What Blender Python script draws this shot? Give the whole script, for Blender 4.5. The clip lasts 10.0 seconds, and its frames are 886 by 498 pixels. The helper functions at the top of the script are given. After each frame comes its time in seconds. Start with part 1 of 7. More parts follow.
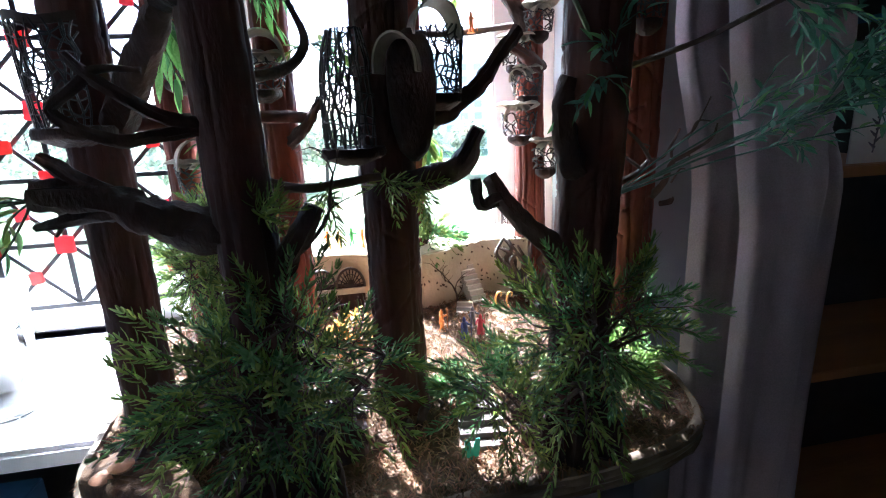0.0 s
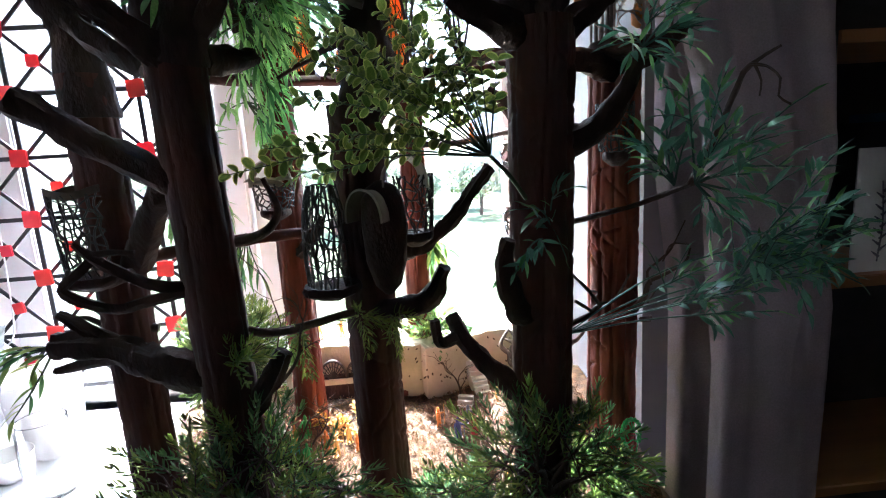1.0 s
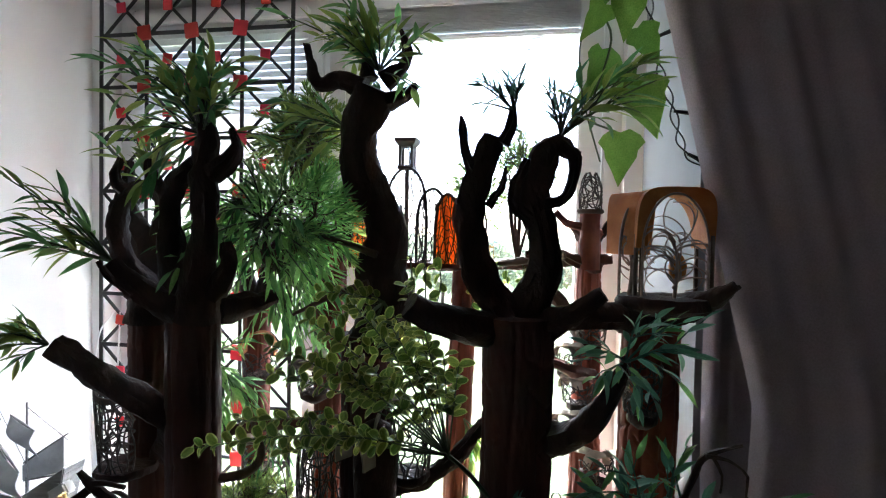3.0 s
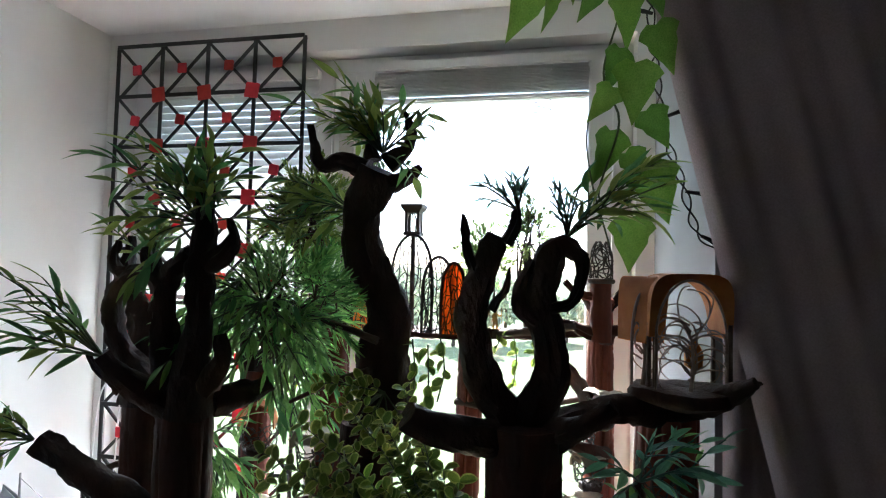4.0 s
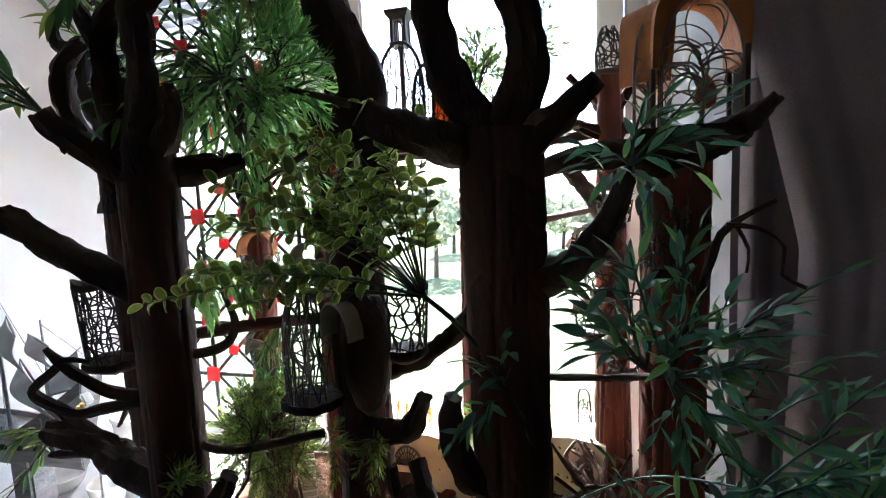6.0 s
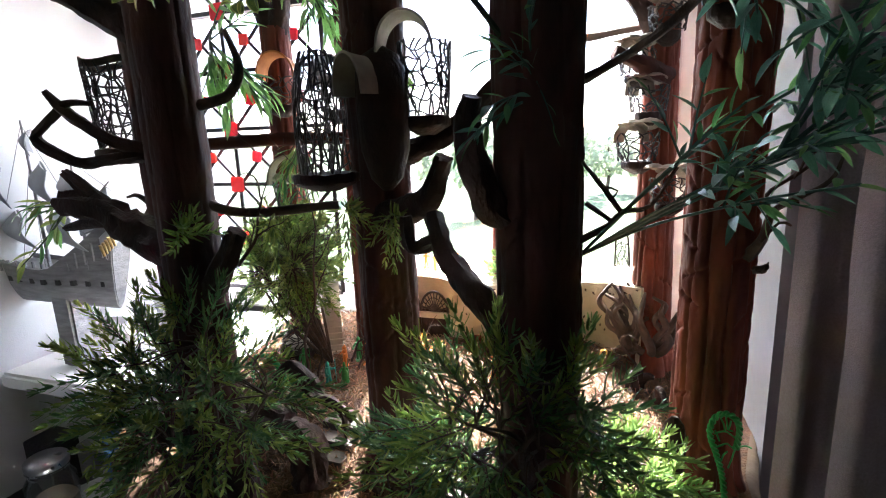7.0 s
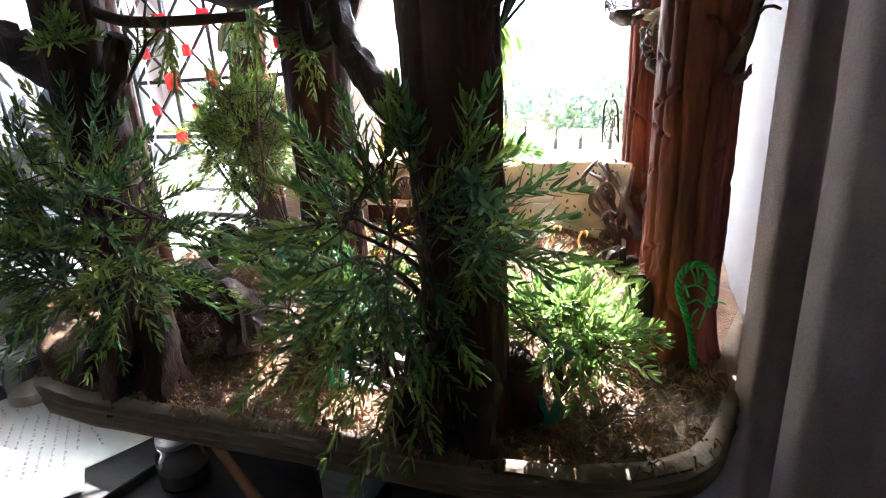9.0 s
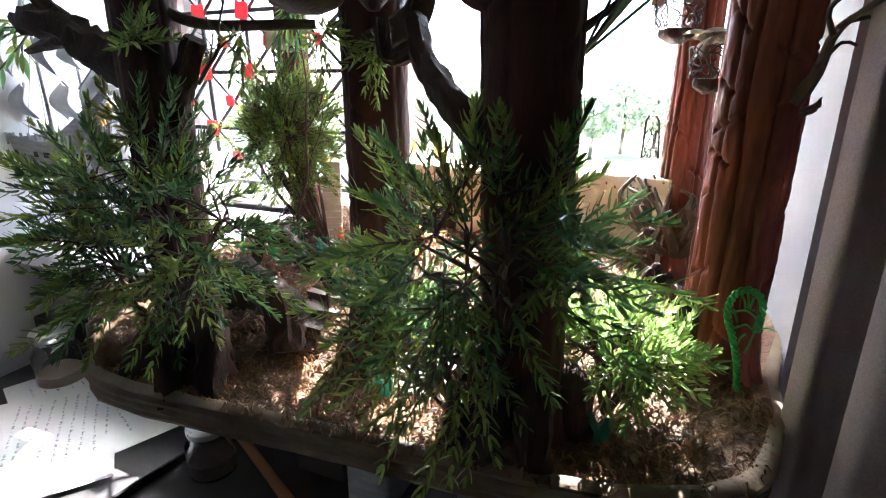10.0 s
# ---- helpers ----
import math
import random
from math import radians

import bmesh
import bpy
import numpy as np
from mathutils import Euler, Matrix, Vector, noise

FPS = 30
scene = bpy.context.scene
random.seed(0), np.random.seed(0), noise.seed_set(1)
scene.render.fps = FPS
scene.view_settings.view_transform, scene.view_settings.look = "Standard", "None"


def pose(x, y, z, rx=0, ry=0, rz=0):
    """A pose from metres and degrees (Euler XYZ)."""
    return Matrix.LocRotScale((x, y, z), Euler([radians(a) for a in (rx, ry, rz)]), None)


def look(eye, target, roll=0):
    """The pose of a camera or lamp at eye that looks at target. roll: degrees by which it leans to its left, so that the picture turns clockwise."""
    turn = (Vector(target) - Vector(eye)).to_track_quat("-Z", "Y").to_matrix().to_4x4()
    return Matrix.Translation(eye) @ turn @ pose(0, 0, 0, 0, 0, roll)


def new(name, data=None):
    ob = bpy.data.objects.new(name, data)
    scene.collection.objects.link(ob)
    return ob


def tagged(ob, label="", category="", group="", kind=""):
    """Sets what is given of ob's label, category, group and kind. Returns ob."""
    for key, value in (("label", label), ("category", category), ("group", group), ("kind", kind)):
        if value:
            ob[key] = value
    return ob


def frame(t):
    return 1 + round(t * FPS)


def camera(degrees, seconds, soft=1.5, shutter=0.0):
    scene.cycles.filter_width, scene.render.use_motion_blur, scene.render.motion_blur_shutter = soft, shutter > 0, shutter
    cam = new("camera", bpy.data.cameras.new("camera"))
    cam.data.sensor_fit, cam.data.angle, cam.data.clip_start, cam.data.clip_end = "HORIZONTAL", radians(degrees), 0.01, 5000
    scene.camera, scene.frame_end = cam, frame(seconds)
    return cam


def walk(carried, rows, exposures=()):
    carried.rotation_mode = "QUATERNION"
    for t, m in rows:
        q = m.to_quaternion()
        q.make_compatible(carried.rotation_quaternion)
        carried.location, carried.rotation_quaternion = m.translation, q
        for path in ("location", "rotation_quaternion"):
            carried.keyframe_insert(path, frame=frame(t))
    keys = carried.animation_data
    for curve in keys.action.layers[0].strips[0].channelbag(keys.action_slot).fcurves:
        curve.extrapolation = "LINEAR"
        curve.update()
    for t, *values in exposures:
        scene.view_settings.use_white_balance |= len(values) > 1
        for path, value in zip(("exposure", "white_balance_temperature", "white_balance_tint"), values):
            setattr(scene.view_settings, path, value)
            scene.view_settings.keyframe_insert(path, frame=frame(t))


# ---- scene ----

# ---- camera and walk ----
cam = camera(80.1, 10.0, 1.1)
PATH = [
    (0, (0.118, 0.452, 1.366), (0.473, 2.351, 0.849), -2.4),
    (0.5, (0.14, 0.417, 1.439), (0.505, 2.316, 0.929), -2.2),
    (1, (0.251, 0.404, 1.508), (0.387, 2.363, 1.13), -3.6),
    (1.5, (0.355, 0.414, 1.569), (0.241, 2.393, 1.304), -2.4),
    (2, (0.402, 0.437, 1.636), (0.133, 2.41, 1.441), -0.2),
    (2.5, (0.43, 0.446, 1.685), (0.098, 2.415, 1.562), 0.7),
    (3, (0.445, 0.448, 1.736), (0.09, 2.415, 1.682), 1.1),
    (4.3, (0.454, 0.489, 1.813), (0.021, 2.44, 1.903), 1.9),
    (4.5, (0.465, 0.501, 1.814), (0.012, 2.447, 1.899), 2.2),
    (5, (0.483, 0.538, 1.758), (0.023, 2.484, 1.813), 1.6),
    (5.5, (0.493, 0.543, 1.703), (0.033, 2.488, 1.624), -0.9),
    (6, (0.495, 0.547, 1.596), (-0.007, 2.468, 1.362), -2.7),
    (6.2, (0.498, 0.553, 1.54), (-0.089, 2.447, 1.278), -2.3),
    (7.3, (0.501, 0.59, 1.322), (-0.161, 2.413, 0.834), -2.7),
    (7.5, (0.506, 0.603, 1.298), (-0.178, 2.412, 0.789), -2.8),
    (8, (0.538, 0.629, 1.247), (-0.158, 2.419, 0.69), -3.0),
    (8.5, (0.575, 0.654, 1.215), (-0.138, 2.427, 0.626), -3.0),
    (9, (0.583, 0.658, 1.208), (-0.156, 2.415, 0.602), -3.0),
    (9.5, (0.562, 0.642, 1.223), (-0.192, 2.388, 0.605), -2.3),
    (10, (0.534, 0.635, 1.228), (-0.219, 2.382, 0.609), -0.3),
]
walk(cam, [(t, look(eye, target, roll)) for t, eye, target, roll in PATH],
     [(0.0, 3.36, 5150, 14), (1.0, 3.36, 5450, 16), (2.5, 3.25, 5750, 14), (4.5, 2.6, 5800, 9), (6.0, 2.85, 5800, 14), (7.3, 3.5, 5900, 16), (8.0, 3.9, 5800, 15), (10.0, 3.9, 5800, 15)])

# ---- world and sun ----
SUN_ELEV, SUN_AZ = radians(51), radians(-12)
SUN_DIR = Vector((math.sin(SUN_AZ) * math.cos(SUN_ELEV), math.cos(SUN_AZ) * math.cos(SUN_ELEV), math.sin(SUN_ELEV)))
world = bpy.data.worlds.new("sky")
scene.world = world
world.use_nodes = True
wn = world.node_tree.nodes
sky = wn.new("ShaderNodeTexSky")
sky.sky_type, sky.sun_disc = "NISHITA", False
sky.sun_elevation, sky.sun_rotation = SUN_ELEV, SUN_AZ
world.node_tree.links.new(sky.outputs[0], wn["Background"].inputs[0])
wn["Background"].inputs[1].default_value = 0.15
sun_data = bpy.data.lights.new("sun", "SUN")
sun_data.energy, sun_data.angle, sun_data.color = 5.0, radians(0.5), (1.0, 0.95, 0.87)
sun = new("sun", sun_data)
sun.matrix_world = look(SUN_DIR * 20, (0, 0, 0))


# ---- mesh building ----
class Geo:
    """Collects vertices and faces of one mesh."""

    def __init__(self):
        self.v, self.f = [], []

    def add(self, verts, faces):
        n = len(self.v)
        self.v.extend(tuple(p) for p in verts)
        self.f.extend(tuple(i + n for i in f) for f in faces)
        return self

    def box(self, lo, hi, m=None, bevel=0.0):
        bm = bmesh.new()
        bmesh.ops.create_cube(bm, size=1)
        c = [(a + b) / 2 for a, b in zip(lo, hi)]
        d = [b - a for a, b in zip(lo, hi)]
        for p in bm.verts:
            p.co = Vector([c[k] + p.co[k] * d[k] for k in range(3)])
        if bevel:
            bmesh.ops.bevel(bm, geom=bm.edges[:], offset=bevel, segments=2, affect="EDGES")
        return self.take(bm, m)

    def take(self, bm, m=None):
        bm.verts.index_update()
        vs = [(m @ p.co) if m else p.co.copy() for p in bm.verts]
        self.add(vs, [[p.index for p in f.verts] for f in bm.faces])
        bm.free()
        return self

    def tube(self, pts, radii, seg=10, step=0.01, rough=0.0, ridge=0.0, scale=60.0, flat=1.0, caps=True, seed=0.0):
        """A round limb along a smooth line through pts, with uneven bark."""
        line, rad = smooth_line(pts, radii, step)
        rings = []
        side = None
        for i, p in enumerate(line):
            d = (line[min(i + 1, len(line) - 1)] - line[max(i - 1, 0)])
            d = d.normalized() if d.length > 1e-9 else Vector((0, 0, 1))
            if side is None:
                side = d.orthogonal().normalized()
            side = (side - d * side.dot(d)).normalized()
            up = d.cross(side)
            ring = []
            for k in range(seg):
                a = 2 * math.pi * k / seg
                r = rad[i]
                ca, sa = math.cos(a), math.sin(a)
                if rough:
                    q = Vector((ca * 1.3 + seed, sa * 1.3, i * step * scale * 0.25))
                    r += rough * noise.noise(q * 2.0) + rough * 0.6 * noise.noise(q * 5.1)
                if ridge:
                    g = noise.noise(Vector((ca * 3.2 + seed, sa * 3.2, i * step * 5.0)))
                    r -= ridge * max(0.0, 1 - abs(g) * 7.0)
                    h = noise.noise(Vector((ca * 1.6 + seed + 9, sa * 1.6, i * step * 16.0)))
                    r -= ridge * 0.8 * max(0.0, 1 - abs(h) * 9.0)
                ring.append(p + (side * ca + up * sa * flat) * max(r, 0.0004))
            rings.append(ring)
        verts = [q for r in rings for q in r]
        faces = [(i * seg + k, i * seg + (k + 1) % seg, (i + 1) * seg + (k + 1) % seg, (i + 1) * seg + k)
                 for i in range(len(rings) - 1) for k in range(seg)]
        if caps:
            faces.append(tuple(range(seg - 1, -1, -1)))
            faces.append(tuple((len(rings) - 1) * seg + k for k in range(seg)))
        return self.add(verts, faces)

    def lathe(self, profile, centre, seg=24, m=None):
        """A turned form: profile of (radius, height)."""
        verts = [Vector(centre) + Vector((r * math.cos(2 * math.pi * k / seg), r * math.sin(2 * math.pi * k / seg), z))
                 for r, z in profile for k in range(seg)]
        if m:
            verts = [m @ p for p in verts]
        faces = [(i * seg + k, i * seg + (k + 1) % seg, (i + 1) * seg + (k + 1) % seg, (i + 1) * seg + k)
                 for i in range(len(profile) - 1) for k in range(seg)]
        faces += [tuple(range(seg - 1, -1, -1)), tuple((len(profile) - 1) * seg + k for k in range(seg))]
        return self.add(verts, faces)

    def slab(self, outline, z0, z1, m=None):
        """A flat plate with the given outline."""
        n = len(outline)
        verts = [(x, y, z0) for x, y in outline] + [(x, y, z1) for x, y in outline]
        if m:
            verts = [m @ Vector(p) for p in verts]
        faces = [tuple(range(n - 1, -1, -1)), tuple(range(n, 2 * n))]
        faces += [(k, (k + 1) % n, n + (k + 1) % n, n + k) for k in range(n)]
        return self.add(verts, faces)

    def shell(self, grid_pts, thick=0.0015):
        """A thin sheet with thickness from rows of points."""
        rows, cols = len(grid_pts), len(grid_pts[0])
        P = np.array([[tuple(p) for p in r] for r in grid_pts])
        du, dv = np.gradient(P, axis=0), np.gradient(P, axis=1)
        nrm = np.cross(du, dv)
        nrm /= np.maximum(np.linalg.norm(nrm, axis=2, keepdims=True), 1e-9)
        a, b = (P + nrm * thick / 2).reshape(-1, 3), (P - nrm * thick / 2).reshape(-1, 3)
        n = rows * cols
        f = []
        for i in range(rows - 1):
            for j in range(cols - 1):
                q = (i * cols + j, i * cols + j + 1, (i + 1) * cols + j + 1, (i + 1) * cols + j)
                f += [q, tuple(n + k for k in reversed(q))]
        edge = [j for j in range(cols)] + [i * cols + cols - 1 for i in range(1, rows)] \
            + [(rows - 1) * cols + j for j in range(cols - 2, -1, -1)] + [i * cols for i in range(rows - 2, 0, -1)]
        f += [(edge[k], n + edge[k], n + edge[(k + 1) % len(edge)], edge[(k + 1) % len(edge)]) for k in range(len(edge))]
        return self.add(np.vstack([a, b]).tolist(), f)

    def mesh(self, name, material, smooth=True):
        me = bpy.data.meshes.new(name)
        me.from_pydata(self.v, [], self.f)
        me.update()
        me.materials.append(material)
        me.polygons.foreach_set("use_smooth", [smooth] * len(me.polygons))
        if smooth:
            me.set_sharp_from_angle(angle=radians(50))
        return me


def smooth_line(pts, radii, step):
    pts = [Vector(p) for p in pts]
    if len(pts) == 1:
        return pts, list(radii)
    ext = [pts[0] * 2 - pts[1]] + pts + [pts[-1] * 2 - pts[-2]]
    line, rad = [], []
    for i in range(len(pts) - 1):
        a, b, c, d = ext[i:i + 4]
        n = max(2, int((c - b).length / step))
        for k in range(n + (i == len(pts) - 2)):
            t = k / n
            line.append(0.5 * ((2 * b) + (c - a) * t + (2 * a - 5 * b + 4 * c - d) * t * t + (3 * b - a - 3 * c + d) * t ** 3))
            rad.append(radii[i] * (1 - t) + radii[i + 1] * t)
    return line, rad


def thing(name, label, category, loc=(0, 0, 0), group="", kind=""):
    ob = new(name)
    ob.location = loc
    ob.empty_display_size = 0.02
    return tagged(ob, label, category, group, kind)


def part(name, geo, material, parent, label="", smooth=True):
    me = geo if isinstance(geo, bpy.types.Mesh) else geo.mesh(name, material, smooth)
    ob = new(name, me)
    ob.parent = parent
    if parent and parent.type == "EMPTY":
        ob.matrix_parent_inverse = Matrix.Translation(-parent.location)
    return tagged(ob, label)


def single(name, geo, material, label, category, kind="", smooth=True, group=""):
    return tagged(new(name, geo.mesh(name, material, smooth)), label, category, group, kind)


# ---- materials ----
def material(name, c1, c2, scale=30.0, rough=0.6, bump=0.2, bump_scale=150.0, stretch=(1, 1, 1), coarse=4.0,
             translucent=0.0, metallic=0.0, vary=0.0, island=0.0, spec=0.5, rough_var=0.12, detail=6.0):
    m = bpy.data.materials.new(name)
    m.use_nodes = True
    nt = m.node_tree
    n, l = nt.nodes, nt.links
    b = n["Principled BSDF"]
    co = n.new("ShaderNodeTexCoord")
    mp = n.new("ShaderNodeMapping")
    mp.inputs["Scale"].default_value = stretch
    l.new(co.outputs["Object"], mp.inputs[0])
    fine = n.new("ShaderNodeTexNoise")
    fine.inputs["Scale"].default_value, fine.inputs["Detail"].default_value = scale, detail
    wide = n.new("ShaderNodeTexNoise")
    wide.inputs["Scale"].default_value, wide.inputs["Detail"].default_value = coarse, 3
    l.new(mp.outputs[0], fine.inputs[0])
    l.new(mp.outputs[0], wide.inputs[0])
    s = n.new("ShaderNodeMath")
    s.operation = "MULTIPLY_ADD"
    s.inputs[1].default_value = 0.6
    l.new(fine.outputs[0], s.inputs[0])
    s2 = n.new("ShaderNodeMath")
    s2.operation = "MULTIPLY"
    s2.inputs[1].default_value = 0.4
    l.new(wide.outputs[0], s2.inputs[0])
    l.new(s2.outputs[0], s.inputs[2])
    ramp = n.new("ShaderNodeValToRGB")
    ramp.color_ramp.elements[0].position, ramp.color_ramp.elements[1].position = 0.36, 0.64
    ramp.color_ramp.elements[0].color, ramp.color_ramp.elements[1].color = (*c1, 1), (*c2, 1)
    l.new(s.outputs[0], ramp.inputs[0])
    colour = ramp.outputs[0]
    if vary or island:
        hsv = n.new("ShaderNodeHueSaturation")
        if vary:
            src = n.new("ShaderNodeObjectInfo").outputs["Random"]
        else:
            src = n.new("ShaderNodeNewGeometry").outputs["Random Per Island"]
        amt = vary or island
        r = n.new("ShaderNodeMapRange")
        r.inputs["To Min"].default_value, r.inputs["To Max"].default_value = 1 - amt, 1 + amt
        l.new(src, r.inputs[0])
        l.new(r.outputs[0], hsv.inputs["Value"])
        r2 = n.new("ShaderNodeMapRange")
        r2.inputs["To Min"].default_value, r2.inputs["To Max"].default_value = 0.5 + amt * 0.06, 0.5 - amt * 0.06
        l.new(src, r2.inputs[0])
        l.new(r2.outputs[0], hsv.inputs["Hue"])
        l.new(colour, hsv.inputs["Color"])
        colour = hsv.outputs[0]
    l.new(colour, b.inputs["Base Color"])
    b.inputs["Metallic"].default_value = metallic
    b.inputs["Specular IOR Level"].default_value = spec
    rr = n.new("ShaderNodeMapRange")
    rr.inputs["To Min"].default_value, rr.inputs["To Max"].default_value = rough - rough_var, min(1, rough + rough_var)
    l.new(fine.outputs[0], rr.inputs[0])
    l.new(rr.outputs[0], b.inputs["Roughness"])
    if bump:
        bt = n.new("ShaderNodeTexNoise")
        bt.inputs["Scale"].default_value, bt.inputs["Detail"].default_value = bump_scale, 4
        l.new(mp.outputs[0], bt.inputs[0])
        bp = n.new("ShaderNodeBump")
        bp.inputs["Strength"].default_value, bp.inputs["Distance"].default_value = bump, 0.004
        l.new(bt.outputs[0], bp.inputs["Height"])
        l.new(bp.outputs[0], b.inputs["Normal"])
    if translucent:
        tr = n.new("ShaderNodeBsdfTranslucent")
        l.new(colour, tr.inputs[0])
        mx = n.new("ShaderNodeMixShader")
        mx.inputs[0].default_value = translucent
        l.new(b.outputs[0], mx.inputs[1])
        l.new(tr.outputs[0], mx.inputs[2])
        l.new(mx.outputs[0], n["Material Output"].inputs[0])
    return m


BARK = material("bark", (0.028, 0.011, 0.008), (0.095, 0.03, 0.02), 35, 0.62, 0.5, 120, (1, 1, 0.3), 9, spec=0.3)
BARK_RED = material("bark_red", (0.08, 0.02, 0.013), (0.27, 0.068, 0.038), 30, 0.6, 0.5, 110, (1, 1, 0.3), 9, spec=0.3)
BARK_DARK = material("bark_dark", (0.017, 0.0085, 0.0065), (0.056, 0.028, 0.021), 60, 0.65, 0.7, 160, (1, 1, 0.5), 14, spec=0.3)
TWIG = material("twig", (0.035, 0.02, 0.013), (0.1, 0.06, 0.04), 90, 0.6, 0.5, 250)
MOSS = material("moss", (0.036, 0.018, 0.0085), (0.165, 0.092, 0.042), 55, 0.9, 0.8, 260, coarse=9)
FIBRE = material("fibre", (0.085, 0.047, 0.02), (0.32, 0.19, 0.088), 25, 0.85, 0.2, 200, island=0.5)
FOAM = material("base_edge", (0.095, 0.067, 0.041), (0.2, 0.15, 0.096), 20, 0.75, 0.5, 90, coarse=6)
LEAF_NEEDLE = material("needle_leaf", (0.125, 0.21, 0.034), (0.245, 0.33, 0.07), 12, 0.42, 0.0, translucent=0.45, island=0.45)
LEAF_BLUE = material("juniper_leaf", (0.06, 0.155, 0.045), (0.13, 0.25, 0.085), 12, 0.42, 0.0, translucent=0.4, island=0.45)
# Pale leaf green; also lightens the low front bush to look sunlit.
LEAF_LIGHT = material("light_leaf", (0.15, 0.26, 0.055), (0.26, 0.37, 0.11), 12, 0.42, 0.0, translucent=0.5, island=0.4)
LEAF_BAMBOO = material("bamboo_leaf", (0.08, 0.24, 0.07), (0.18, 0.37, 0.13), 60, 0.38, 0.15, 300, (3, 0.3, 1), translucent=0.5, vary=0.4)
LEAF_BAMBOO_Y = material("bamboo_leaf_pale", (0.16, 0.25, 0.05), (0.3, 0.39, 0.1), 60, 0.38, 0.15, 300, (3, 0.3, 1), translucent=0.5, vary=0.35)
LEAF_FERN = material("fern_leaf", (0.16, 0.42, 0.09), (0.36, 0.62, 0.22), 12, 0.4, 0.0, translucent=0.6, island=0.45)
LEAF_TEAL = material("teal_leaf", (0.065, 0.2, 0.12), (0.14, 0.33, 0.23), 60, 0.38, 0.15, 300, (3, 0.3, 1), translucent=0.3, vary=0.35)
LEAF_BOX = material("boxwood_leaf", (0.06, 0.13, 0.018), (0.21, 0.28, 0.05), 90, 0.35, 0.1, 300, translucent=0.5, vary=0.4)
LEAF_IVY = material("ivy_leaf", (0.09, 0.2, 0.025), (0.18, 0.32, 0.06), 40, 0.4, 0.3, 90, translucent=0.4, vary=0.2)
# White wall paint greyed down to stand in for shade on the pier.
PIER_SHADED = material("pier_shaded", (0.22, 0.23, 0.245), (0.28, 0.29, 0.305), 3, 0.85, 0.15, 300, coarse=1.5)
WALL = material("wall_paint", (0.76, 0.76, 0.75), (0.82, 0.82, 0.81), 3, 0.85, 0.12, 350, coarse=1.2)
CEIL = material("ceiling_paint", (0.8, 0.8, 0.8), (0.85, 0.85, 0.85), 3, 0.9, 0.1, 300, coarse=1.0)
FRAME = material("window_plastic", (0.72, 0.72, 0.72), (0.8, 0.8, 0.8), 8, 0.35, 0.05, 80)
SILL = material("sill_plastic", (0.74, 0.74, 0.74), (0.82, 0.82, 0.82), 6, 0.4, 0.05, 60)
SLAT = material("blind_slat", (0.7, 0.7, 0.7), (0.78, 0.78, 0.78), 8, 0.5, 0.05, 60, translucent=0.45)
CURTAIN = material("curtain_cloth", (0.3, 0.24, 0.254), (0.4, 0.322, 0.34), 400, 0.9, 0.3, 900, coarse=3)
# Toned below the wall paint to cut bounced light from walls out of view.
BOUNCE_BEIGE = material("bounce_beige", (0.58, 0.55, 0.51), (0.66, 0.63, 0.59), 3, 0.9, 0.1, 300, coarse=1.0)
BLACK = material("black_strip", (0.012, 0.012, 0.014), (0.03, 0.03, 0.032), 30, 0.5, 0.2, 200)
RED = material("red_plastic", (0.55, 0.02, 0.025), (0.7, 0.05, 0.05), 30, 0.4, 0.1, 200, translucent=0.35, vary=0.15)
WIRE = material("wire", (0.015, 0.012, 0.012), (0.05, 0.04, 0.035), 60, 0.45, 0.3, 300)
FLOOR = material("floor_wood", (0.16, 0.11, 0.07), (0.26, 0.19, 0.13), 10, 0.5, 0.2, 80, (0.2, 1, 1))
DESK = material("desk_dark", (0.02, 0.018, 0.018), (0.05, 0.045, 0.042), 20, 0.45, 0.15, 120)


# ---- room ----
LEFT, RIGHT, BACK, FRONT, TOP = -0.905, 2.3, -1.6, 1.85, 2.51
W_L, W_R, W_B, W_T = -0.86, 0.656, 0.845, 2.42   # window opening

floor = single("floor", Geo().box((LEFT - 0.1, BACK - 0.1, -0.1), (RIGHT + 0.1, FRONT + 0.3, 0.0)), FLOOR, "brown wooden floor in the dim room", "floor", "structure", False)
ceiling = single("ceiling", Geo().box((LEFT - 0.1, BACK - 0.1, TOP), (RIGHT + 0.1, FRONT + 0.3, TOP + 0.1)), CEIL, "plain white painted ceiling", "ceiling", "structure", False)
single("wall_west", Geo().box((LEFT - 0.12, BACK - 0.1, 0), (LEFT, FRONT + 0.3, TOP)), WALL, "plain white painted side wall", "wall", "structure", False)
single("wall_east", Geo().box((RIGHT, BACK - 0.1, 0), (RIGHT + 0.12, FRONT + 0.3, TOP)), BOUNCE_BEIGE, "plain beige wall out of view, toned to cut bounced light", "wall", "structure", False)
single("wall_south", Geo().box((LEFT, BACK - 0.12, 0), (RIGHT, BACK, TOP)), BOUNCE_BEIGE, "plain beige wall behind, out of view, toned to cut bounced light", "wall", "structure", False)
g = Geo()
g.box((LEFT, FRONT, 0), (W_L, FRONT + 0.3, TOP))
g.box((W_R, FRONT, 0), (RIGHT, FRONT + 0.3, TOP))
g.box((W_L, FRONT, 0), (W_R, FRONT + 0.3, W_B))
g.box((W_L, FRONT, W_T), (W_R, FRONT + 0.3, TOP))
single("wall_north", g, WALL, "white wall with a wide window opening", "wall", "structure", False)

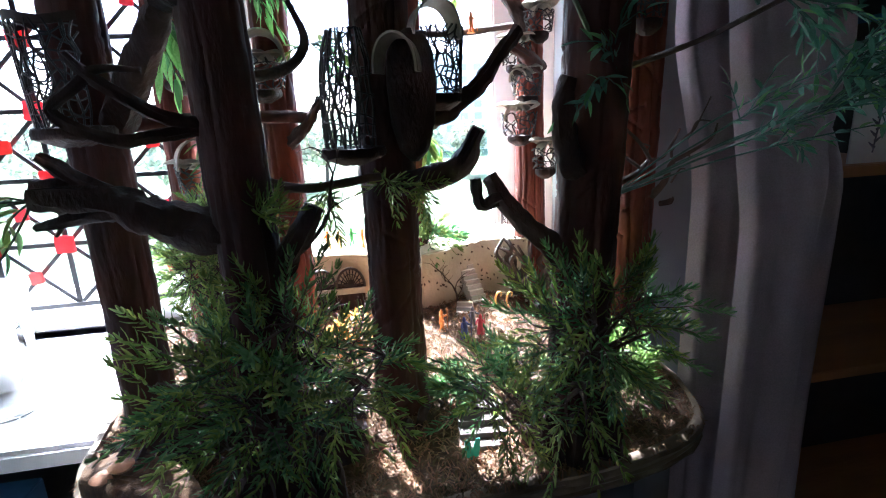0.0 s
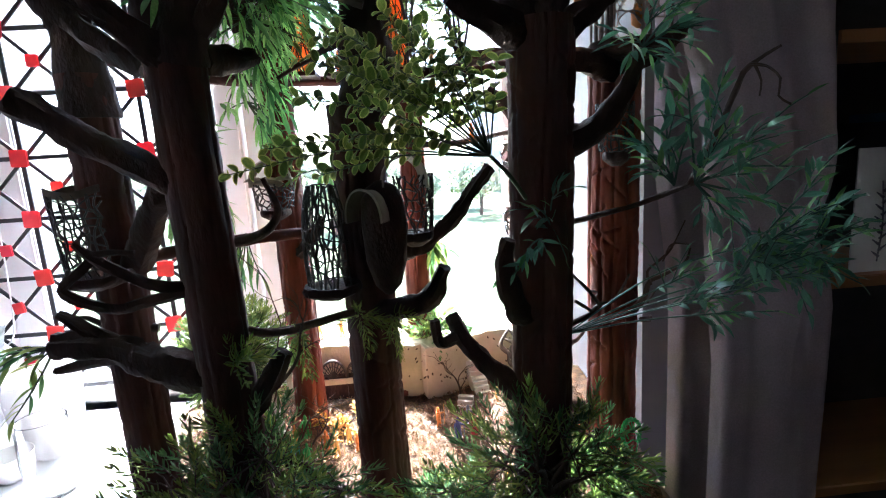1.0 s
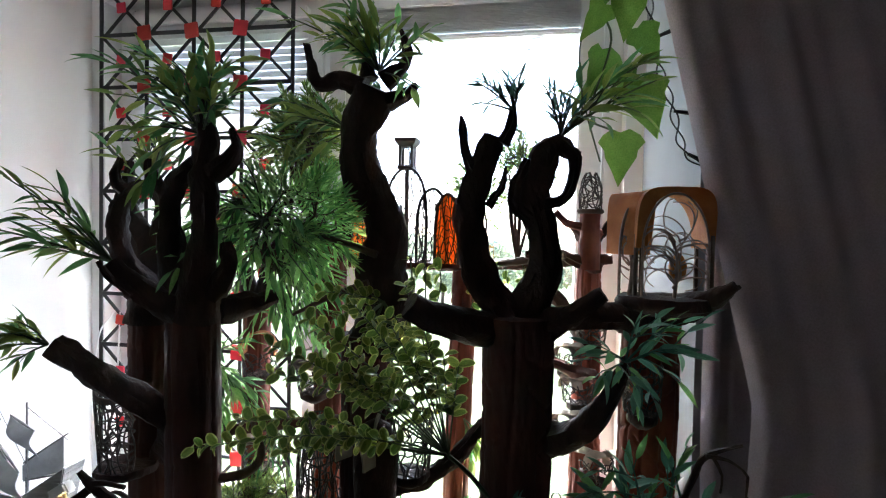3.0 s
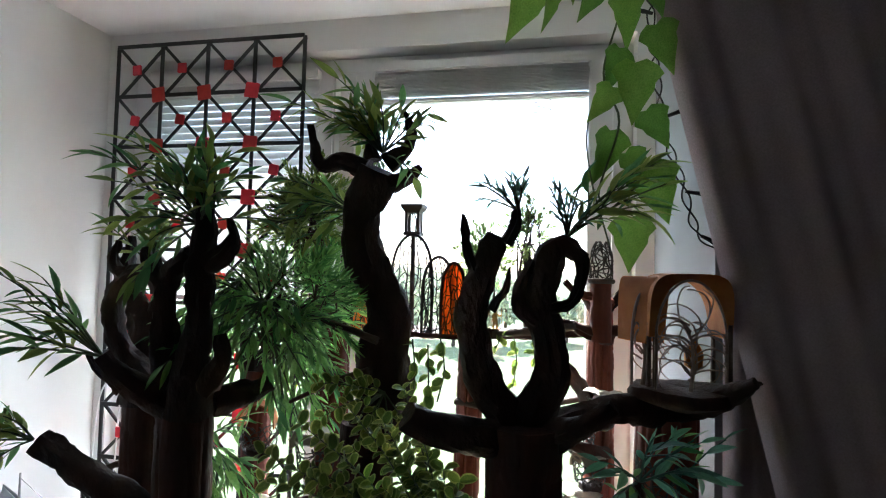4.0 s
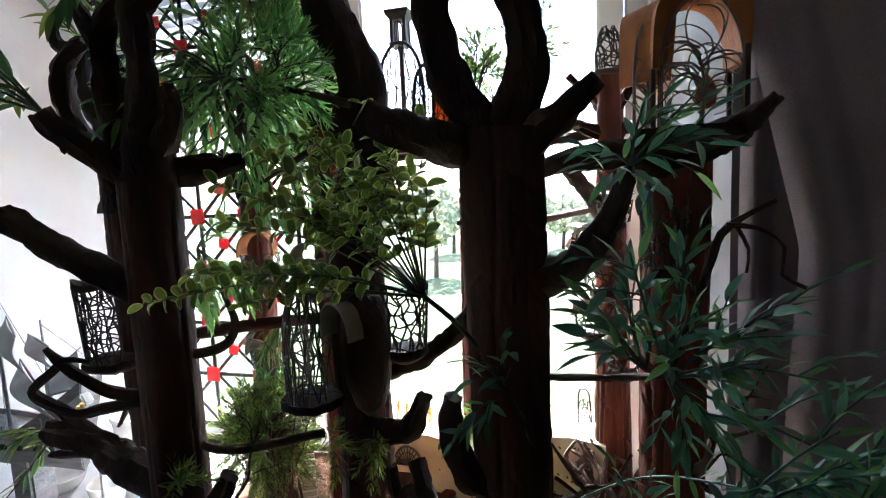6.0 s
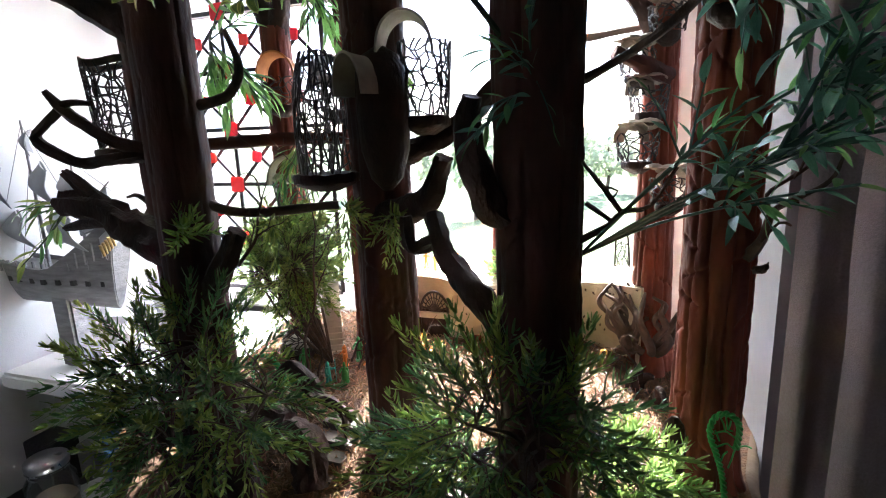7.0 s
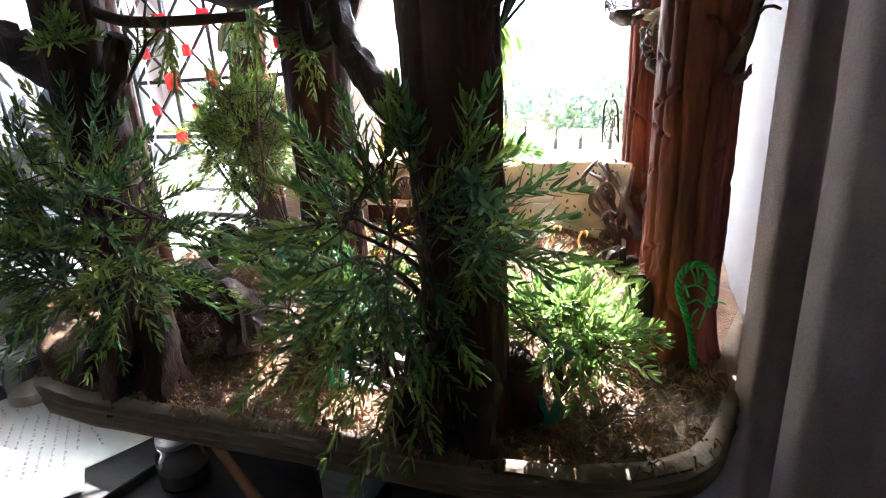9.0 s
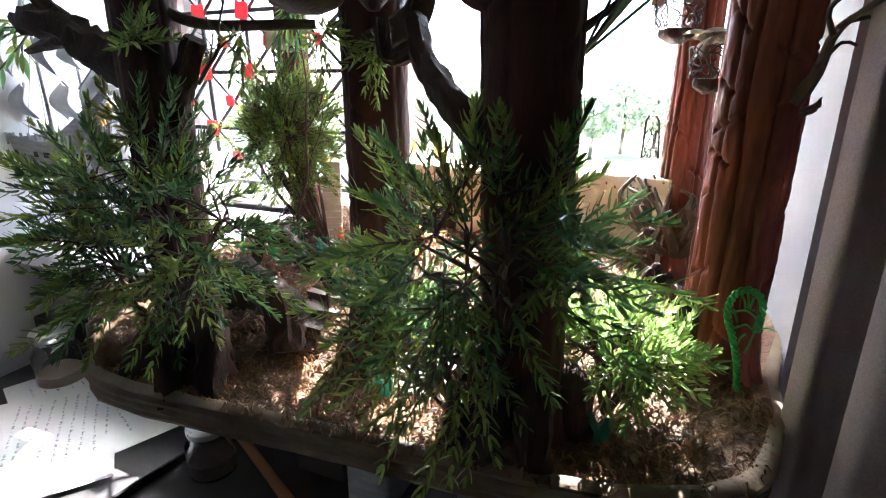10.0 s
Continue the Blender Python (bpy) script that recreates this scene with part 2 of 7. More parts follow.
# window with two sashes
GLASS = bpy.data.materials.new("glass")
GLASS.use_nodes = True
gb = GLASS.node_tree.nodes["Principled BSDF"]
gb.inputs["Transmission Weight"].default_value, gb.inputs["Roughness"].default_value, gb.inputs["IOR"].default_value = 1.0, 0.0, 1.45
gb.inputs["Base Color"].default_value = (0.98, 0.99, 0.98, 1)

window = thing("window_1", "white plastic double window, bright daylight outside", "window", (0, FRONT, W_B), kind="structure")


def frame_bar(lo, hi, name="window_frame", label=""):
    return part(name, Geo().box(lo, hi, bevel=0.006), FRAME, window, label)


Y0, Y1 = FRONT + 0.06, FRONT + 0.13
frame_bar((W_L, Y0, W_B), (W_L + 0.05, Y1, W_T))
frame_bar((W_R - 0.05, Y0, W_B), (W_R, Y1, W_T))
frame_bar((W_L + 0.05, Y0, W_T - 0.05), (W_R - 0.05, Y1, W_T))
frame_bar((W_L + 0.05, Y0, W_B), (W_R - 0.05, Y1, W_B + 0.05))
frame_bar((-0.165, Y0, W_B + 0.05), (-0.11, Y1, W_T - 0.05), "mullion")
for x0, x1, zt in ((W_L + 0.05, -0.165, W_T - 0.05), (-0.11, W_R - 0.05, W_T - 0.05)):
    z0 = W_B + 0.05
    ya, yb = FRONT + 0.035, FRONT + 0.1
    sash = part("sash", Geo().box((x0 + 0.004, ya, z0), (x0 + 0.065, yb, zt), bevel=0.006), FRAME, window)
    part("sash", Geo().box((x1 - 0.065, ya, z0), (x1 - 0.004, yb, zt), bevel=0.006), FRAME, window)
    part("sash", Geo().box((x0 + 0.065, ya, zt - 0.06), (x1 - 0.065, yb, zt), bevel=0.006), FRAME, window)
    part("sash", Geo().box((x0 + 0.065, ya, z0), (x1 - 0.065, yb, z0 + 0.06), bevel=0.006), FRAME, window)
    pane = part("pane", Geo().box((x0 + 0.06, FRONT + 0.07, z0 + 0.05), (x1 - 0.06, FRONT + 0.076, zt - 0.05)), GLASS, window, "clear window glass", False)
    pane.visible_shadow = False

# pleated and slatted blinds hung on the sashes
slat_mesh = Geo().box((-0.26, -0.012, -0.0008), (0.26, 0.012, 0.0008)).mesh("slat", SLAT, False)


def blind(name, label, cx, width, z_top, z_end, pitch, tilt):
    ob = thing(name, label, "blind", (cx, FRONT + 0.02, z_top))
    part("headrail", Geo().box((cx - width / 2, FRONT + 0.0, z_top), (cx + width / 2, FRONT + 0.033, z_top + 0.03), bevel=0.004), FRAME, ob)
    z = z_top - 0.008
    while z > z_end + 0.02:
        s = part("slat", slat_mesh, SLAT, ob)
        s.matrix_basis = Matrix.Translation((cx, FRONT + 0.017, z)) @ Matrix.Rotation(radians(tilt + random.uniform(-2, 2)), 4, "X") @ Matrix.Diagonal((width / 0.52, 1, 1, 1))
        z -= pitch
    part("bottom_rail", Geo().box((cx - width / 2, FRONT + 0.004, z_end), (cx + width / 2, FRONT + 0.03, z_end + 0.014), bevel=0.004), FRAME, ob)
    return ob


lattice_blind = blind("slatted_blind", "white slatted blind, lowered half way behind a lattice", -0.49, 0.56, 2.345, 1.7, 0.021, 64)
b2 = blind("slatted_blind", "white slatted blind, drawn up into a stack", 0.25, 0.58, 2.35, 2.262, 0.0044, 4)
for sx in (0.0, 0.42):
    g = Geo()
    pts = [(sx + 0.03 * math.sin(k * 2.1), FRONT - 0.006 - 0.003 * (k % 3), 2.335 - 0.0085 * k) for k in range(15)]
    g.tube(pts, [0.0016] * len(pts), 5, 0.006)
    part("cord", g, FRAME, b2)
cl = [(-0.772, 1.79, 1.493), (-0.825, 1.79, 1.412), (-0.841, 1.79, 1.215), (-0.842, 1.79, 1.114), (-0.815, 1.79, 1.075), (-0.78, 1.79, 1.097), (-0.765, 1.79, 1.217), (-0.752, 1.79, 1.493)]
part("cord", Geo().tube(cl, [0.0022] * len(cl), 6, 0.01), FRAME, lattice_blind, "white pull cord in a loop")

sill = single("window_sill", Geo().box((LEFT, 1.33, 0.805), (0.699, FRONT + 0.06, W_B), bevel=0.008), SILL, "deep white window sill in bright sun", "sill", "structure")

# lattice panel: black strips with red squares
CELL, NX, NZ = 0.15, 4, 10
LX, LZ, LY = -0.825, 2.445, 1.8
lattice = thing("lattice_panel", "black strip lattice with red squares, hung before the window", "lattice", (LX, LY, LZ - CELL * NZ))


def strip(a, b, y, w=0.0105):
    a, b = Vector((a[0], y, a[1])), Vector((b[0], y, b[1]))
    d = b - a
    m = Matrix.Translation((a + b) / 2) @ Matrix.Rotation(-math.atan2(d.z, d.x), 4, "Y")
    wob = Geo().box((-d.length / 2, -0.002, -w / 2), (d.length / 2, 0.002, w / 2), m)
    part("strip", wob, BLACK, lattice, smooth=False)


for i in range(NX + 1):
    strip((LX + CELL * i, LZ), (LX + CELL * i, LZ - CELL * NZ), LY)
for j in range(NZ + 1):
    strip((LX, LZ - CELL * j), (LX + CELL * NX, LZ - CELL * j), LY - 0.0045)
for i in range(NX):
    for j in range(NZ):
        x, z = LX + CELL * i, LZ - CELL * j
        strip((x, z), (x + CELL, z - CELL), LY + 0.0045, 0.0085)
        strip((x + CELL, z), (x, z - CELL), LY + 0.009, 0.0085)
sq_big = Geo().box((-0.021, -0.003, -0.021), (0.021, 0.003, 0.021), bevel=0.002).mesh("red_square", RED)
sq_small = Geo().box((-0.0145, -0.003, -0.0145), (0.0145, 0.003, 0.0145), bevel=0.002).mesh("red_square", RED)
for i in range(NX):
    for j in range(NZ):
        o = part("red_square", sq_small, RED, lattice)
        o.matrix_basis = Matrix.Translation((LX + CELL * (i + 0.5), LY - 0.011, LZ - CELL * (j + 0.5))) @ Matrix.Rotation(radians(random.uniform(-12, 12)), 4, "Y")
        if i and j:
            o = part("red_square", sq_big, RED, lattice)
            o.matrix_basis = Matrix.Translation((LX + CELL * i, LY - 0.011, LZ - CELL * j)) @ Matrix.Rotation(radians(random.uniform(-9, 9)), 4, "Y")

# white pier that closes the deep window niche, its grey standing in for shade
single("wall_pier", Geo().box((0.7, 1.36, 0), (0.93, FRONT, TOP)), PIER_SHADED, "white wall pier beside the deep window niche, greyed for shade", "wall", "structure", False)


# curtain drawn aside: a rear panel and a front panel whose hem is pulled over it higher up
def curtain_panel(hem, right, y_mid, fold, phase, roll):
    """A hanging cloth from its hem to its far end, in soft upright folds; the hem itself is rolled back."""
    rows = []
    for a in range(100):
        z = 0.05 + (TOP - 0.07) * a / 99
        x0, x1 = hem(z), right(z)
        row = []
        for k in range(110):
            u = k / 109
            x = x0 + u * (x1 - x0)
            s_ = u * (x1 - x0)
            y = y_mid(z) - fold * math.sin(s_ * 62 + phase + 0.5 * math.sin(z * 1.9 + phase)) * min(1.0, s_ / 0.02)
            y -= 0.35 * fold * math.sin(s_ * 150 + 2.2 * phase + 0.8 * math.sin(z * 2.7))
            y += 0.003 * noise.noise(Vector((x * 14, z * 3.5, phase)))
            y += roll * (1 - min(1.0, s_ / 0.016)) ** 2 + 1.6 * max(0.0, u - 0.86) ** 2 * 2
            row.append((x, y, z))
        rows.append(row)
    return rows


def front_hem(z):
    return 0.697 + 0.055 * ramp01(z, 1.2, 1.55) - 0.235 * max(0.0, z - 1.5)


def ramp01(v, lo, hi):
    q = max(0.0, min(1.0, (v - lo) / (hi - lo)))
    return q * q * (3 - 2 * q)


curtain = thing("curtain", "grey cloth curtain hanging in folds, drawn aside", "curtain", (0.74, 1.15, 0.0))
# Rear panel is widened to x 0.97 to block window light on the right.
part("rear_panel", Geo().shell(curtain_panel(lambda z: 0.672 + 0.03 * ramp01(z, 1.2, 1.5), lambda z: 0.97, lambda z: 1.185 + 0.12 * ramp01(z, 1.2, 1.5), 0.011, 2.6, 0.018), 0.002), CURTAIN, curtain)
part("front_panel", Geo().shell(curtain_panel(front_hem, lambda z: 0.825 + 0.16 * ramp01(z, 1.15, 1.5), lambda z: 1.105 + 0.135 * ramp01(z, 1.15, 1.55), 0.008, 0.4, 0.02), 0.002), CURTAIN, curtain, "front panel with its hem pulled over the rear one")

# ---- diorama base ----
OUT = [(-0.29, 1.2), (-0.258, 1.118), (-0.178, 1.047), (-0.108, 0.992), (-0.05, 0.98), (0.07, 0.986), (0.28, 1.006), (0.45, 1.016), (0.56, 1.04), (0.635, 1.085), (0.668, 1.173), (0.68, 1.28),
       (0.672, 1.78), (-0.27, 1.78), (-0.3, 1.5), (-0.3, 1.32)]
OUTLINE = [tuple(p.xy) for p in smooth_line([(*p, 0) for p in OUT + OUT[:1]], [0] * (len(OUT) + 1), 0.02)[0]][:-1]


def ground_z(x, y):
    h = 0.884 + 0.012 * noise.noise(Vector((x * 6, y * 6, 0))) + 0.006 * noise.noise(Vector((x * 19, y * 19, 4)))
    rise = max(0.0, min(1.0, (y - 1.1) / 0.24))
    side = max(0.0, min(1.0, (0.57 - x) / 0.14)) * max(0.0, min(1.0, (x + 0.27) / 0.06)) * max(0.0, min(1.0, (1.76 - y) / 0.08))
    return h + 0.048 * rise * rise * (3 - 2 * rise) * side


base = thing("diorama_base", "brown moulded base plate with a rough layered rim", "base", (0.2, 1.4, 0.845))
ring = [(x, y, 0) for x, y in OUTLINE]
g = Geo()
n = len(ring)
cx, cy = 0.2, 1.4
levels = []
for z, s, amp in ((0.8455, 0.984, 0.002), (0.849, 0.999, 0.005), (0.854, 1.003, 0.005), (0.857, 0.995, 0.004), (0.862, 1.0, 0.004), (0.867, 0.994, 0.004), (0.870, 1.004, 0.005), (0.876, 1.006, 0.005), (0.879, 0.997, 0.004), (0.884, 1.002, 0.006), (0.8885, 0.99, 0.004), (0.889, 0.975, 0.003)):
    lv = []
    for k, (x, y, _) in enumerate(ring):
        q = noise.noise(Vector((x * 30, y * 30, z * 200)))
        s2 = s + amp * q
        lv.append((cx + (x - cx) * s2, cy + (y - cy) * s2, z + 0.003 * noise.noise(Vector((x * 22, y * 22, z * 90)))))
    levels.append(lv)
g.add([p for lv in levels for p in lv], [(i * n + k, i * n + (k + 1) % n, (i + 1) * n + (k + 1) % n, (i + 1) * n + k) for i in range(len(levels) - 1) for k in range(n)]
      + [tuple(range(n - 1, -1, -1))])
part("rim", g, FOAM, base)


def inside(x, y):
    hit = False
    for k in range(n):
        (x1, y1), (x2, y2) = OUTLINE[k], OUTLINE[(k + 1) % n]
        if (y1 > y) != (y2 > y) and x < (x2 - x1) * (y - y1) / (y2 - y1) + x1:
            hit = not hit
    return hit


# uneven moss-covered soil: rings drawn in from the rim to the middle
g = Geo()
rings_n = 46
verts = []
for r in range(rings_n):
    s = 0.988 * (1 - r / rings_n)
    for x, y, _ in ring:
        px_, py_ = cx + (x - cx) * s, cy + (y - cy) * s
        z = ground_z(px_, py_) if r > 0 else 0.887
        verts.append((px_, py_, z))
verts.append((cx, cy, ground_z(cx, cy)))
faces = [(i * n + k, i * n + (k + 1) % n, (i + 1) * n + (k + 1) % n, (i + 1) * n + k) for i in range(rings_n - 1) for k in range(n)]
faces += [((rings_n - 1) * n + k, (rings_n - 1) * n + (k + 1) % n, rings_n * n) for k in range(n)]
g.add(verts, faces)
part("soil", g, MOSS, base)
# loose fibres of dry moss over the soil
g = Geo()
rnd = random.Random(5)
count = 0
while count < 15000:
    x, y = rnd.uniform(-0.28, 0.66), 0.995 + 0.78 * rnd.random() ** 1.4
    if not inside(x, y):
        continue
    count += 1
    z = ground_z(x, y) + 0.001
    a, L = rnd.uniform(0, 6.28), rnd.uniform(0.006, 0.022)
    d = Vector((math.cos(a), math.sin(a), 0))
    w = Vector((-d.y, d.x, 0)) * rnd.uniform(0.0006, 0.0015)
    h = rnd.uniform(0.001, 0.008)
    p0, p1, p2 = Vector((x, y, z)) - d * L / 2, Vector((x, y, z + h)), Vector((x, y, z)) + d * L / 2 + Vector((w.x, w.y, 0)) * 3
    up = Vector((0, 0, 0.0012))
    g.add([p0 - w, p0 + w, p1 - w, p1 + w, p1 + up, p2], [(0, 1, 3, 2), (0, 2, 4), (1, 4, 3), (2, 3, 5), (2, 5, 4), (3, 4, 5)])
tagged(part("moss_fibre", g, FIBRE, base, smooth=False), kind="stuff")

# ---- trees of the diorama ----
def tree(name, label, loc):
    return thing(name, label, "tree", loc, "big trees of the diorama")


def limb(parent, pts, radii, name="limb", mat=None, rough=0.0042, seed=1.0, seg=14):
    g = Geo()
    g.tube(pts, radii, seg, 0.006, rough, rough * 0.8, 60, seed=seed)
    return part(name, g, mat or BARK_DARK, parent)


def axis(x0, lx, y0, ly):
    return lambda z: (x0 + lx * z, y0 + ly * z, z)


def trunk(parent, ax, z0, z1, d, mat, seed, flare=1.35, name="trunk", plates=7, depth=0.05, taper=0.0, step=0.006):
    """A carved trunk: upright bark plates of uneven height, split by grooves and slanting cracks."""
    rnd = random.Random(seed)
    seg = 96 if step > 0.004 else 132
    rows = int((z1 - z0) / step)
    edges = sorted((k + rnd.uniform(-0.28, 0.28)) / plates * 2 * math.pi for k in range(plates))
    lift = [rnd.uniform(-0.35, 0.65) for _ in range(plates)]
    cracks = [(rnd.uniform(0, 2 * math.pi), rnd.uniform(z0 + 0.03, z1 - 0.02), rnd.choice((-1, 1)) * rnd.uniform(0.3, 1.1), rnd.uniform(0.25, 0.6)) for _ in range(int(48 * (z1 - z0) / 0.7))]
    g = Geo()
    verts = []
    for i in range(rows + 1):
        z = z0 + (z1 - z0) * i / rows
        c = Vector(ax(z))
        f = 1 + (flare - 1) * math.exp(-(z - z0) / 0.035)
        wander = [0.16 * noise.noise(Vector((j * 7.3 + seed, z * 7, 0))) for j in range(plates)]
        es = [(edges[j] + wander[j]) % (2 * math.pi) for j in range(plates)]
        near_cracks = [q for q in cracks if abs(q[1] - z) < 0.04]
        for k in range(seg):
            a = 2 * math.pi * k / seg
            best, who = 9.0, 0
            for j, e in enumerate(es):
                dlt = (a - e) % (2 * math.pi)
                if dlt < best:
                    best, who = dlt, j
            gap = min(min(abs((a - e + math.pi) % (2 * math.pi) - math.pi) for e in es), 1.0)
            r = d / 2 * f * (1 - taper * (z - z0) / (z1 - z0))
            r *= 1 + depth * (0.6 * lift[who] - 1.0 * math.exp(-(gap / 0.07) ** 2))
            for ca_, cz, sl, half in near_cracks:
                da = (a - ca_ + math.pi) % (2 * math.pi) - math.pi
                if abs(da) < half:
                    off = z - cz - da * sl * d / 2
                    r -= d * (0.4 * depth + 0.012) * math.exp(-(off / 0.0032) ** 2)
            if f > 1.05:
                r *= 1 + 0.5 * (f - 1) * math.sin(a * 5 + seed)
            q = Vector((math.cos(a) * 1.6 + seed, math.sin(a) * 1.6, z * 9))
            r += d * 0.02 * noise.noise(q * 2) + d * 0.012 * noise.noise(q * 7)
            verts.append(c + Vector((r * math.cos(a), r * math.sin(a), 0)))
    faces = [(i * seg + k, i * seg + (k + 1) % seg, (i + 1) * seg + (k + 1) % seg, (i + 1) * seg + k) for i in range(rows) for k in range(seg)]
    faces += [tuple(range(seg - 1, -1, -1)), tuple(rows * seg + k for k in range(seg))]
    g.add(verts, faces)
    return part(name, g, mat, parent)


AX_A = axis(0.0476, -0.032, 1.0234, 0.0328)
AX_A2 = axis(-0.195, 0.0016, 1.252, -0.0125)
AX_B = axis(0.1862, 0.0005, 1.2302, 0.0)
AX_C = axis(0.4177, 0.0049, 1.1491, -0.063)
AX_D = axis(0.6045, 0.0092, 1.3104, -0.0069)
AX_E = axis(0.556, 0.0, 1.64, 0.0)
AX_F = axis(0.016, 0, 1.5, 0)
AX_G = axis(0.2411, 0.0251, 1.64, 0)
AX_H = axis(-0.17, 0, 1.53, 0)

ta = tree("tree", "dark brown model tree with antler-like crown and cut limbs", AX_A(0.88))
trunk(ta, AX_A, 0.875, 1.668, 0.068, BARK, 1)
limb(ta, [(0.006, 1.065, 1.623), (0.026, 1.050, 1.706), (0.034, 1.045, 1.752), (0.031, 1.045, 1.805), (0.035, 1.045, 1.847), (0.032, 1.050, 1.890), (0.026, 1.055, 1.936)], [0.032, 0.0185, 0.0135, 0.0185, 0.0135, 0.0095, 0.0043], "crown_limb", seed=2)
limb(ta, [(-0.010, 1.065, 1.638), (-0.015, 1.050, 1.705), (-0.018, 1.047, 1.751), (-0.006, 1.045, 1.794), (0.022, 1.045, 1.818)], [0.027, 0.0165, 0.0135, 0.014, 0.0145], "crown_limb", seed=3)
limb(ta, [(0.046, 1.040, 1.805), (0.069, 1.040, 1.819), (0.079, 1.040, 1.839), (0.072, 1.040, 1.862)], [0.0133, 0.0113, 0.0075, 0.0035], "horn", seed=5)
limb(ta, [(-0.018, 1.050, 1.772), (-0.037, 1.050, 1.793), (-0.047, 1.050, 1.811), (-0.050, 1.050, 1.826)], [0.0145, 0.0113, 0.0087, 0.004], "horn", seed=6)
limb(ta, [(-0.044, 1.100, 1.624), (-0.099, 1.110, 1.656), (-0.137, 1.110, 1.694), (-0.141, 1.100, 1.733), (-0.136, 1.100, 1.770), (-0.115, 1.100, 1.791), (-0.096, 1.100, 1.796)], [0.0157, 0.0147, 0.0142, 0.0155, 0.014, 0.011, 0.008], "crown_limb", seed=7)
limb(ta, [(-0.123, 1.100, 1.788), (-0.140, 1.100, 1.797), (-0.144, 1.100, 1.813), (-0.137, 1.100, 1.836)], [0.0096, 0.0096, 0.0082, 0.0033], "horn", seed=8)
limb(ta, [(-0.006, 1.060, 1.630), (-0.032, 1.030, 1.655), (-0.051, 1.015, 1.676), (-0.064, 1.005, 1.697)], [0.0218, 0.0172, 0.0132, 0.0093], seed=9)
limb(ta, [(-0.041, 1.010, 1.655), (-0.072, 1.010, 1.676), (-0.088, 1.010, 1.695)], [0.0043, 0.0031, 0.0016], "prong", seed=10)
limb(ta, [(0.036, 1.060, 1.656), (0.064, 1.050, 1.689), (0.058, 1.050, 1.721)], [0.0176, 0.0121, 0.0064], seed=11)
limb(ta, [(0.023, 1.090, 1.627), (0.048, 1.130, 1.634), (0.068, 1.160, 1.641)], [0.0192, 0.018, 0.0105], seed=12)
limb(ta, [(-0.000, 1.069, 1.472), (-0.090, 1.034, 1.538), (-0.155, 1.014, 1.588)], [0.02, 0.018, 0.015])
limb(ta, [(0.008, 1.066, 1.243), (-0.043, 1.066, 1.248), (-0.090, 1.068, 1.269), (-0.132, 1.068, 1.286), (-0.173, 1.066, 1.292), (-0.198, 1.062, 1.297)], [0.026, 0.025, 0.022, 0.02, 0.0185, 0.013], "limb", BARK_DARK, 0.008, seed=9)
limb(ta, [(-0.126, 1.068, 1.290), (-0.155, 1.070, 1.309), (-0.170, 1.068, 1.323), (-0.185, 1.066, 1.335)], [0.013, 0.01, 0.008, 0.0055], "prong", BARK_DARK, 0.003, seed=10)
limb(ta, [(-0.114, 1.066, 1.274), (-0.161, 1.066, 1.267), (-0.202, 1.066, 1.262)], [0.01, 0.007, 0.004], "prong", BARK_DARK, 0.002, seed=11)
limb(ta, [(0.004, 1.068, 1.355), (-0.024, 1.050, 1.360), (-0.056, 1.035, 1.371), (-0.080, 1.025, 1.389), (-0.105, 1.020, 1.409), (-0.119, 1.015, 1.428)], [0.009, 0.009, 0.0075, 0.0065, 0.0065, 0.004], "twig", BARK_DARK, 0.002, seed=13)
limb(ta, [(0.004, 1.068, 1.352), (-0.032, 1.045, 1.354), (-0.065, 1.030, 1.349), (-0.087, 1.020, 1.347), (-0.120, 1.010, 1.362), (-0.135, 1.005, 1.378), (-0.123, 1.010, 1.391), (-0.105, 1.020, 1.409)], [0.0075, 0.007, 0.007, 0.0068, 0.0065, 0.006, 0.0055, 0.005], "twig", BARK_DARK, 0.002, seed=14)
limb(ta, [(-0.105, 1.020, 1.411), (-0.090, 1.020, 1.414), (-0.058, 1.020, 1.412)], [0.005, 0.0042, 0.003], "twig", BARK_DARK, 0.001, seed=15)
limb(ta, [(0.016, 1.064, 1.304), (0.072, 1.084, 1.282), (0.167, 1.144, 1.283)], [0.006, 0.0055, 0.006], "twig", TWIG, 0.001)
limb(ta, [(0.018, 1.074, 1.403), (0.070, 1.084, 1.415), (0.092, 1.084, 1.443), (0.078, 1.084, 1.484)], [0.007, 0.006, 0.005, 0.003], "twig", TWIG, 0.001)
limb(ta, [(0.018, 1.059, 1.176), (0.056, 1.054, 1.217), (0.085, 1.054, 1.266)], [0.018, 0.016, 0.012], seed=12)


ta2 = tree("tree", "dark brown model tree with a small wire cage house", AX_A2(0.88))
trunk(ta2, AX_A2, 0.875, 1.64, 0.072, BARK, 21)
limb(ta2, [AX_A2(1.58), AX_A2(1.63), (-0.197, 1.227, 1.700), (-0.237, 1.227, 1.770), (-0.232, 1.227, 1.850)], [0.043, 0.038, 0.028, 0.018, 0.006], "crown_limb", seed=22, seg=20)
limb(ta2, [(-0.197, 1.227, 1.680), (-0.167, 1.227, 1.760), (-0.187, 1.227, 1.820)], [0.02, 0.014, 0.005], "crown_limb", seed=23)
limb(ta2, [(-0.150, 1.238, 1.255), (-0.215, 1.228, 1.264), (-0.240, 1.229, 1.252), (-0.265, 1.230, 1.220)], [0.008, 0.007, 0.005, 0.003], "twig", TWIG, 0.0015)
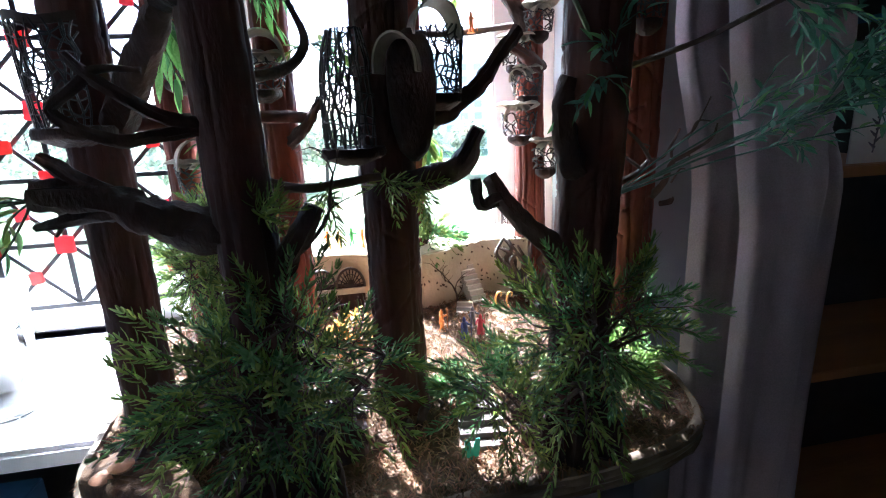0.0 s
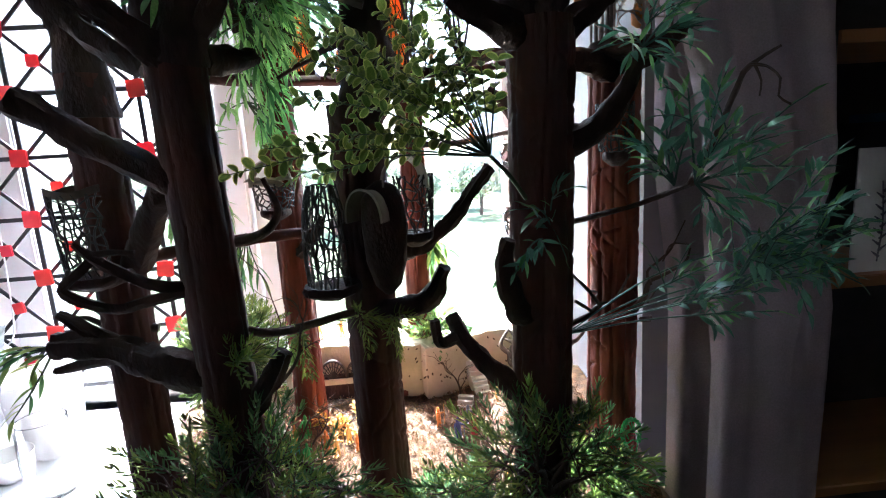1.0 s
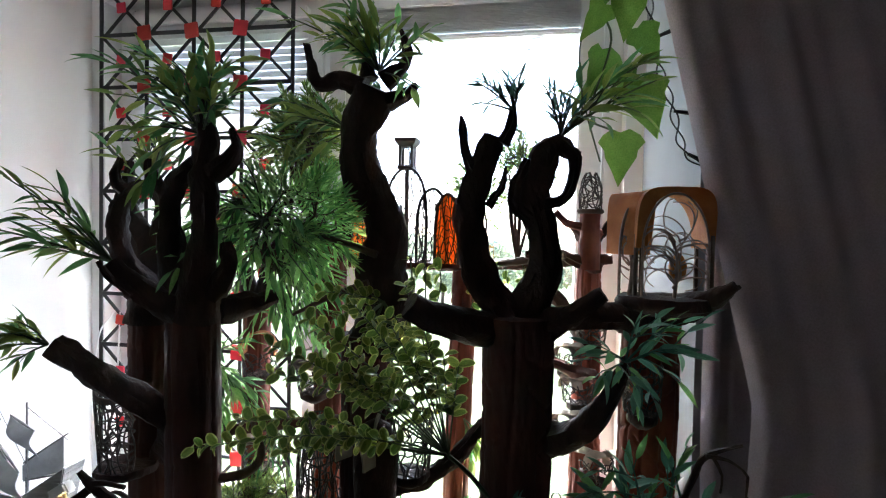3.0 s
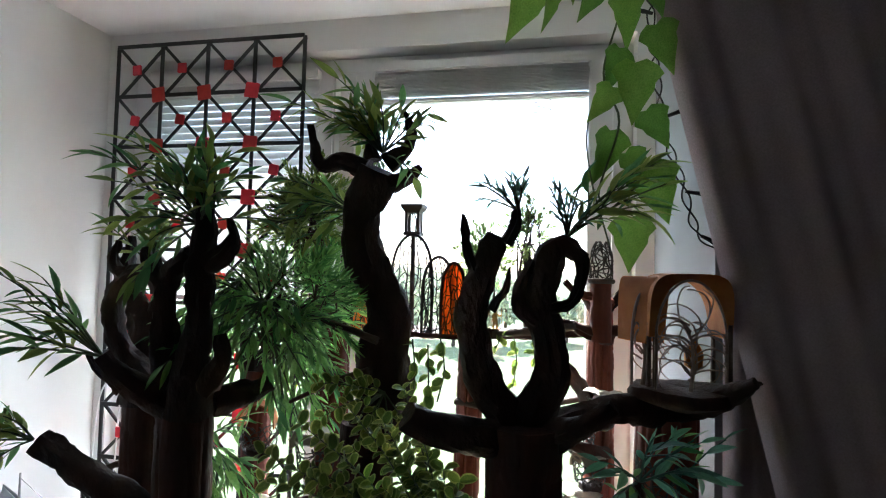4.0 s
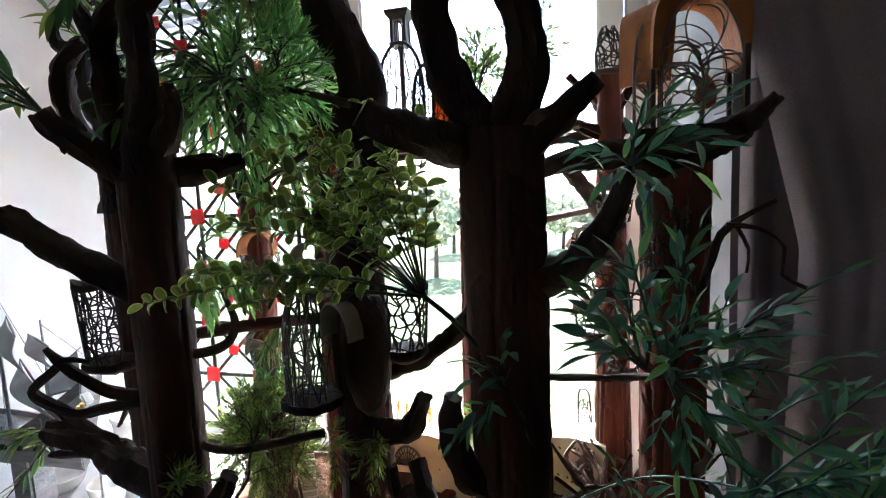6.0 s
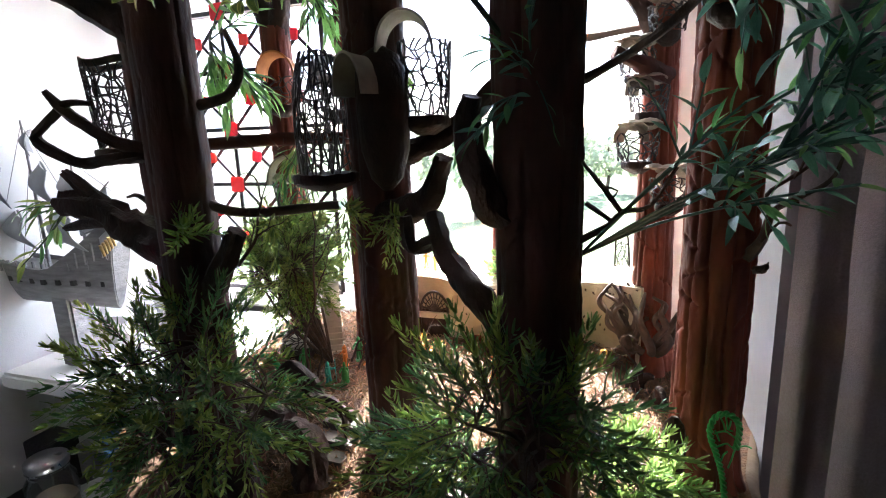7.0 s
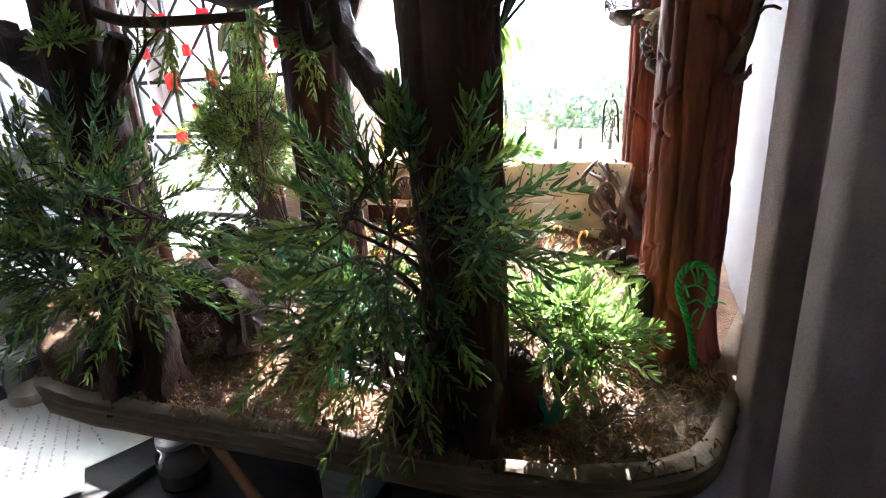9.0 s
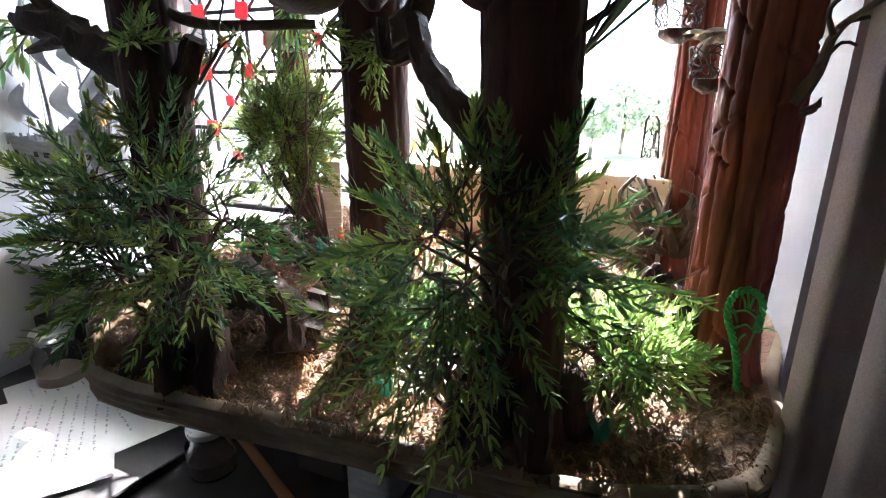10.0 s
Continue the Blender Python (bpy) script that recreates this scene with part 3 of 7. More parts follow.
limb(ta2, [(-0.215, 1.228, 1.262), (-0.250, 1.227, 1.284), (-0.270, 1.222, 1.282)], [0.006, 0.004, 0.002], "twig", TWIG, 0.001)
limb(ta2, [(-0.159, 1.222, 1.366), (-0.099, 1.168, 1.438), (-0.058, 1.125, 1.490)], [0.024, 0.02, 0.016], seed=24)


tb = tree("tree", "dark brown model tree with an S-shaped top and a cage house", AX_B(0.88))
trunk(tb, AX_B, 0.875, 1.58, 0.08, BARK, 31, 1.6, step=0.003)
limb(tb, [(0.188, 1.230, 1.550), (0.214, 1.230, 1.619), (0.208, 1.225, 1.678), (0.220, 1.220, 1.729), (0.210, 1.215, 1.772), (0.186, 1.210, 1.814), (0.177, 1.205, 1.852), (0.181, 1.200, 1.890), (0.195, 1.195, 1.919), (0.208, 1.190, 1.947)], [0.04, 0.0392, 0.0391, 0.031, 0.0302, 0.031, 0.0286, 0.0284, 0.032, 0.0301], "crown_limb", seg=24, seed=32)
limb(tb, [(0.192, 1.185, 1.946), (0.153, 1.185, 1.959), (0.122, 1.185, 1.955), (0.109, 1.185, 1.985), (0.101, 1.185, 2.015)], [0.0165, 0.013, 0.01, 0.0062, 0.0027], "horn", seed=33)
limb(tb, [(0.196, 1.190, 1.960), (0.190, 1.190, 1.985)], [0.0144, 0.0061], "horn", seed=34)
limb(tb, [(0.221, 1.185, 1.954), (0.248, 1.185, 1.974), (0.255, 1.185, 1.999), (0.244, 1.185, 2.028)], [0.0164, 0.0104, 0.0074, 0.0026], "horn", seed=35)
limb(tb, [(0.227, 1.185, 1.924), (0.253, 1.185, 1.936), (0.270, 1.185, 1.950)], [0.0149, 0.0103, 0.0048], "horn", seed=36)
limb(tb, [(0.216, 1.180, 1.705), (0.161, 1.180, 1.723), (0.088, 1.180, 1.741)], [0.0059, 0.0045, 0.0023], "twig", TWIG, 0.001, seed=38)
limb(tb, [(0.207, 1.170, 1.665), (0.156, 1.170, 1.646), (0.092, 1.170, 1.614)], [0.0058, 0.0048, 0.0026], "twig", TWIG, 0.001, seed=39)
limb(tb, [(0.202, 1.231, 1.329), (0.308, 1.229, 1.380), (0.391, 1.241, 1.474)], [0.016, 0.013, 0.009], seed=36)
limb(tb, [(0.188, 1.211, 1.259), (0.271, 1.168, 1.283), (0.305, 1.150, 1.337)], [0.02, 0.017, 0.011], seed=37)

tc = tree("tree", "dark brown model tree with a forked crown of curved horns", AX_C(0.88))
trunk(tc, AX_C, 0.875, 1.646, 0.08, BARK, 41, 1.25, step=0.003)
limb(tc, [(0.409, 1.055, 1.645), (0.382, 1.040, 1.690), (0.371, 1.030, 1.734), (0.371, 1.025, 1.772), (0.381, 1.020, 1.804), (0.392, 1.020, 1.833), (0.396, 1.020, 1.843)], [0.0233, 0.0197, 0.0178, 0.0177, 0.0153, 0.0158, 0.0116], "crown_limb", seg=18, seed=42)
limb(tc, [(0.378, 1.015, 1.796), (0.366, 1.015, 1.822), (0.362, 1.015, 1.848), (0.360, 1.015, 1.865)], [0.0089, 0.0058, 0.0048, 0.0019], "horn", seed=43)
limb(tc, [(0.405, 1.015, 1.834), (0.415, 1.015, 1.854), (0.416, 1.015, 1.874)], [0.0093, 0.0057, 0.0026], "horn", seed=44)
limb(tc, [(0.392, 1.010, 1.766), (0.405, 1.010, 1.787), (0.410, 1.010, 1.810)], [0.0041, 0.0033, 0.0013], "horn", seed=41)
limb(tc, [(0.430, 1.055, 1.647), (0.452, 1.040, 1.699), (0.449, 1.030, 1.742), (0.440, 1.025, 1.774), (0.445, 1.020, 1.802), (0.451, 1.020, 1.823), (0.464, 1.020, 1.833), (0.475, 1.020, 1.825), (0.485, 1.020, 1.820)], [0.0231, 0.018, 0.0162, 0.0166, 0.0159, 0.0159, 0.0107, 0.0081, 0.004], "crown_limb", seg=18, seed=45)
limb(tc, [(0.433, 1.015, 1.818), (0.420, 1.015, 1.791), (0.421, 1.015, 1.768), (0.436, 1.015, 1.754)], [0.0046, 0.0062, 0.0067, 0.0066], "horn", seed=46)
limb(tc, [(0.474, 1.018, 1.828), (0.482, 1.016, 1.818), (0.479, 1.015, 1.792), (0.470, 1.015, 1.776), (0.449, 1.015, 1.769)], [0.007, 0.0065, 0.0055, 0.005, 0.0061], "horn", seed=47)
limb(tc, [(0.463, 1.020, 1.831), (0.466, 1.020, 1.843)], [0.0056, 0.0025], "horn", seed=48)
limb(tc, [(0.410, 1.050, 1.625), (0.382, 1.020, 1.634), (0.355, 1.000, 1.643), (0.332, 0.990, 1.653), (0.315, 0.980, 1.665)], [0.0219, 0.0195, 0.018, 0.0165, 0.0135], seed=49)
limb(tc, [(0.442, 1.050, 1.626), (0.483, 1.020, 1.656), (0.512, 1.010, 1.679)], [0.0178, 0.0125, 0.0082], seed=50)
limb(tc, [(0.446, 1.060, 1.497), (0.488, 1.040, 1.520), (0.519, 1.030, 1.556), (0.532, 1.025, 1.588), (0.537, 1.020, 1.607)], [0.023, 0.0157, 0.0128, 0.009, 0.0041], seed=51)
limb(tc, [(0.412, 1.062, 1.283), (0.386, 1.042, 1.302), (0.372, 1.031, 1.335), (0.369, 1.027, 1.368), (0.375, 1.022, 1.394)], [0.021, 0.0175, 0.0145, 0.013, 0.0095], seed=54)
limb(tc, [(0.464, 1.060, 1.404), (0.521, 1.000, 1.428), (0.548, 0.950, 1.449), (0.563, 0.930, 1.459)], [0.004, 0.0032, 0.0032, 0.0028], "twig", TWIG, 0.001, seed=55)
limb(tc, [(0.553, 0.940, 1.454), (0.563, 0.925, 1.487), (0.574, 0.900, 1.546), (0.581, 0.895, 1.564), (0.602, 0.880, 1.580)], [0.0036, 0.0032, 0.0028, 0.0025, 0.0011], "twig", TWIG, 0.001, seed=56)
limb(tc, [(0.579, 0.890, 1.566), (0.595, 0.890, 1.564), (0.610, 0.890, 1.552), (0.609, 0.890, 1.536), (0.622, 0.890, 1.528)], [0.0018, 0.0013, 0.0011, 0.0009, 0.0009], "twig", TWIG, 0.001, seed=57)
limb(tc, [(0.584, 0.890, 1.565), (0.591, 0.890, 1.551), (0.590, 0.890, 1.537)], [0.0013, 0.0009, 0.0009], "twig", TWIG, 0.001, seed=58)
limb(tc, [(0.460, 1.070, 1.261), (0.487, 1.060, 1.278), (0.499, 1.060, 1.291), (0.521, 1.060, 1.296), (0.541, 1.060, 1.329)], [0.0043, 0.0032, 0.0031, 0.0022, 0.0011], "twig", TWIG, 0.001, seed=59)
limb(tc, [(0.464, 1.060, 1.334), (0.481, 1.050, 1.314), (0.497, 1.050, 1.292)], [0.0016, 0.002, 0.0024], "twig", TWIG, 0.001, seed=60)
limb(tc, [(0.467, 1.060, 1.298), (0.483, 1.060, 1.287), (0.491, 1.060, 1.280)], [0.0021, 0.0023, 0.0018], "twig", TWIG, 0.001, seed=61)
limb(tc, [(0.482, 1.050, 1.314), (0.494, 1.050, 1.310), (0.487, 1.050, 1.302)], [0.0011, 0.0009, 0.0009], "twig", TWIG, 0.001, seed=62)
limb(tc, [(0.419, 1.056, 1.146), (0.378, 1.066, 1.186), (0.326, 1.085, 1.237), (0.305, 1.105, 1.279)], [0.018, 0.016, 0.0135, 0.011], seed=52)
limb(tc, [(0.312, 1.085, 1.252), (0.287, 1.085, 1.247), (0.282, 1.085, 1.280)], [0.009, 0.008, 0.006], "prong", seed=53)


td = tree("tree", "reddish brown model tree carrying an orange-roofed cage house", AX_D(0.88))
trunk(td, AX_D, 0.875, 1.632, 0.086, BARK_RED, 61, depth=0.11, plates=10, step=0.003)
limb(td, [(0.614, 1.280, 1.622), (0.661, 1.250, 1.640), (0.688, 1.220, 1.660), (0.703, 1.200, 1.676)], [0.0298, 0.0211, 0.0139, 0.0075], seed=62)
limb(td, [(0.606, 1.280, 1.615), (0.542, 1.230, 1.624), (0.484, 1.200, 1.619), (0.446, 1.190, 1.606)], [0.0256, 0.0187, 0.0142, 0.0087], seed=63)
limb(td, [(0.641, 1.270, 1.205), (0.651, 1.250, 1.231), (0.656, 1.240, 1.263), (0.667, 1.220, 1.278), (0.694, 1.200, 1.302), (0.703, 1.200, 1.326)], [0.0081, 0.0053, 0.004, 0.0033, 0.0025, 0.0012], "twig", TWIG, 0.001, seed=64)
limb(td, [(0.653, 1.230, 1.261), (0.647, 1.230, 1.284), (0.668, 1.230, 1.302), (0.687, 1.230, 1.320), (0.710, 1.230, 1.366)], [0.0028, 0.0022, 0.0022, 0.0016, 0.001], "twig", TWIG, 0.001, seed=65)
limb(td, [(0.661, 1.230, 1.272), (0.684, 1.230, 1.273), (0.711, 1.230, 1.234)], [0.0017, 0.0016, 0.0009], "twig", TWIG, 0.001, seed=66)
limb(td, [(0.643, 1.220, 1.233), (0.658, 1.220, 1.255), (0.670, 1.220, 1.252)], [0.002, 0.0017, 0.0009], "twig", TWIG, 0.001, seed=67)
limb(td, [(0.643, 1.250, 1.194), (0.651, 1.230, 1.201), (0.652, 1.225, 1.208)], [0.0036, 0.0041, 0.0017], "prong", seed=68)
limb(td, [(0.667, 1.220, 1.302), (0.683, 1.220, 1.329), (0.712, 1.220, 1.327)], [0.0013, 0.001, 0.0009], "twig", TWIG, 0.001, seed=69)

g = Geo()
for ring_r, ring_z in ((0.5, 0.89), (0.95, 0.905), (1.0, 0.93), (0.95, 0.955), (0.7, 0.975), (0.25, 0.985)):
    g.v.extend((0.572 + 0.017 * ring_r * math.cos(2 * math.pi * k / 14), 1.268 + 0.012 * ring_r * math.sin(2 * math.pi * k / 14), ring_z) for k in range(14))
g.f = [(i * 14 + k, i * 14 + (k + 1) % 14, (i + 1) * 14 + (k + 1) % 14, (i + 1) * 14 + k) for i in range(5) for k in range(14)] + [tuple(range(13, -1, -1)), tuple(70 + k for k in range(14))]
part("door", g, BARK_DARK, td, "small dark arched door at the foot of the trunk")
te = tree("tree", "orange-brown model tree with spiral balconies, by the window", AX_E(0.9))
trunk(te, AX_E, 0.89, 1.73, 0.08, BARK_RED, 71, taper=0.4, depth=0.09, plates=9, step=0.003)
limb(te, [(0.575, 1.620, 1.743), (0.535, 1.600, 1.758), (0.506, 1.590, 1.765), (0.478, 1.580, 1.788)], [0.012, 0.0095, 0.008, 0.005], mat=BARK_RED, seed=74)
limb(te, [(0.575, 1.620, 1.671), (0.531, 1.600, 1.686), (0.484, 1.590, 1.702), (0.419, 1.580, 1.696)], [0.016, 0.0135, 0.011, 0.0085], mat=BARK, seed=75)
limb(te, [(0.567, 1.600, 1.443), (0.519, 1.560, 1.462), (0.476, 1.540, 1.482)], [0.015, 0.013, 0.01], mat=BARK, seed=76)
limb(te, [AX_E(1.71), (0.538, 1.635, 1.737), (0.516, 1.630, 1.762)], [0.015, 0.012, 0.007], seed=73)
limb(te, [AX_E(1.715), (0.578, 1.630, 1.745), (0.599, 1.625, 1.775)], [0.014, 0.011, 0.006], seed=74)
limb(te, [AX_E(1.5), (0.502, 1.620, 1.587), (0.455, 1.610, 1.631)], [0.02, 0.016, 0.009], seed=72)
tf = tree("tree", "reddish model tree standing behind the others", AX_F(0.9))
trunk(tf, AX_F, 0.89, 1.72, 0.065, BARK_RED, 81, depth=0.08)
limb(tf, [AX_F(1.66), (0.05, 1.49, 1.762), (0.04, 1.48, 1.832)], [0.026, 0.02, 0.008], seed=82)
limb(tf, [AX_F(1.68), (-0.02, 1.49, 1.772), (-0.05, 1.48, 1.812)], [0.024, 0.018, 0.008], seed=83)
limb(tf, [AX_F(1.3), (0.061, 1.447, 1.340), (0.094, 1.418, 1.391)], [0.014, 0.011, 0.006], seed=84)
tg = tree("tree", "orange-brown model tree standing against the window", AX_G(0.9))
trunk(tg, AX_G, 0.89, 1.68, 0.058, BARK_RED, 91, 1.7, depth=0.1)
limb(tg, [AX_G(0.93), (0.235, 1.6, 0.945), (0.2, 1.58, 0.93)], [0.02, 0.014, 0.008], "root", BARK_RED, seed=92)
limb(tg, [AX_G(0.93), (0.305, 1.6, 0.945), (0.335, 1.58, 0.93)], [0.02, 0.014, 0.008], "root", BARK_RED, seed=93)
th = tree("tree", "reddish model tree with a small house on its side", AX_H(0.9))
trunk(th, AX_H, 0.89, 1.58, 0.06, BARK_RED, 95, depth=0.08)
limb(th, [AX_H(1.55), (-0.14, 1.52, 1.640), (-0.13, 1.5, 1.711)], [0.026, 0.018, 0.007], seed=96)
limb(th, [AX_H(1.55), (-0.2, 1.52, 1.651), (-0.22, 1.5, 1.691)], [0.024, 0.017, 0.007], seed=97)


# ---- foliage ----
def leaf_mesh(name, mat, width, fold=0.25, curl=0.15, shape="lance", rim=None):
    """One leaf of length 1 along +Y."""
    ts = (0.0, 0.07, 0.2, 0.34, 0.47, 0.72, 1.0) if shape == "heart" else (0.0, 0.12, 0.3, 0.5, 0.7, 0.88, 1.0)
    prof = {"lance": (0.04, 0.55, 0.95, 1.0, 0.75, 0.35, 0.0), "oval": (0.06, 0.6, 0.95, 1.0, 0.92, 0.6, 0.05),
            "heart": (0.4, 0.84, 1.04, 0.74, 0.7, 0.34, 0.0)}[shape]
    v, f = [], []
    for t, w in zip(ts, prof):
        z = -curl * t * t
        hw = w * width / 2
        back = 0.14 * w if shape == "heart" and t == 0 else 0.0
        cols = (-1, -0.7, 0, 0.7, 1) if rim else (-1, 0, 1)
        v += [(c * hw, t - back * abs(c), z + fold * hw * abs(c)) for c in cols]
    w_ = len(cols)
    for k in range(len(ts) - 1):
        f += [(w_ * k + j, w_ * k + j + 1, w_ * (k + 1) + j + 1, w_ * (k + 1) + j) for j in range(w_ - 1)]
    g = Geo()
    g.add(v, f)
    me = g.mesh(name, mat)
    if rim:
        me.materials.append(rim)
        me.polygons.foreach_set("material_index", [int(i % 4 in (0, 3) or i >= 20) for i in range(len(f))])
    return me


def leaf_pose(p, d, up, length, roll=0.0):
    d = Vector(d).normalized()
    up = Vector(up)
    x = d.cross(up)
    x = x.normalized() if x.length > 1e-6 else d.orthogonal().normalized()
    z = x.cross(d)
    m = Matrix((x, d, z)).transposed().to_4x4()
    return Matrix.Translation(p) @ m @ Matrix.Rotation(roll, 4, "Y") @ Matrix.Scale(length, 4)


BAMBOO = [leaf_mesh("leaf", LEAF_BAMBOO, 0.23, 0.3, 0.18), leaf_mesh("leaf", LEAF_BAMBOO, 0.19, 0.4, 0.3), leaf_mesh("leaf", LEAF_BAMBOO_Y, 0.24, 0.3, 0.12), leaf_mesh("leaf", LEAF_BAMBOO_Y, 0.2, 0.35, 0.2), leaf_mesh("leaf", LEAF_BAMBOO_Y, 0.26, 0.3, 0.25)]
TEAL = [leaf_mesh("leaf", LEAF_TEAL, 0.3, 0.35, 0.25), leaf_mesh("leaf", LEAF_TEAL, 0.24, 0.4, 0.1), leaf_mesh("leaf", LEAF_BAMBOO, 0.21, 0.3, 0.2)]
THIN = [leaf_mesh("leaf", LEAF_TEAL, 0.16, 0.4, 0.1), leaf_mesh("leaf", LEAF_TEAL, 0.12, 0.4, 0.2)]
FINE = [leaf_mesh("leaf", LEAF_BAMBOO, 0.11, 0.4, 0.2), leaf_mesh("leaf", LEAF_LIGHT, 0.1, 0.4, 0.25)]
LEAF_RIM = material("leaf_rim", (0.3, 0.37, 0.08), (0.44, 0.49, 0.15), 60, 0.4, 0.0, translucent=0.5, vary=0.3)
BOX = [leaf_mesh("leaf", LEAF_BOX, 0.7, 0.4, 0.2, "oval", LEAF_RIM), leaf_mesh("leaf", LEAF_BOX, 0.62, 0.5, 0.3, "oval", LEAF_RIM), leaf_mesh("leaf", LEAF_BOX, 0.66, 0.35, 0.1, "oval", LEAF_RIM)]
FERN = [leaf_mesh("leaf", LEAF_FERN, 0.15, 0.35, 0.2), leaf_mesh("leaf", LEAF_FERN, 0.19, 0.4, 0.3), leaf_mesh("leaf", LEAF_BAMBOO, 0.2, 0.35, 0.15)]
HEART = [leaf_mesh("leaf", LEAF_IVY, 0.82, 0.25, 0.15, "heart"), leaf_mesh("leaf", LEAF_IVY, 0.74, 0.45, 0.3, "heart")]


def tuft(name, label, origin, main, spread, stems, reach, leaf_len, leaves, seed, per=8, droop=0.25, thin=0.0011, cat="foliage", stem_mat=None, first=0.25):
    """A spray of artificial leaves: thin stems fanning out from one point, leaves in pairs along them."""
    rnd = random.Random(seed)
    ob = thing(name, label, cat, origin, "leaf sprays")
    o, main = Vector(origin), Vector(main).normalized()
    for s in range(stems):
        d = main + Vector((rnd.gauss(0, 1), rnd.gauss(0, 1), rnd.gauss(0, 1))) * spread
        d.normalize()
        L = reach * rnd.uniform(0.6, 1.1)
        side = d.orthogonal().normalized()
        bend = Vector((rnd.uniform(-1, 1), rnd.uniform(-1, 1), -0.6)) * L * droop
        pts = [o, o + d * L * 0.4 + bend * 0.12, o + d * L * 0.75 + bend * 0.5, o + d * L + bend]
        line, _ = smooth_line(pts, [0] * 4, L / 24)
        g = Geo()
        g.tube(pts, [thin * 1.5, thin * 1.2, thin, thin * 0.6], 5, L / 12)
        st = part("stem", g, stem_mat or STEM, ob)
        for k in range(per):
            t = first + (1 - first) * (k + 0.5) / per
            i = min(len(line) - 2, int(t * (len(line) - 1)))
            q, tan = line[i], (line[i + 1] - line[i]).normalized()
            side = (Matrix.Rotation(radians(rnd.uniform(70, 200)), 3, tan) @ side)
            side = (side - tan * side.dot(tan)).normalized()
            ang = rnd.uniform(0.35, 0.85) * (1 - 0.6 * (k == per - 1))
            ld = tan * math.cos(ang) + side * math.sin(ang) + Vector((0, 0, -0.12))
            lf = part("leaf", rnd.choice(leaves), None, st)
            lf.matrix_basis = leaf_pose(q, ld, Vector((0, 0, 1)) + side * 0.3, leaf_len * rnd.uniform(0.7, 1.15), rnd.uniform(-0.6, 0.6))
    return ob


def strand_spray(name, label, origin, ends, leaf_len, leaves, seed, first=0.3, per=7, stem_mat=None, twigs=2):
    """A spray whose stems run out to given tips, with leaf pairs and short side twigs along their outer part."""
    rnd = random.Random(seed)
    ob = thing(name, label, "foliage", origin, "leaf sprays")
    o = Vector(origin)
    for e in ends:
        e = Vector(e)
        L = (e - o).length
        sag = Vector((rnd.uniform(-0.08, 0.08), rnd.uniform(-0.06, 0.06), rnd.uniform(0.02, 0.12))) * L
        main = [o, o.lerp(e, 0.4) + sag, o.lerp(e, 0.75) + sag * 0.7, e]
        runs = [(main, first, per, 0.0014)]
        for k in range(twigs):
            t = first + (0.9 - first) * rnd.random()
            p = o.lerp(e, t) + sag * (0.9 if t < 0.7 else 0.5)
            d = (e - o).normalized() + Vector((rnd.gauss(0, 0.6), rnd.gauss(0, 0.5), rnd.gauss(0, 0.6)))
            q = p + d.normalized() * rnd.uniform(0.03, 0.05)
            runs.append(([p, p.lerp(q, 0.5) + Vector((0, 0, 0.003)), q], 0.15, max(3, per // 2), 0.0009))
        for pts, f0, n_, r in runs:
            line, _ = smooth_line(pts, [0] * len(pts), 0.004)
            st = part("stem", Geo().tube(pts, [r * (1 - 0.5 * j / (len(pts) - 1)) for j in range(len(pts))], 5, 0.012), stem_mat or STEM, ob)
            side = Vector((rnd.gauss(0, 1), rnd.gauss(0, 1), rnd.gauss(0, 1)))
            for k in range(n_):
                i = min(len(line) - 2, int((f0 + (1 - f0) * (k + 0.7) / n_) * (len(line) - 1)))
                tan = (line[i + 1] - line[i]).normalized()
                side = Matrix.Rotation(radians(rnd.uniform(120, 220)), 3, tan) @ side
                side = (side - tan * side.dot(tan)).normalized()
                ang = rnd.uniform(0.4, 0.95) * (0.3 if k == n_ - 1 else 1)
                lf = part("leaf", rnd.choice(leaves), None, st)
                lf.matrix_basis = leaf_pose(line[i], tan * math.cos(ang) + side * math.sin(ang), Vector((0, -0.3, 1)) + side * 0.4, leaf_len * rnd.uniform(0.65, 1.2), rnd.uniform(-0.7, 0.7))
    return ob


STEM = material("green_stem", (0.03, 0.06, 0.02), (0.07, 0.1, 0.04), 60, 0.5, 0.2, 200)
STEM_TEAL = material("teal_stem", (0.02, 0.07, 0.05), (0.04, 0.12, 0.08), 60, 0.45, 0.2, 200)


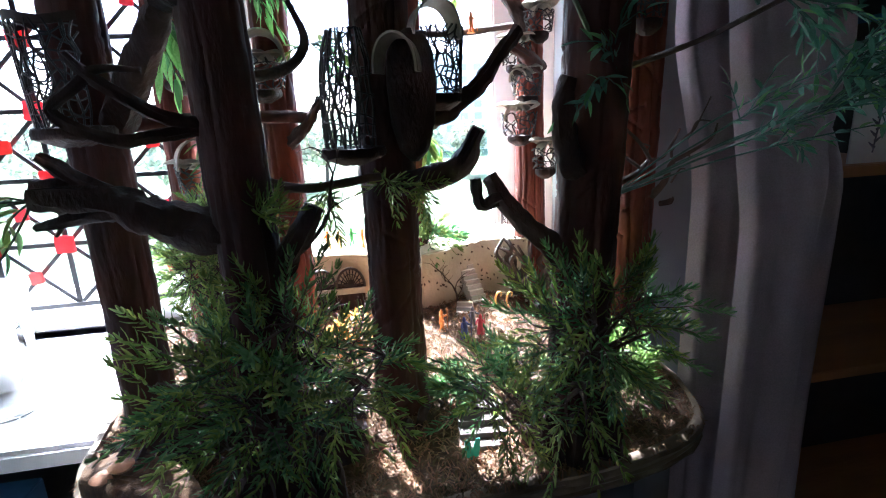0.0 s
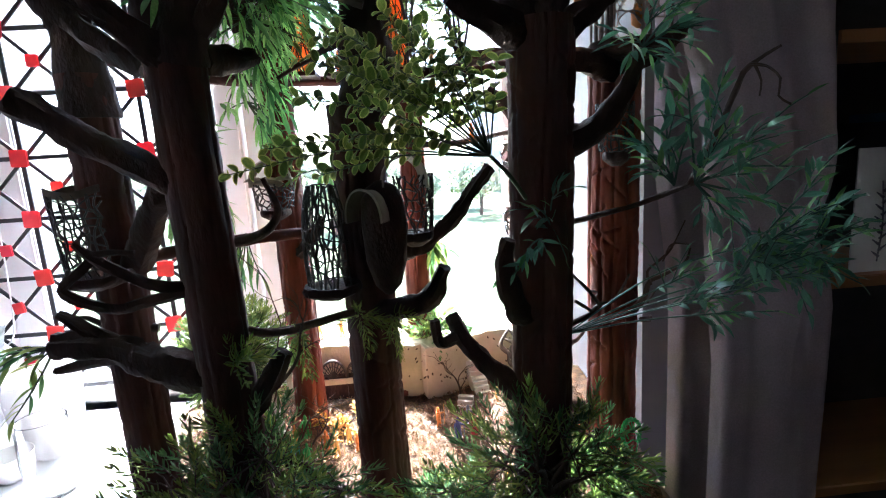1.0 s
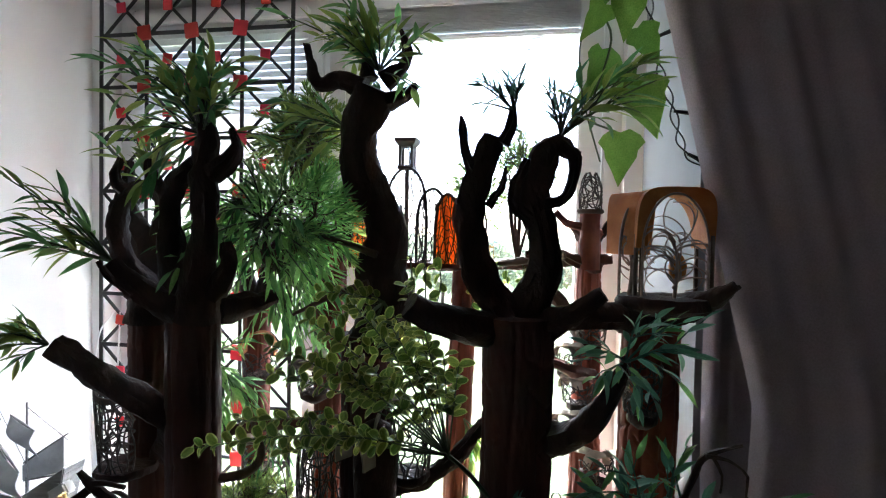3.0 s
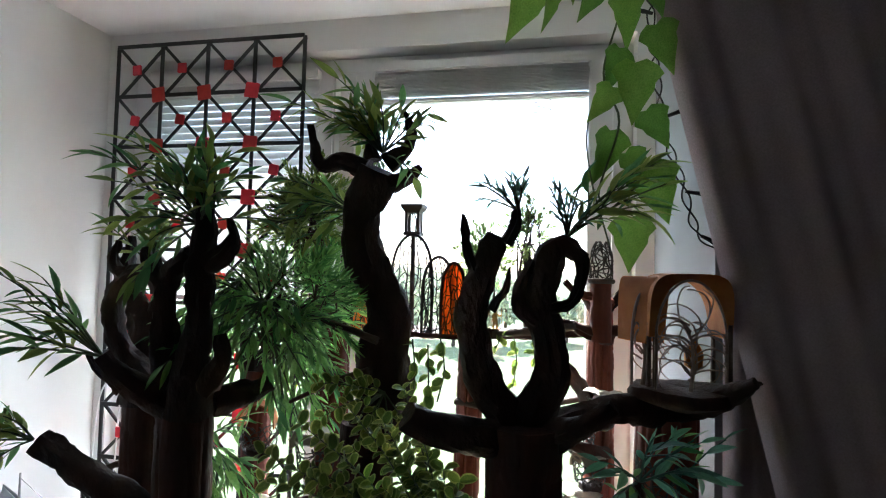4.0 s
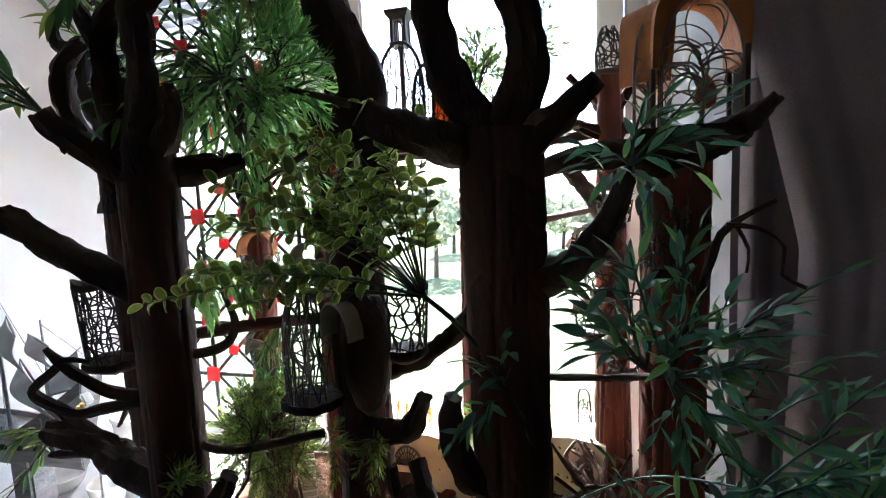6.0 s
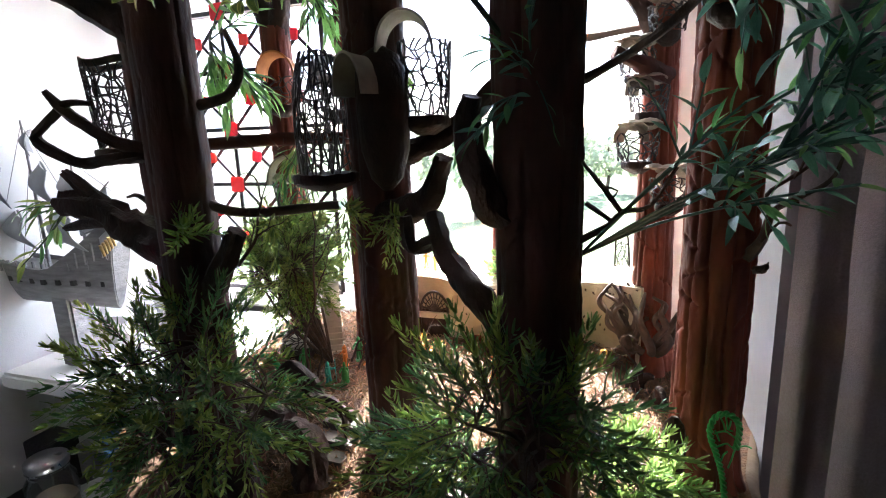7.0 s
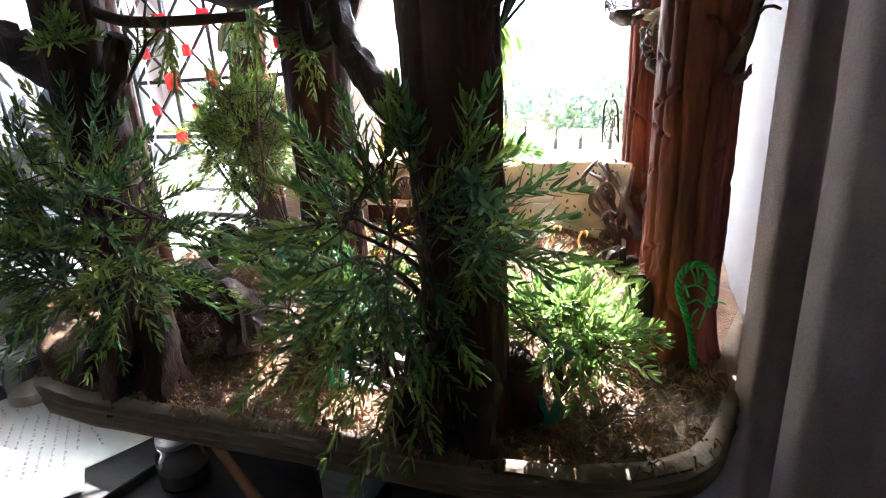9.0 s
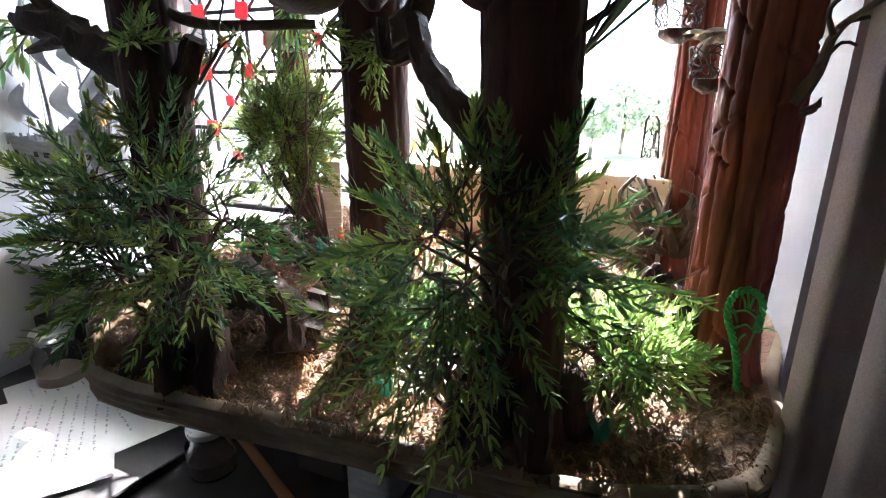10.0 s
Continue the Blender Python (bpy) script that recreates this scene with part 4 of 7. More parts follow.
def needles(g, p0, d, length, leaf_len, leaf_w, gap, rnd):
    """A sprig with pairs of narrow blunt leaves that bend forward."""
    d = d.normalized()
    side = d.orthogonal().normalized()
    t = length * 0.1

    def blade(q, ld, x, nz, L, bend):
        m1, m2 = q + ld * L * 0.3 - bend * 0.06, q + ld * L * 0.72 + bend * 0.36
        tip = q + ld * L + bend
        g.add([q, m1 - x, m1 - nz, m1 + x, m2 - x, m2 - nz, m2 + x, tip - x * 0.45, tip + ld * L * 0.05, tip + x * 0.45],
              [(0, 2, 1), (0, 3, 2), (1, 2, 5, 4), (2, 3, 6, 5), (4, 5, 8, 7), (5, 6, 9, 8)])

    while t < length:
        f = t / length
        q = p0 + d * t + Vector((0, 0, -0.2 * length * f * f))
        side = Matrix.Rotation(radians(90 + rnd.uniform(-25, 25)), 3, d) @ side
        for w in (-1, 1):
            s_ = side * w
            ang = 1.2 - 0.45 * f + rnd.uniform(-0.25, 0.25)
            ld = (d * math.cos(ang) + s_ * math.sin(ang)).normalized()
            L = leaf_len * rnd.uniform(0.75, 1.15) * (1 - 0.35 * f)
            x = ld.cross(d)
            x = (x.normalized() if x.length > 1e-5 else s_) * leaf_w * 0.5
            nz = x.cross(ld).normalized() * leaf_w * 0.22
            blade(q, ld, x, nz, L, (d * rnd.uniform(0.2, 0.6) + Vector((rnd.uniform(-0.15, 0.15), 0, rnd.uniform(-0.2, 0.2)))) * L)
        t += gap
    q = p0 + d * length + Vector((0, 0, -0.2 * length))
    for w in range(3):
        side = Matrix.Rotation(radians(120), 3, d) @ side
        ld = (d + side * 0.4).normalized()
        x = ld.cross(side).normalized() * leaf_w * 0.5
        blade(q, ld, x, x.cross(ld).normalized() * leaf_w * 0.22, leaf_len * 0.6, d * 0.1 * leaf_len)


def bush(name, label, root, centre, radii, sprigs, sprig_len, leaf_len, leaf_w, gap, mats, seed, up=0.25, stems=9, kind_name="crown"):
    rnd = random.Random(seed)
    ob = thing(name, label, "bush", root, "bushes on the base")
    c, root = Vector(centre), Vector(root)
    gs = [Geo() for _ in mats]
    tw = Geo()
    tips = []
    for s in range(stems):
        a = Vector((rnd.gauss(0, 1), rnd.gauss(0, 1), rnd.gauss(0, 0.8))).normalized()
        e = c + Vector([a[k] * radii[k] * rnd.uniform(0.5, 0.8) for k in range(3)])
        m = root.lerp(e, 0.45) + Vector((rnd.uniform(-1, 1), rnd.uniform(-1, 1), 0.6)) * 0.02
        tw.tube([root, m, e], [0.004, 0.0028, 0.0012], 6, 0.012, 0.0004)
        tips += [root.lerp(m, 0.7), m, m.lerp(e, 0.5), e]
    for s in range(sprigs):
        a = Vector((rnd.gauss(0, 1), rnd.gauss(0, 1), rnd.gauss(0, 1))).normalized()
        r = rnd.random() ** 0.5
        p = c + Vector([a[k] * radii[k] * r * 0.78 for k in range(3)])
        near = min(tips, key=lambda q: (q - p).length)
        d = (p - c).normalized() * 0.7 + (p - near).normalized() * 0.4 + Vector((rnd.uniform(-0.5, 0.5), rnd.uniform(-0.5, 0.5), rnd.uniform(-0.5, 0.5) + up))
        L = sprig_len * rnd.uniform(0.6, 1.2)
        d.normalize()
        tw.tube([near, near.lerp(p, 0.6) + Vector((0, 0, 0.004)), p, p + d * L * 0.7 + Vector((0, 0, -0.06 * L))], [0.0012, 0.001, 0.0009, 0.0005], 4, 0.02)
        needles(gs[rnd.randrange(len(gs))], p, d, L, leaf_len, leaf_w, gap, rnd)
    part("branch", tw, TWIG, ob)
    for g, m in zip(gs, mats):
        tagged(part("foliage", g, m, ob, smooth=False), kind="stuff")
    return ob


bush("juniper_bush", "dense dark green artificial juniper bush at the front rim", (0.009, 1.045, 0.888), (0.025, 1.01, 1.076), (0.172, 0.08, 0.112), 175, 0.076, 0.0155, 0.003, 0.0056, [LEAF_NEEDLE, LEAF_BLUE], 11)
bush("juniper_bush", "dense green artificial juniper bush around a trunk", (0.416, 1.044, 1.010), (0.41, 0.995, 1.108), (0.118, 0.06, 0.07), 80, 0.07, 0.0165, 0.0031, 0.0058, [LEAF_NEEDLE, LEAF_BLUE], 12)
# Sunlight put into the leaf colour: paler leaves than the other juniper bushes.
bush("juniper_bush", "low artificial juniper bush, leaf colour lightened to look sunlit", (0.501, 1.141, 0.888), (0.505, 1.142, 0.967), (0.072, 0.052, 0.036), 110, 0.054, 0.0165, 0.0036, 0.0056, [LEAF_LIGHT, LEAF_LIGHT], 13)
bush("juniper_bush", "low green artificial juniper sprigs beside a trunk", (0.369, 1.066, 0.888), (0.312, 1.052, 1.0), (0.1, 0.065, 0.055), 66, 0.063, 0.0165, 0.0031, 0.0058, [LEAF_NEEDLE, LEAF_BLUE], 131)
bush("small_tree", "light green airy artificial tree at the back of the base", (-0.039, 1.42, 0.925), (-0.106, 1.41, 1.136), (0.108, 0.075, 0.125), 400, 0.048, 0.013, 0.0027, 0.004, [LEAF_LIGHT, LEAF_LIGHT, LEAF_NEEDLE], 14, stems=12)
bush("fern_tuft", "fine fresh green artificial fern tuft on a limb", (0.037, 1.198, 1.682), (0.073, 1.200, 1.756), (0.1, 0.045, 0.07), 80, 0.065, 0.028, 0.0032, 0.006, [LEAF_FERN, LEAF_FERN], 15, up=-0.1)
bush("fern_tuft", "olive green artificial fern tuft behind the crown", (0.054, 1.288, 1.768), (0.054, 1.288, 1.898), (0.06, 0.05, 0.075), 140, 0.05, 0.016, 0.0032, 0.005, [LEAF_NEEDLE, LEAF_LIGHT], 16)
bush("grass_tuft", "grey-green artificial grass tuft on the ground", (0.261, 1.217, 0.887), (0.263, 1.202, 0.925), (0.03, 0.025, 0.03), 26, 0.03, 0.022, 0.004, 0.006, [LEAF_BLUE], 17, up=0.8, stems=5)
bush("ivy_tuft", "yellow-green artificial foliage by the window", (0.3, 1.62, 1.679), (0.3, 1.68, 1.835), (0.05, 0.04, 0.08), 70, 0.04, 0.013, 0.004, 0.006, [LEAF_LIGHT], 19, stems=6)
bush("ivy_tuft", "yellow-green artificial foliage by the window", (0.4, 1.62, 1.682), (0.4, 1.68, 1.885), (0.05, 0.04, 0.11), 80, 0.04, 0.014, 0.003, 0.006, [LEAF_LIGHT, LEAF_NEEDLE], 20, stems=6)
bush("ivy_tuft", "green artificial foliage low by the window", (0.3, 1.64, 1.058), (0.3, 1.6, 1.084), (0.06, 0.04, 0.04), 40, 0.04, 0.022, 0.006, 0.008, [LEAF_LIGHT, LEAF_BAMBOO], 21, stems=6)

tuft("fern_spray", "fresh green artificial fern fronds on a limb", (0.040, 1.173, 1.753), (0.5, -0.25, -0.1), 0.8, 30, 0.13, 0.036, FERN, 29, 11, droop=0.3)
tuft("fern_spray", "fresh green artificial fern fronds drooping from a limb", (0.003, 1.176, 1.783), (-0.2, -0.2, -0.3), 0.75, 16, 0.12, 0.036, FERN, 30, 10, droop=0.3)
tuft("fern_spray", "fresh green artificial fern fronds hanging low", (0.059, 1.177, 1.694), (-0.1, -0.2, -0.6), 0.7, 14, 0.11, 0.036, FERN, 28, 9, droop=0.3)
tuft("bamboo_spray", "spiky green artificial bamboo leaves on the crown", (0.029, 1.045, 1.856), (-0.15, -0.1, 0.9), 0.7, 24, 0.12, 0.038, BAMBOO, 31, 9, droop=0.35)
tuft("bamboo_spray", "green artificial bamboo leaves with pale edges on a limb", (-0.062, 1.005, 1.695), (-0.75, -0.2, 0.65), 0.3, 9, 0.14, 0.042, BAMBOO, 32, 8, droop=0.12)
tuft("bamboo_spray", "green artificial bamboo leaves at a limb's cut end", (-0.162, 1.012, 1.588), (-0.7, -0.2, 0.45), 0.4, 8, 0.08, 0.034, BAMBOO, 33, 7)
tuft("bamboo_spray", "small green artificial bamboo leaves on a low limb", (-0.205, 1.079, 1.288), (-0.6, -0.35, -0.25), 0.4, 5, 0.075, 0.033, BAMBOO, 34, 7)
tuft("bamboo_spray", "spiky green artificial bamboo leaves on an S-shaped top", (0.212, 1.190, 1.971), (-0.15, 0, 1), 0.55, 22, 0.115, 0.04, BAMBOO, 35, 9)
tuft("bamboo_spray", "pale green artificial bamboo leaves beside a trunk", (0.165, 1.200, 1.890), (-1, -0.1, 0.35), 0.35, 9, 0.12, 0.045, BAMBOO, 36, 7)
tuft("leaf_spray", "thin teal artificial leaves on a horn", (0.416, 1.015, 1.869), (-0.15, 0, 1), 0.55, 9, 0.06, 0.022, THIN, 37, 7, thin=0.0009)
tuft("leaf_spray", "thin teal artificial leaves on a knotted horn", (0.466, 1.020, 1.841), (0.1, 0, 1), 0.5, 8, 0.07, 0.022, THIN, 38, 7, thin=0.0009)
strand_spray("leaf_spray", "long pale green artificial leaf spray reaching out from a horn", (0.467, 1.020, 1.843), [(0.507, 1.000, 1.875), (0.529, 1.000, 1.896), (0.547, 1.000, 1.912), (0.556, 1.000, 1.892), (0.534, 1.000, 1.872)], 0.034, BAMBOO, 39, 0.3, 6)
strand_spray("leaf_spray", "teal green artificial leaves on a raised limb", (0.537, 1.020, 1.606), [(0.581, 1.000, 1.656), (0.569, 1.000, 1.628), (0.596, 1.000, 1.623), (0.547, 1.000, 1.656), (0.510, 1.000, 1.620), (0.554, 1.000, 1.587), (0.513, 1.000, 1.594)], 0.028, TEAL, 40, 0.2, 5, STEM_TEAL)
strand_spray("leaf_spray", "pale teal artificial leaves low on a twig", (0.541, 0.950, 1.453), [(0.494, 0.940, 1.499), (0.507, 0.940, 1.473), (0.526, 0.940, 1.515), (0.546, 0.940, 1.497), (0.518, 0.940, 1.484)], 0.028, TEAL, 44, 0.25, 5, STEM_TEAL)
strand_spray("leaf_spray", "upright teal artificial leaf stems on a crooked twig", (0.553, 0.930, 1.456), [(0.526, 0.900, 1.549), (0.558, 0.900, 1.550), (0.572, 0.900, 1.506), (0.606, 0.900, 1.500), (0.639, 0.900, 1.468), (0.634, 0.900, 1.426), (0.615, 0.900, 1.386), (0.578, 0.900, 1.433), (0.561, 0.900, 1.417), (0.592, 0.900, 1.464), (0.620, 0.900, 1.515), (0.549, 0.900, 1.481)], 0.023, TEAL, 41, 0.3, 9, STEM_TEAL)
strand_spray("leaf_spray", "dark teal artificial leaf branch on long bare stems", (0.460, 1.085, 1.243), [(0.588, 0.871, 1.353), (0.600, 0.860, 1.335), (0.560, 0.905, 1.375), (0.611, 0.845, 1.373), (0.575, 0.900, 1.345), (0.620, 0.870, 1.400), (0.640, 0.880, 1.372)], 0.02, TEAL, 42, 0.66, 11, STEM_TEAL, 3)
strand_spray("leaf_spray", "dark teal artificial leaf branch reaching into the room", (0.575, 0.900, 1.345), [(0.640, 0.850, 1.395), (0.660, 0.880, 1.36), (0.655, 0.850, 1.44), (0.625, 0.850, 1.46), (0.690, 0.870, 1.41)], 0.02, TEAL, 46, 0.2, 13, STEM_TEAL, 4)
strand_spray("leaf_spray", "dark teal artificial leaves hanging by the curtain", (0.610, 0.900, 1.389), [(0.655, 0.900, 1.409), (0.683, 0.900, 1.430), (0.710, 0.900, 1.402), (0.677, 0.900, 1.365), (0.719, 0.900, 1.342), (0.647, 0.900, 1.355)], 0.023, TEAL, 43, 0.2, 9, STEM_TEAL)
strand_spray("leaf_spray", "slim teal artificial leaf stem before a trunk", (0.430, 1.030, 1.393), [(0.373, 1.000, 1.355), (0.388, 1.000, 1.378), (0.430, 1.000, 1.461), (0.402, 1.000, 1.434)], 0.024, TEAL, 45, 0.15, 6, STEM_TEAL)
tuft("bamboo_spray", "light green artificial leaves between the trunks", (0.29, 1.61, 1.325), (0.2, 0, -0.4), 0.5, 6, 0.09, 0.05, BAMBOO, 45, 6)
tuft("bamboo_spray", "light green artificial leaves behind the trunks", (-0.050, 1.418, 1.371), (-0.2, -0.1, -0.5), 0.5, 9, 0.1, 0.045, FINE, 46, 7)
tuft("bamboo_spray", "light green artificial leaves before the lattice", (-0.108, 1.273, 1.516), (0.3, -0.1, -0.3), 0.7, 14, 0.12, 0.045, FERN, 47, 8)
tuft("bamboo_spray", "light green artificial leaves on a rear crown", (-0.198, 1.233, 1.800), (0.15, -0.1, 1), 0.45, 8, 0.12, 0.045, BAMBOO, 48, 7)

for k, (o_, d_) in enumerate((((0.176, 1.143, 1.278), (0.3, -0.3, -0.5)), ((0.098, 1.106, 1.275), (-0.2, -0.2, -0.6)), ((0.026, 1.036, 1.264), (0.5, -0.4, 0.2)), ((0.014, 1.036, 1.177), (-0.3, -0.6, 0.3)), ((0.222, 1.176, 1.265), (0.4, -0.5, -0.2)))):
    g = Geo()
    rnd = random.Random(500 + k)
    sp = thing("needle_sprig", "small green artificial sprig on a twig", "foliage", o_, "leaf sprays")
    for s in range(7):
        d = Vector(d_) + Vector((rnd.uniform(-0.6, 0.6), rnd.uniform(-0.6, 0.6), rnd.uniform(-0.6, 0.6)))
        needles(g, Vector(o_), d, rnd.uniform(0.03, 0.055), 0.016, 0.0026, 0.005, rnd)
    tagged(part("foliage", g, LEAF_NEEDLE, sp, smooth=False), kind="stuff")

bush("juniper_bush", "green artificial juniper sprigs hanging before a trunk", (0.411, 1.050, 0.990), (0.391, 1.015, 0.990), (0.045, 0.03, 0.055), 14, 0.07, 0.0165, 0.0032, 0.006, [LEAF_NEEDLE, LEAF_LIGHT], 132, up=-0.5)
LEAF_GOLD = material("gold_leaf", (0.55, 0.27, 0.03), (0.7, 0.42, 0.08), 50, 0.5, 0.2, 200, translucent=0.4, vary=0.4)
GOLD = [leaf_mesh("leaf", LEAF_GOLD, 0.4, 0.3, 0.2), leaf_mesh("leaf", LEAF_GOLD, 0.5, 0.4, 0.3, "oval")]
for o_, n_, r_, s_ in (((0.088, 1.45), 9, 0.055, 81), ((0.12, 1.5), 7, 0.05, 82), ((0.05, 1.47), 7, 0.06, 83), ((0.16, 1.42), 5, 0.04, 84)):
    tuft("autumn_plant", "small artificial plant with golden yellow leaves", (o_[0], o_[1], ground_z(*o_) - 0.002), (0, -0.1, 1), 0.5, n_, r_, 0.016, GOLD, s_, 7, cat="plant", stem_mat=TWIG)

# hanging vines and pale sprays behind the trunks
for k, (top, low) in enumerate((((0.373, 1.61, 1.679), (0.376, 1.6, 1.563)), ((0.338, 1.61, 1.679), (0.338, 1.6, 1.643)), ((0.279, 1.218, 1.698), (0.267, 1.211, 1.548)), ((0.298, 1.213, 1.710), (0.296, 1.211, 1.620)), ((0.254, 1.225, 1.704), (0.251, 1.212, 1.589)), ((0.41, 1.61, 1.679), (0.415, 1.6, 1.607)), ((0.3, 1.61, 1.679), (0.302, 1.6, 1.567)))):
    vine_ = thing("hanging_vine", "hanging artificial vine with small round leaves", "vine", top, "hanging vines")
    rnd = random.Random(600 + k)
    mid = Vector(top).lerp(Vector(low), 0.5) + Vector((0.008, 0, 0))
    line, _ = smooth_line([top, mid, low], [0] * 3, 0.006)
    st = part("stem", Geo().tube([top, mid, low], [0.0012] * 3, 5, 0.012), STEM, vine_)
    for i in range(1, len(line), 2):
        lf = part("leaf", rnd.choice(BOX), None, st)
        lf.matrix_basis = leaf_pose(line[i], Vector((rnd.uniform(-1, 1), rnd.uniform(-0.6, 0.3), rnd.uniform(-0.9, 0.1))), Vector((0, -0.7, 0.7)), rnd.uniform(0.016, 0.024), rnd.uniform(-0.5, 0.5))
tuft("bamboo_spray", "pale green artificial bamboo leaves between two trunks", (-0.032, 1.415, 1.660), (0.6, -0.2, -0.35), 0.5, 8, 0.11, 0.042, FERN, 621, 8)
tuft("bamboo_spray", "pale green artificial bamboo leaves between two trunks", (-0.010, 1.391, 1.608), (0.5, -0.2, -0.3), 0.5, 8, 0.1, 0.04, FERN, 622, 8)
tuft("bamboo_spray", "light green artificial leaves by a rear trunk", (0.089, 1.438, 1.481), (0.3, -0.2, -0.5), 0.6, 6, 0.09, 0.04, BAMBOO, 623, 7)

# boxwood: long stems from a trunk, round leaves with pale rims
def boxwood(label, root, fork, ends, seed, leaf_len, first=0.4):
    rnd = random.Random(seed)
    ob = thing("boxwood_branch", label, "foliage", root, "boxwood branches")
    root, fork = Vector(root), Vector(fork)
    part("stem", Geo().tube([root, root.lerp(fork, 0.5) + Vector((0, 0, 0.004)), fork], [0.003, 0.0027, 0.0024], 6, 0.01), STEM, ob)
    for e in ends:
        e = Vector(e) + Vector((0, rnd.uniform(-0.03, 0.03), 0))
        m = fork.lerp(e, 0.55) + Vector((0, rnd.uniform(-0.01, 0.01), 0.06 * (e - fork).length))
        pts = [fork, m, e]
        line, _ = smooth_line(pts, [0] * 3, 0.0085)
        st = part("stem", Geo().tube(pts, [0.0012, 0.001, 0.0006], 5, 0.015), STEM, ob)
        side = Vector((0, -1, 0.4))
        for i in range(int(len(line) * first), len(line)):
            tan = (line[min(i + 1, len(line) - 1)] - line[i - 1]).normalized()
            side = Matrix.Rotation(radians(90 + rnd.uniform(-25, 25)), 3, tan) @ side
            side = (side - tan * side.dot(tan)).normalized()
            for w in (-1, 1):
                lf = part("leaf", rnd.choice(BOX), None, st)
                lf.matrix_basis = leaf_pose(line[i], tan * 0.55 + side * w, Vector((rnd.uniform(-0.5, 0.5), -0.6, 0.8)), leaf_len * rnd.uniform(0.75, 1.15), rnd.uniform(-0.5, 0.5))
    return ob


boxwood("artificial boxwood branch with round green and yellow-edged leaves", (0.399, 1.030, 1.441), (0.354, 1.010, 1.495),
        [(0.074, 0.970, 1.494), (0.109, 0.990, 1.518), (0.144, 0.990, 1.571), (0.156, 1.000, 1.609), (0.194, 1.000, 1.638), (0.243, 1.010, 1.655), (0.278, 1.000, 1.640), (0.322, 1.000, 1.632), (0.298, 1.020, 1.677), (0.347, 1.000, 1.603), (0.253, 0.980, 1.578), (0.202, 0.980, 1.526), (0.162, 0.980, 1.486), (0.240, 0.980, 1.522), (0.285, 1.000, 1.576), (0.365, 1.000, 1.597), (0.308, 1.010, 1.600), (0.210, 1.010, 1.596)], 61, 0.0165, 0.42)
boxwood("dark artificial boxwood branch hanging beside a trunk", (0.19, 1.20, 1.6), (0.234, 1.160, 1.640),
        [(0.203, 1.130, 1.656), (0.171, 1.130, 1.617), (0.219, 1.130, 1.579), (0.251, 1.130, 1.550), (0.286, 1.130, 1.567), (0.155, 1.130, 1.655), (0.195, 1.130, 1.547)], 62, 0.018, 0.3)

# ivy garland beside the window
ivy = thing("ivy_garland", "artificial ivy garland with large bright green leaves", "garland", (0.560, 1.232, 2.547))
vine = [(0.530, 1.252, 2.546), (0.550, 1.242, 2.246), (0.520, 1.252, 2.096), (0.540, 1.232, 2.017), (0.515, 1.247, 1.916), (0.550, 1.232, 1.887)]
ivy_stem = part("vine", Geo().tube(vine, [0.0016] * 6, 6, 0.012), STEM, ivy)
part("vine", Geo().tube([(0.530, 1.252, 2.106), (0.500, 1.262, 2.026), (0.505, 1.262, 1.946), (0.530, 1.242, 1.846)], [0.0013] * 4, 6, 0.012), STEM, ivy)
for p, d, up, L in (((0.553, 1.212, 1.882), (0.02, 0, -1), (0.1, -1, 0.1), 0.085), ((0.575, 1.212, 1.952), (0.35, 0, -1), (-0.2, -1, 0.1), 0.095),
                    ((0.530, 1.252, 2.011), (-0.15, 0, -1), (0.5, -0.8, 0.3), 0.09), ((0.550, 1.242, 1.976), (0.6, 0, -0.7), (0.0, -0.8, 0.5), 0.07),
                    ((0.558, 1.212, 2.092), (0.0, 0, -1), (0.2, -1, 0), 0.095), ((0.540, 1.232, 2.197), (0.25, 0, -1), (0.3, -1, 0.2), 0.085),
                    ((0.520, 1.232, 2.217), (-0.5, 0, -0.6), (0.2, -0.9, 0.3), 0.07), ((0.420, 1.212, 2.217), (-0.35, 0, -1), (0.5, -0.8, 0.1), 0.1),
                    ((0.440, 1.212, 2.207), (0.1, 0, -1), (0.8, -0.5, 0.1), 0.07), ((0.470, 1.232, 2.247), (0.2, 0, -1), (0.3, -1, 0.2), 0.06),
                    ((0.515, 1.272, 1.985), (-0.3, 0, -1), (0.9, -0.3, 0.2), 0.08), ((0.555, 1.222, 2.307), (-0.2, 0, -1), (0.1, -1, 0.2), 0.09),
                    ((0.560, 1.222, 2.407), (0.3, 0, -1), (0.1, -1, 0.2), 0.09),
                    ((0.575, 1.232, 2.032), (0.5, 0, -0.8), (-0.1, -1, 0.2), 0.07), ((0.530, 1.232, 2.067), (-0.5, 0, -0.8), (0.4, -0.9, 0.2), 0.065),
                    ((0.585, 1.222, 2.147), (0.35, 0, -1), (-0.3, -0.9, 0.1), 0.08), ((0.540, 1.242, 2.126), (-0.2, 0.1, -1), (0.6, -0.8, 0.1), 0.075),
                    ((0.570, 1.232, 2.217), (0.5, 0, -0.7), (0.1, -1, 0.3), 0.075)):
    lf = part("leaf", HEART[int(p[2] * 1000) % len(HEART)], None, ivy_stem)
    lf.matrix_basis = leaf_pose(p, d, up, L * 0.88)
part("vine", Geo().tube([(0.530, 1.252, 2.446), (0.470, 1.232, 2.287), (0.430, 1.212, 2.217)], [0.0014] * 3, 6, 0.012), STEM, ivy)


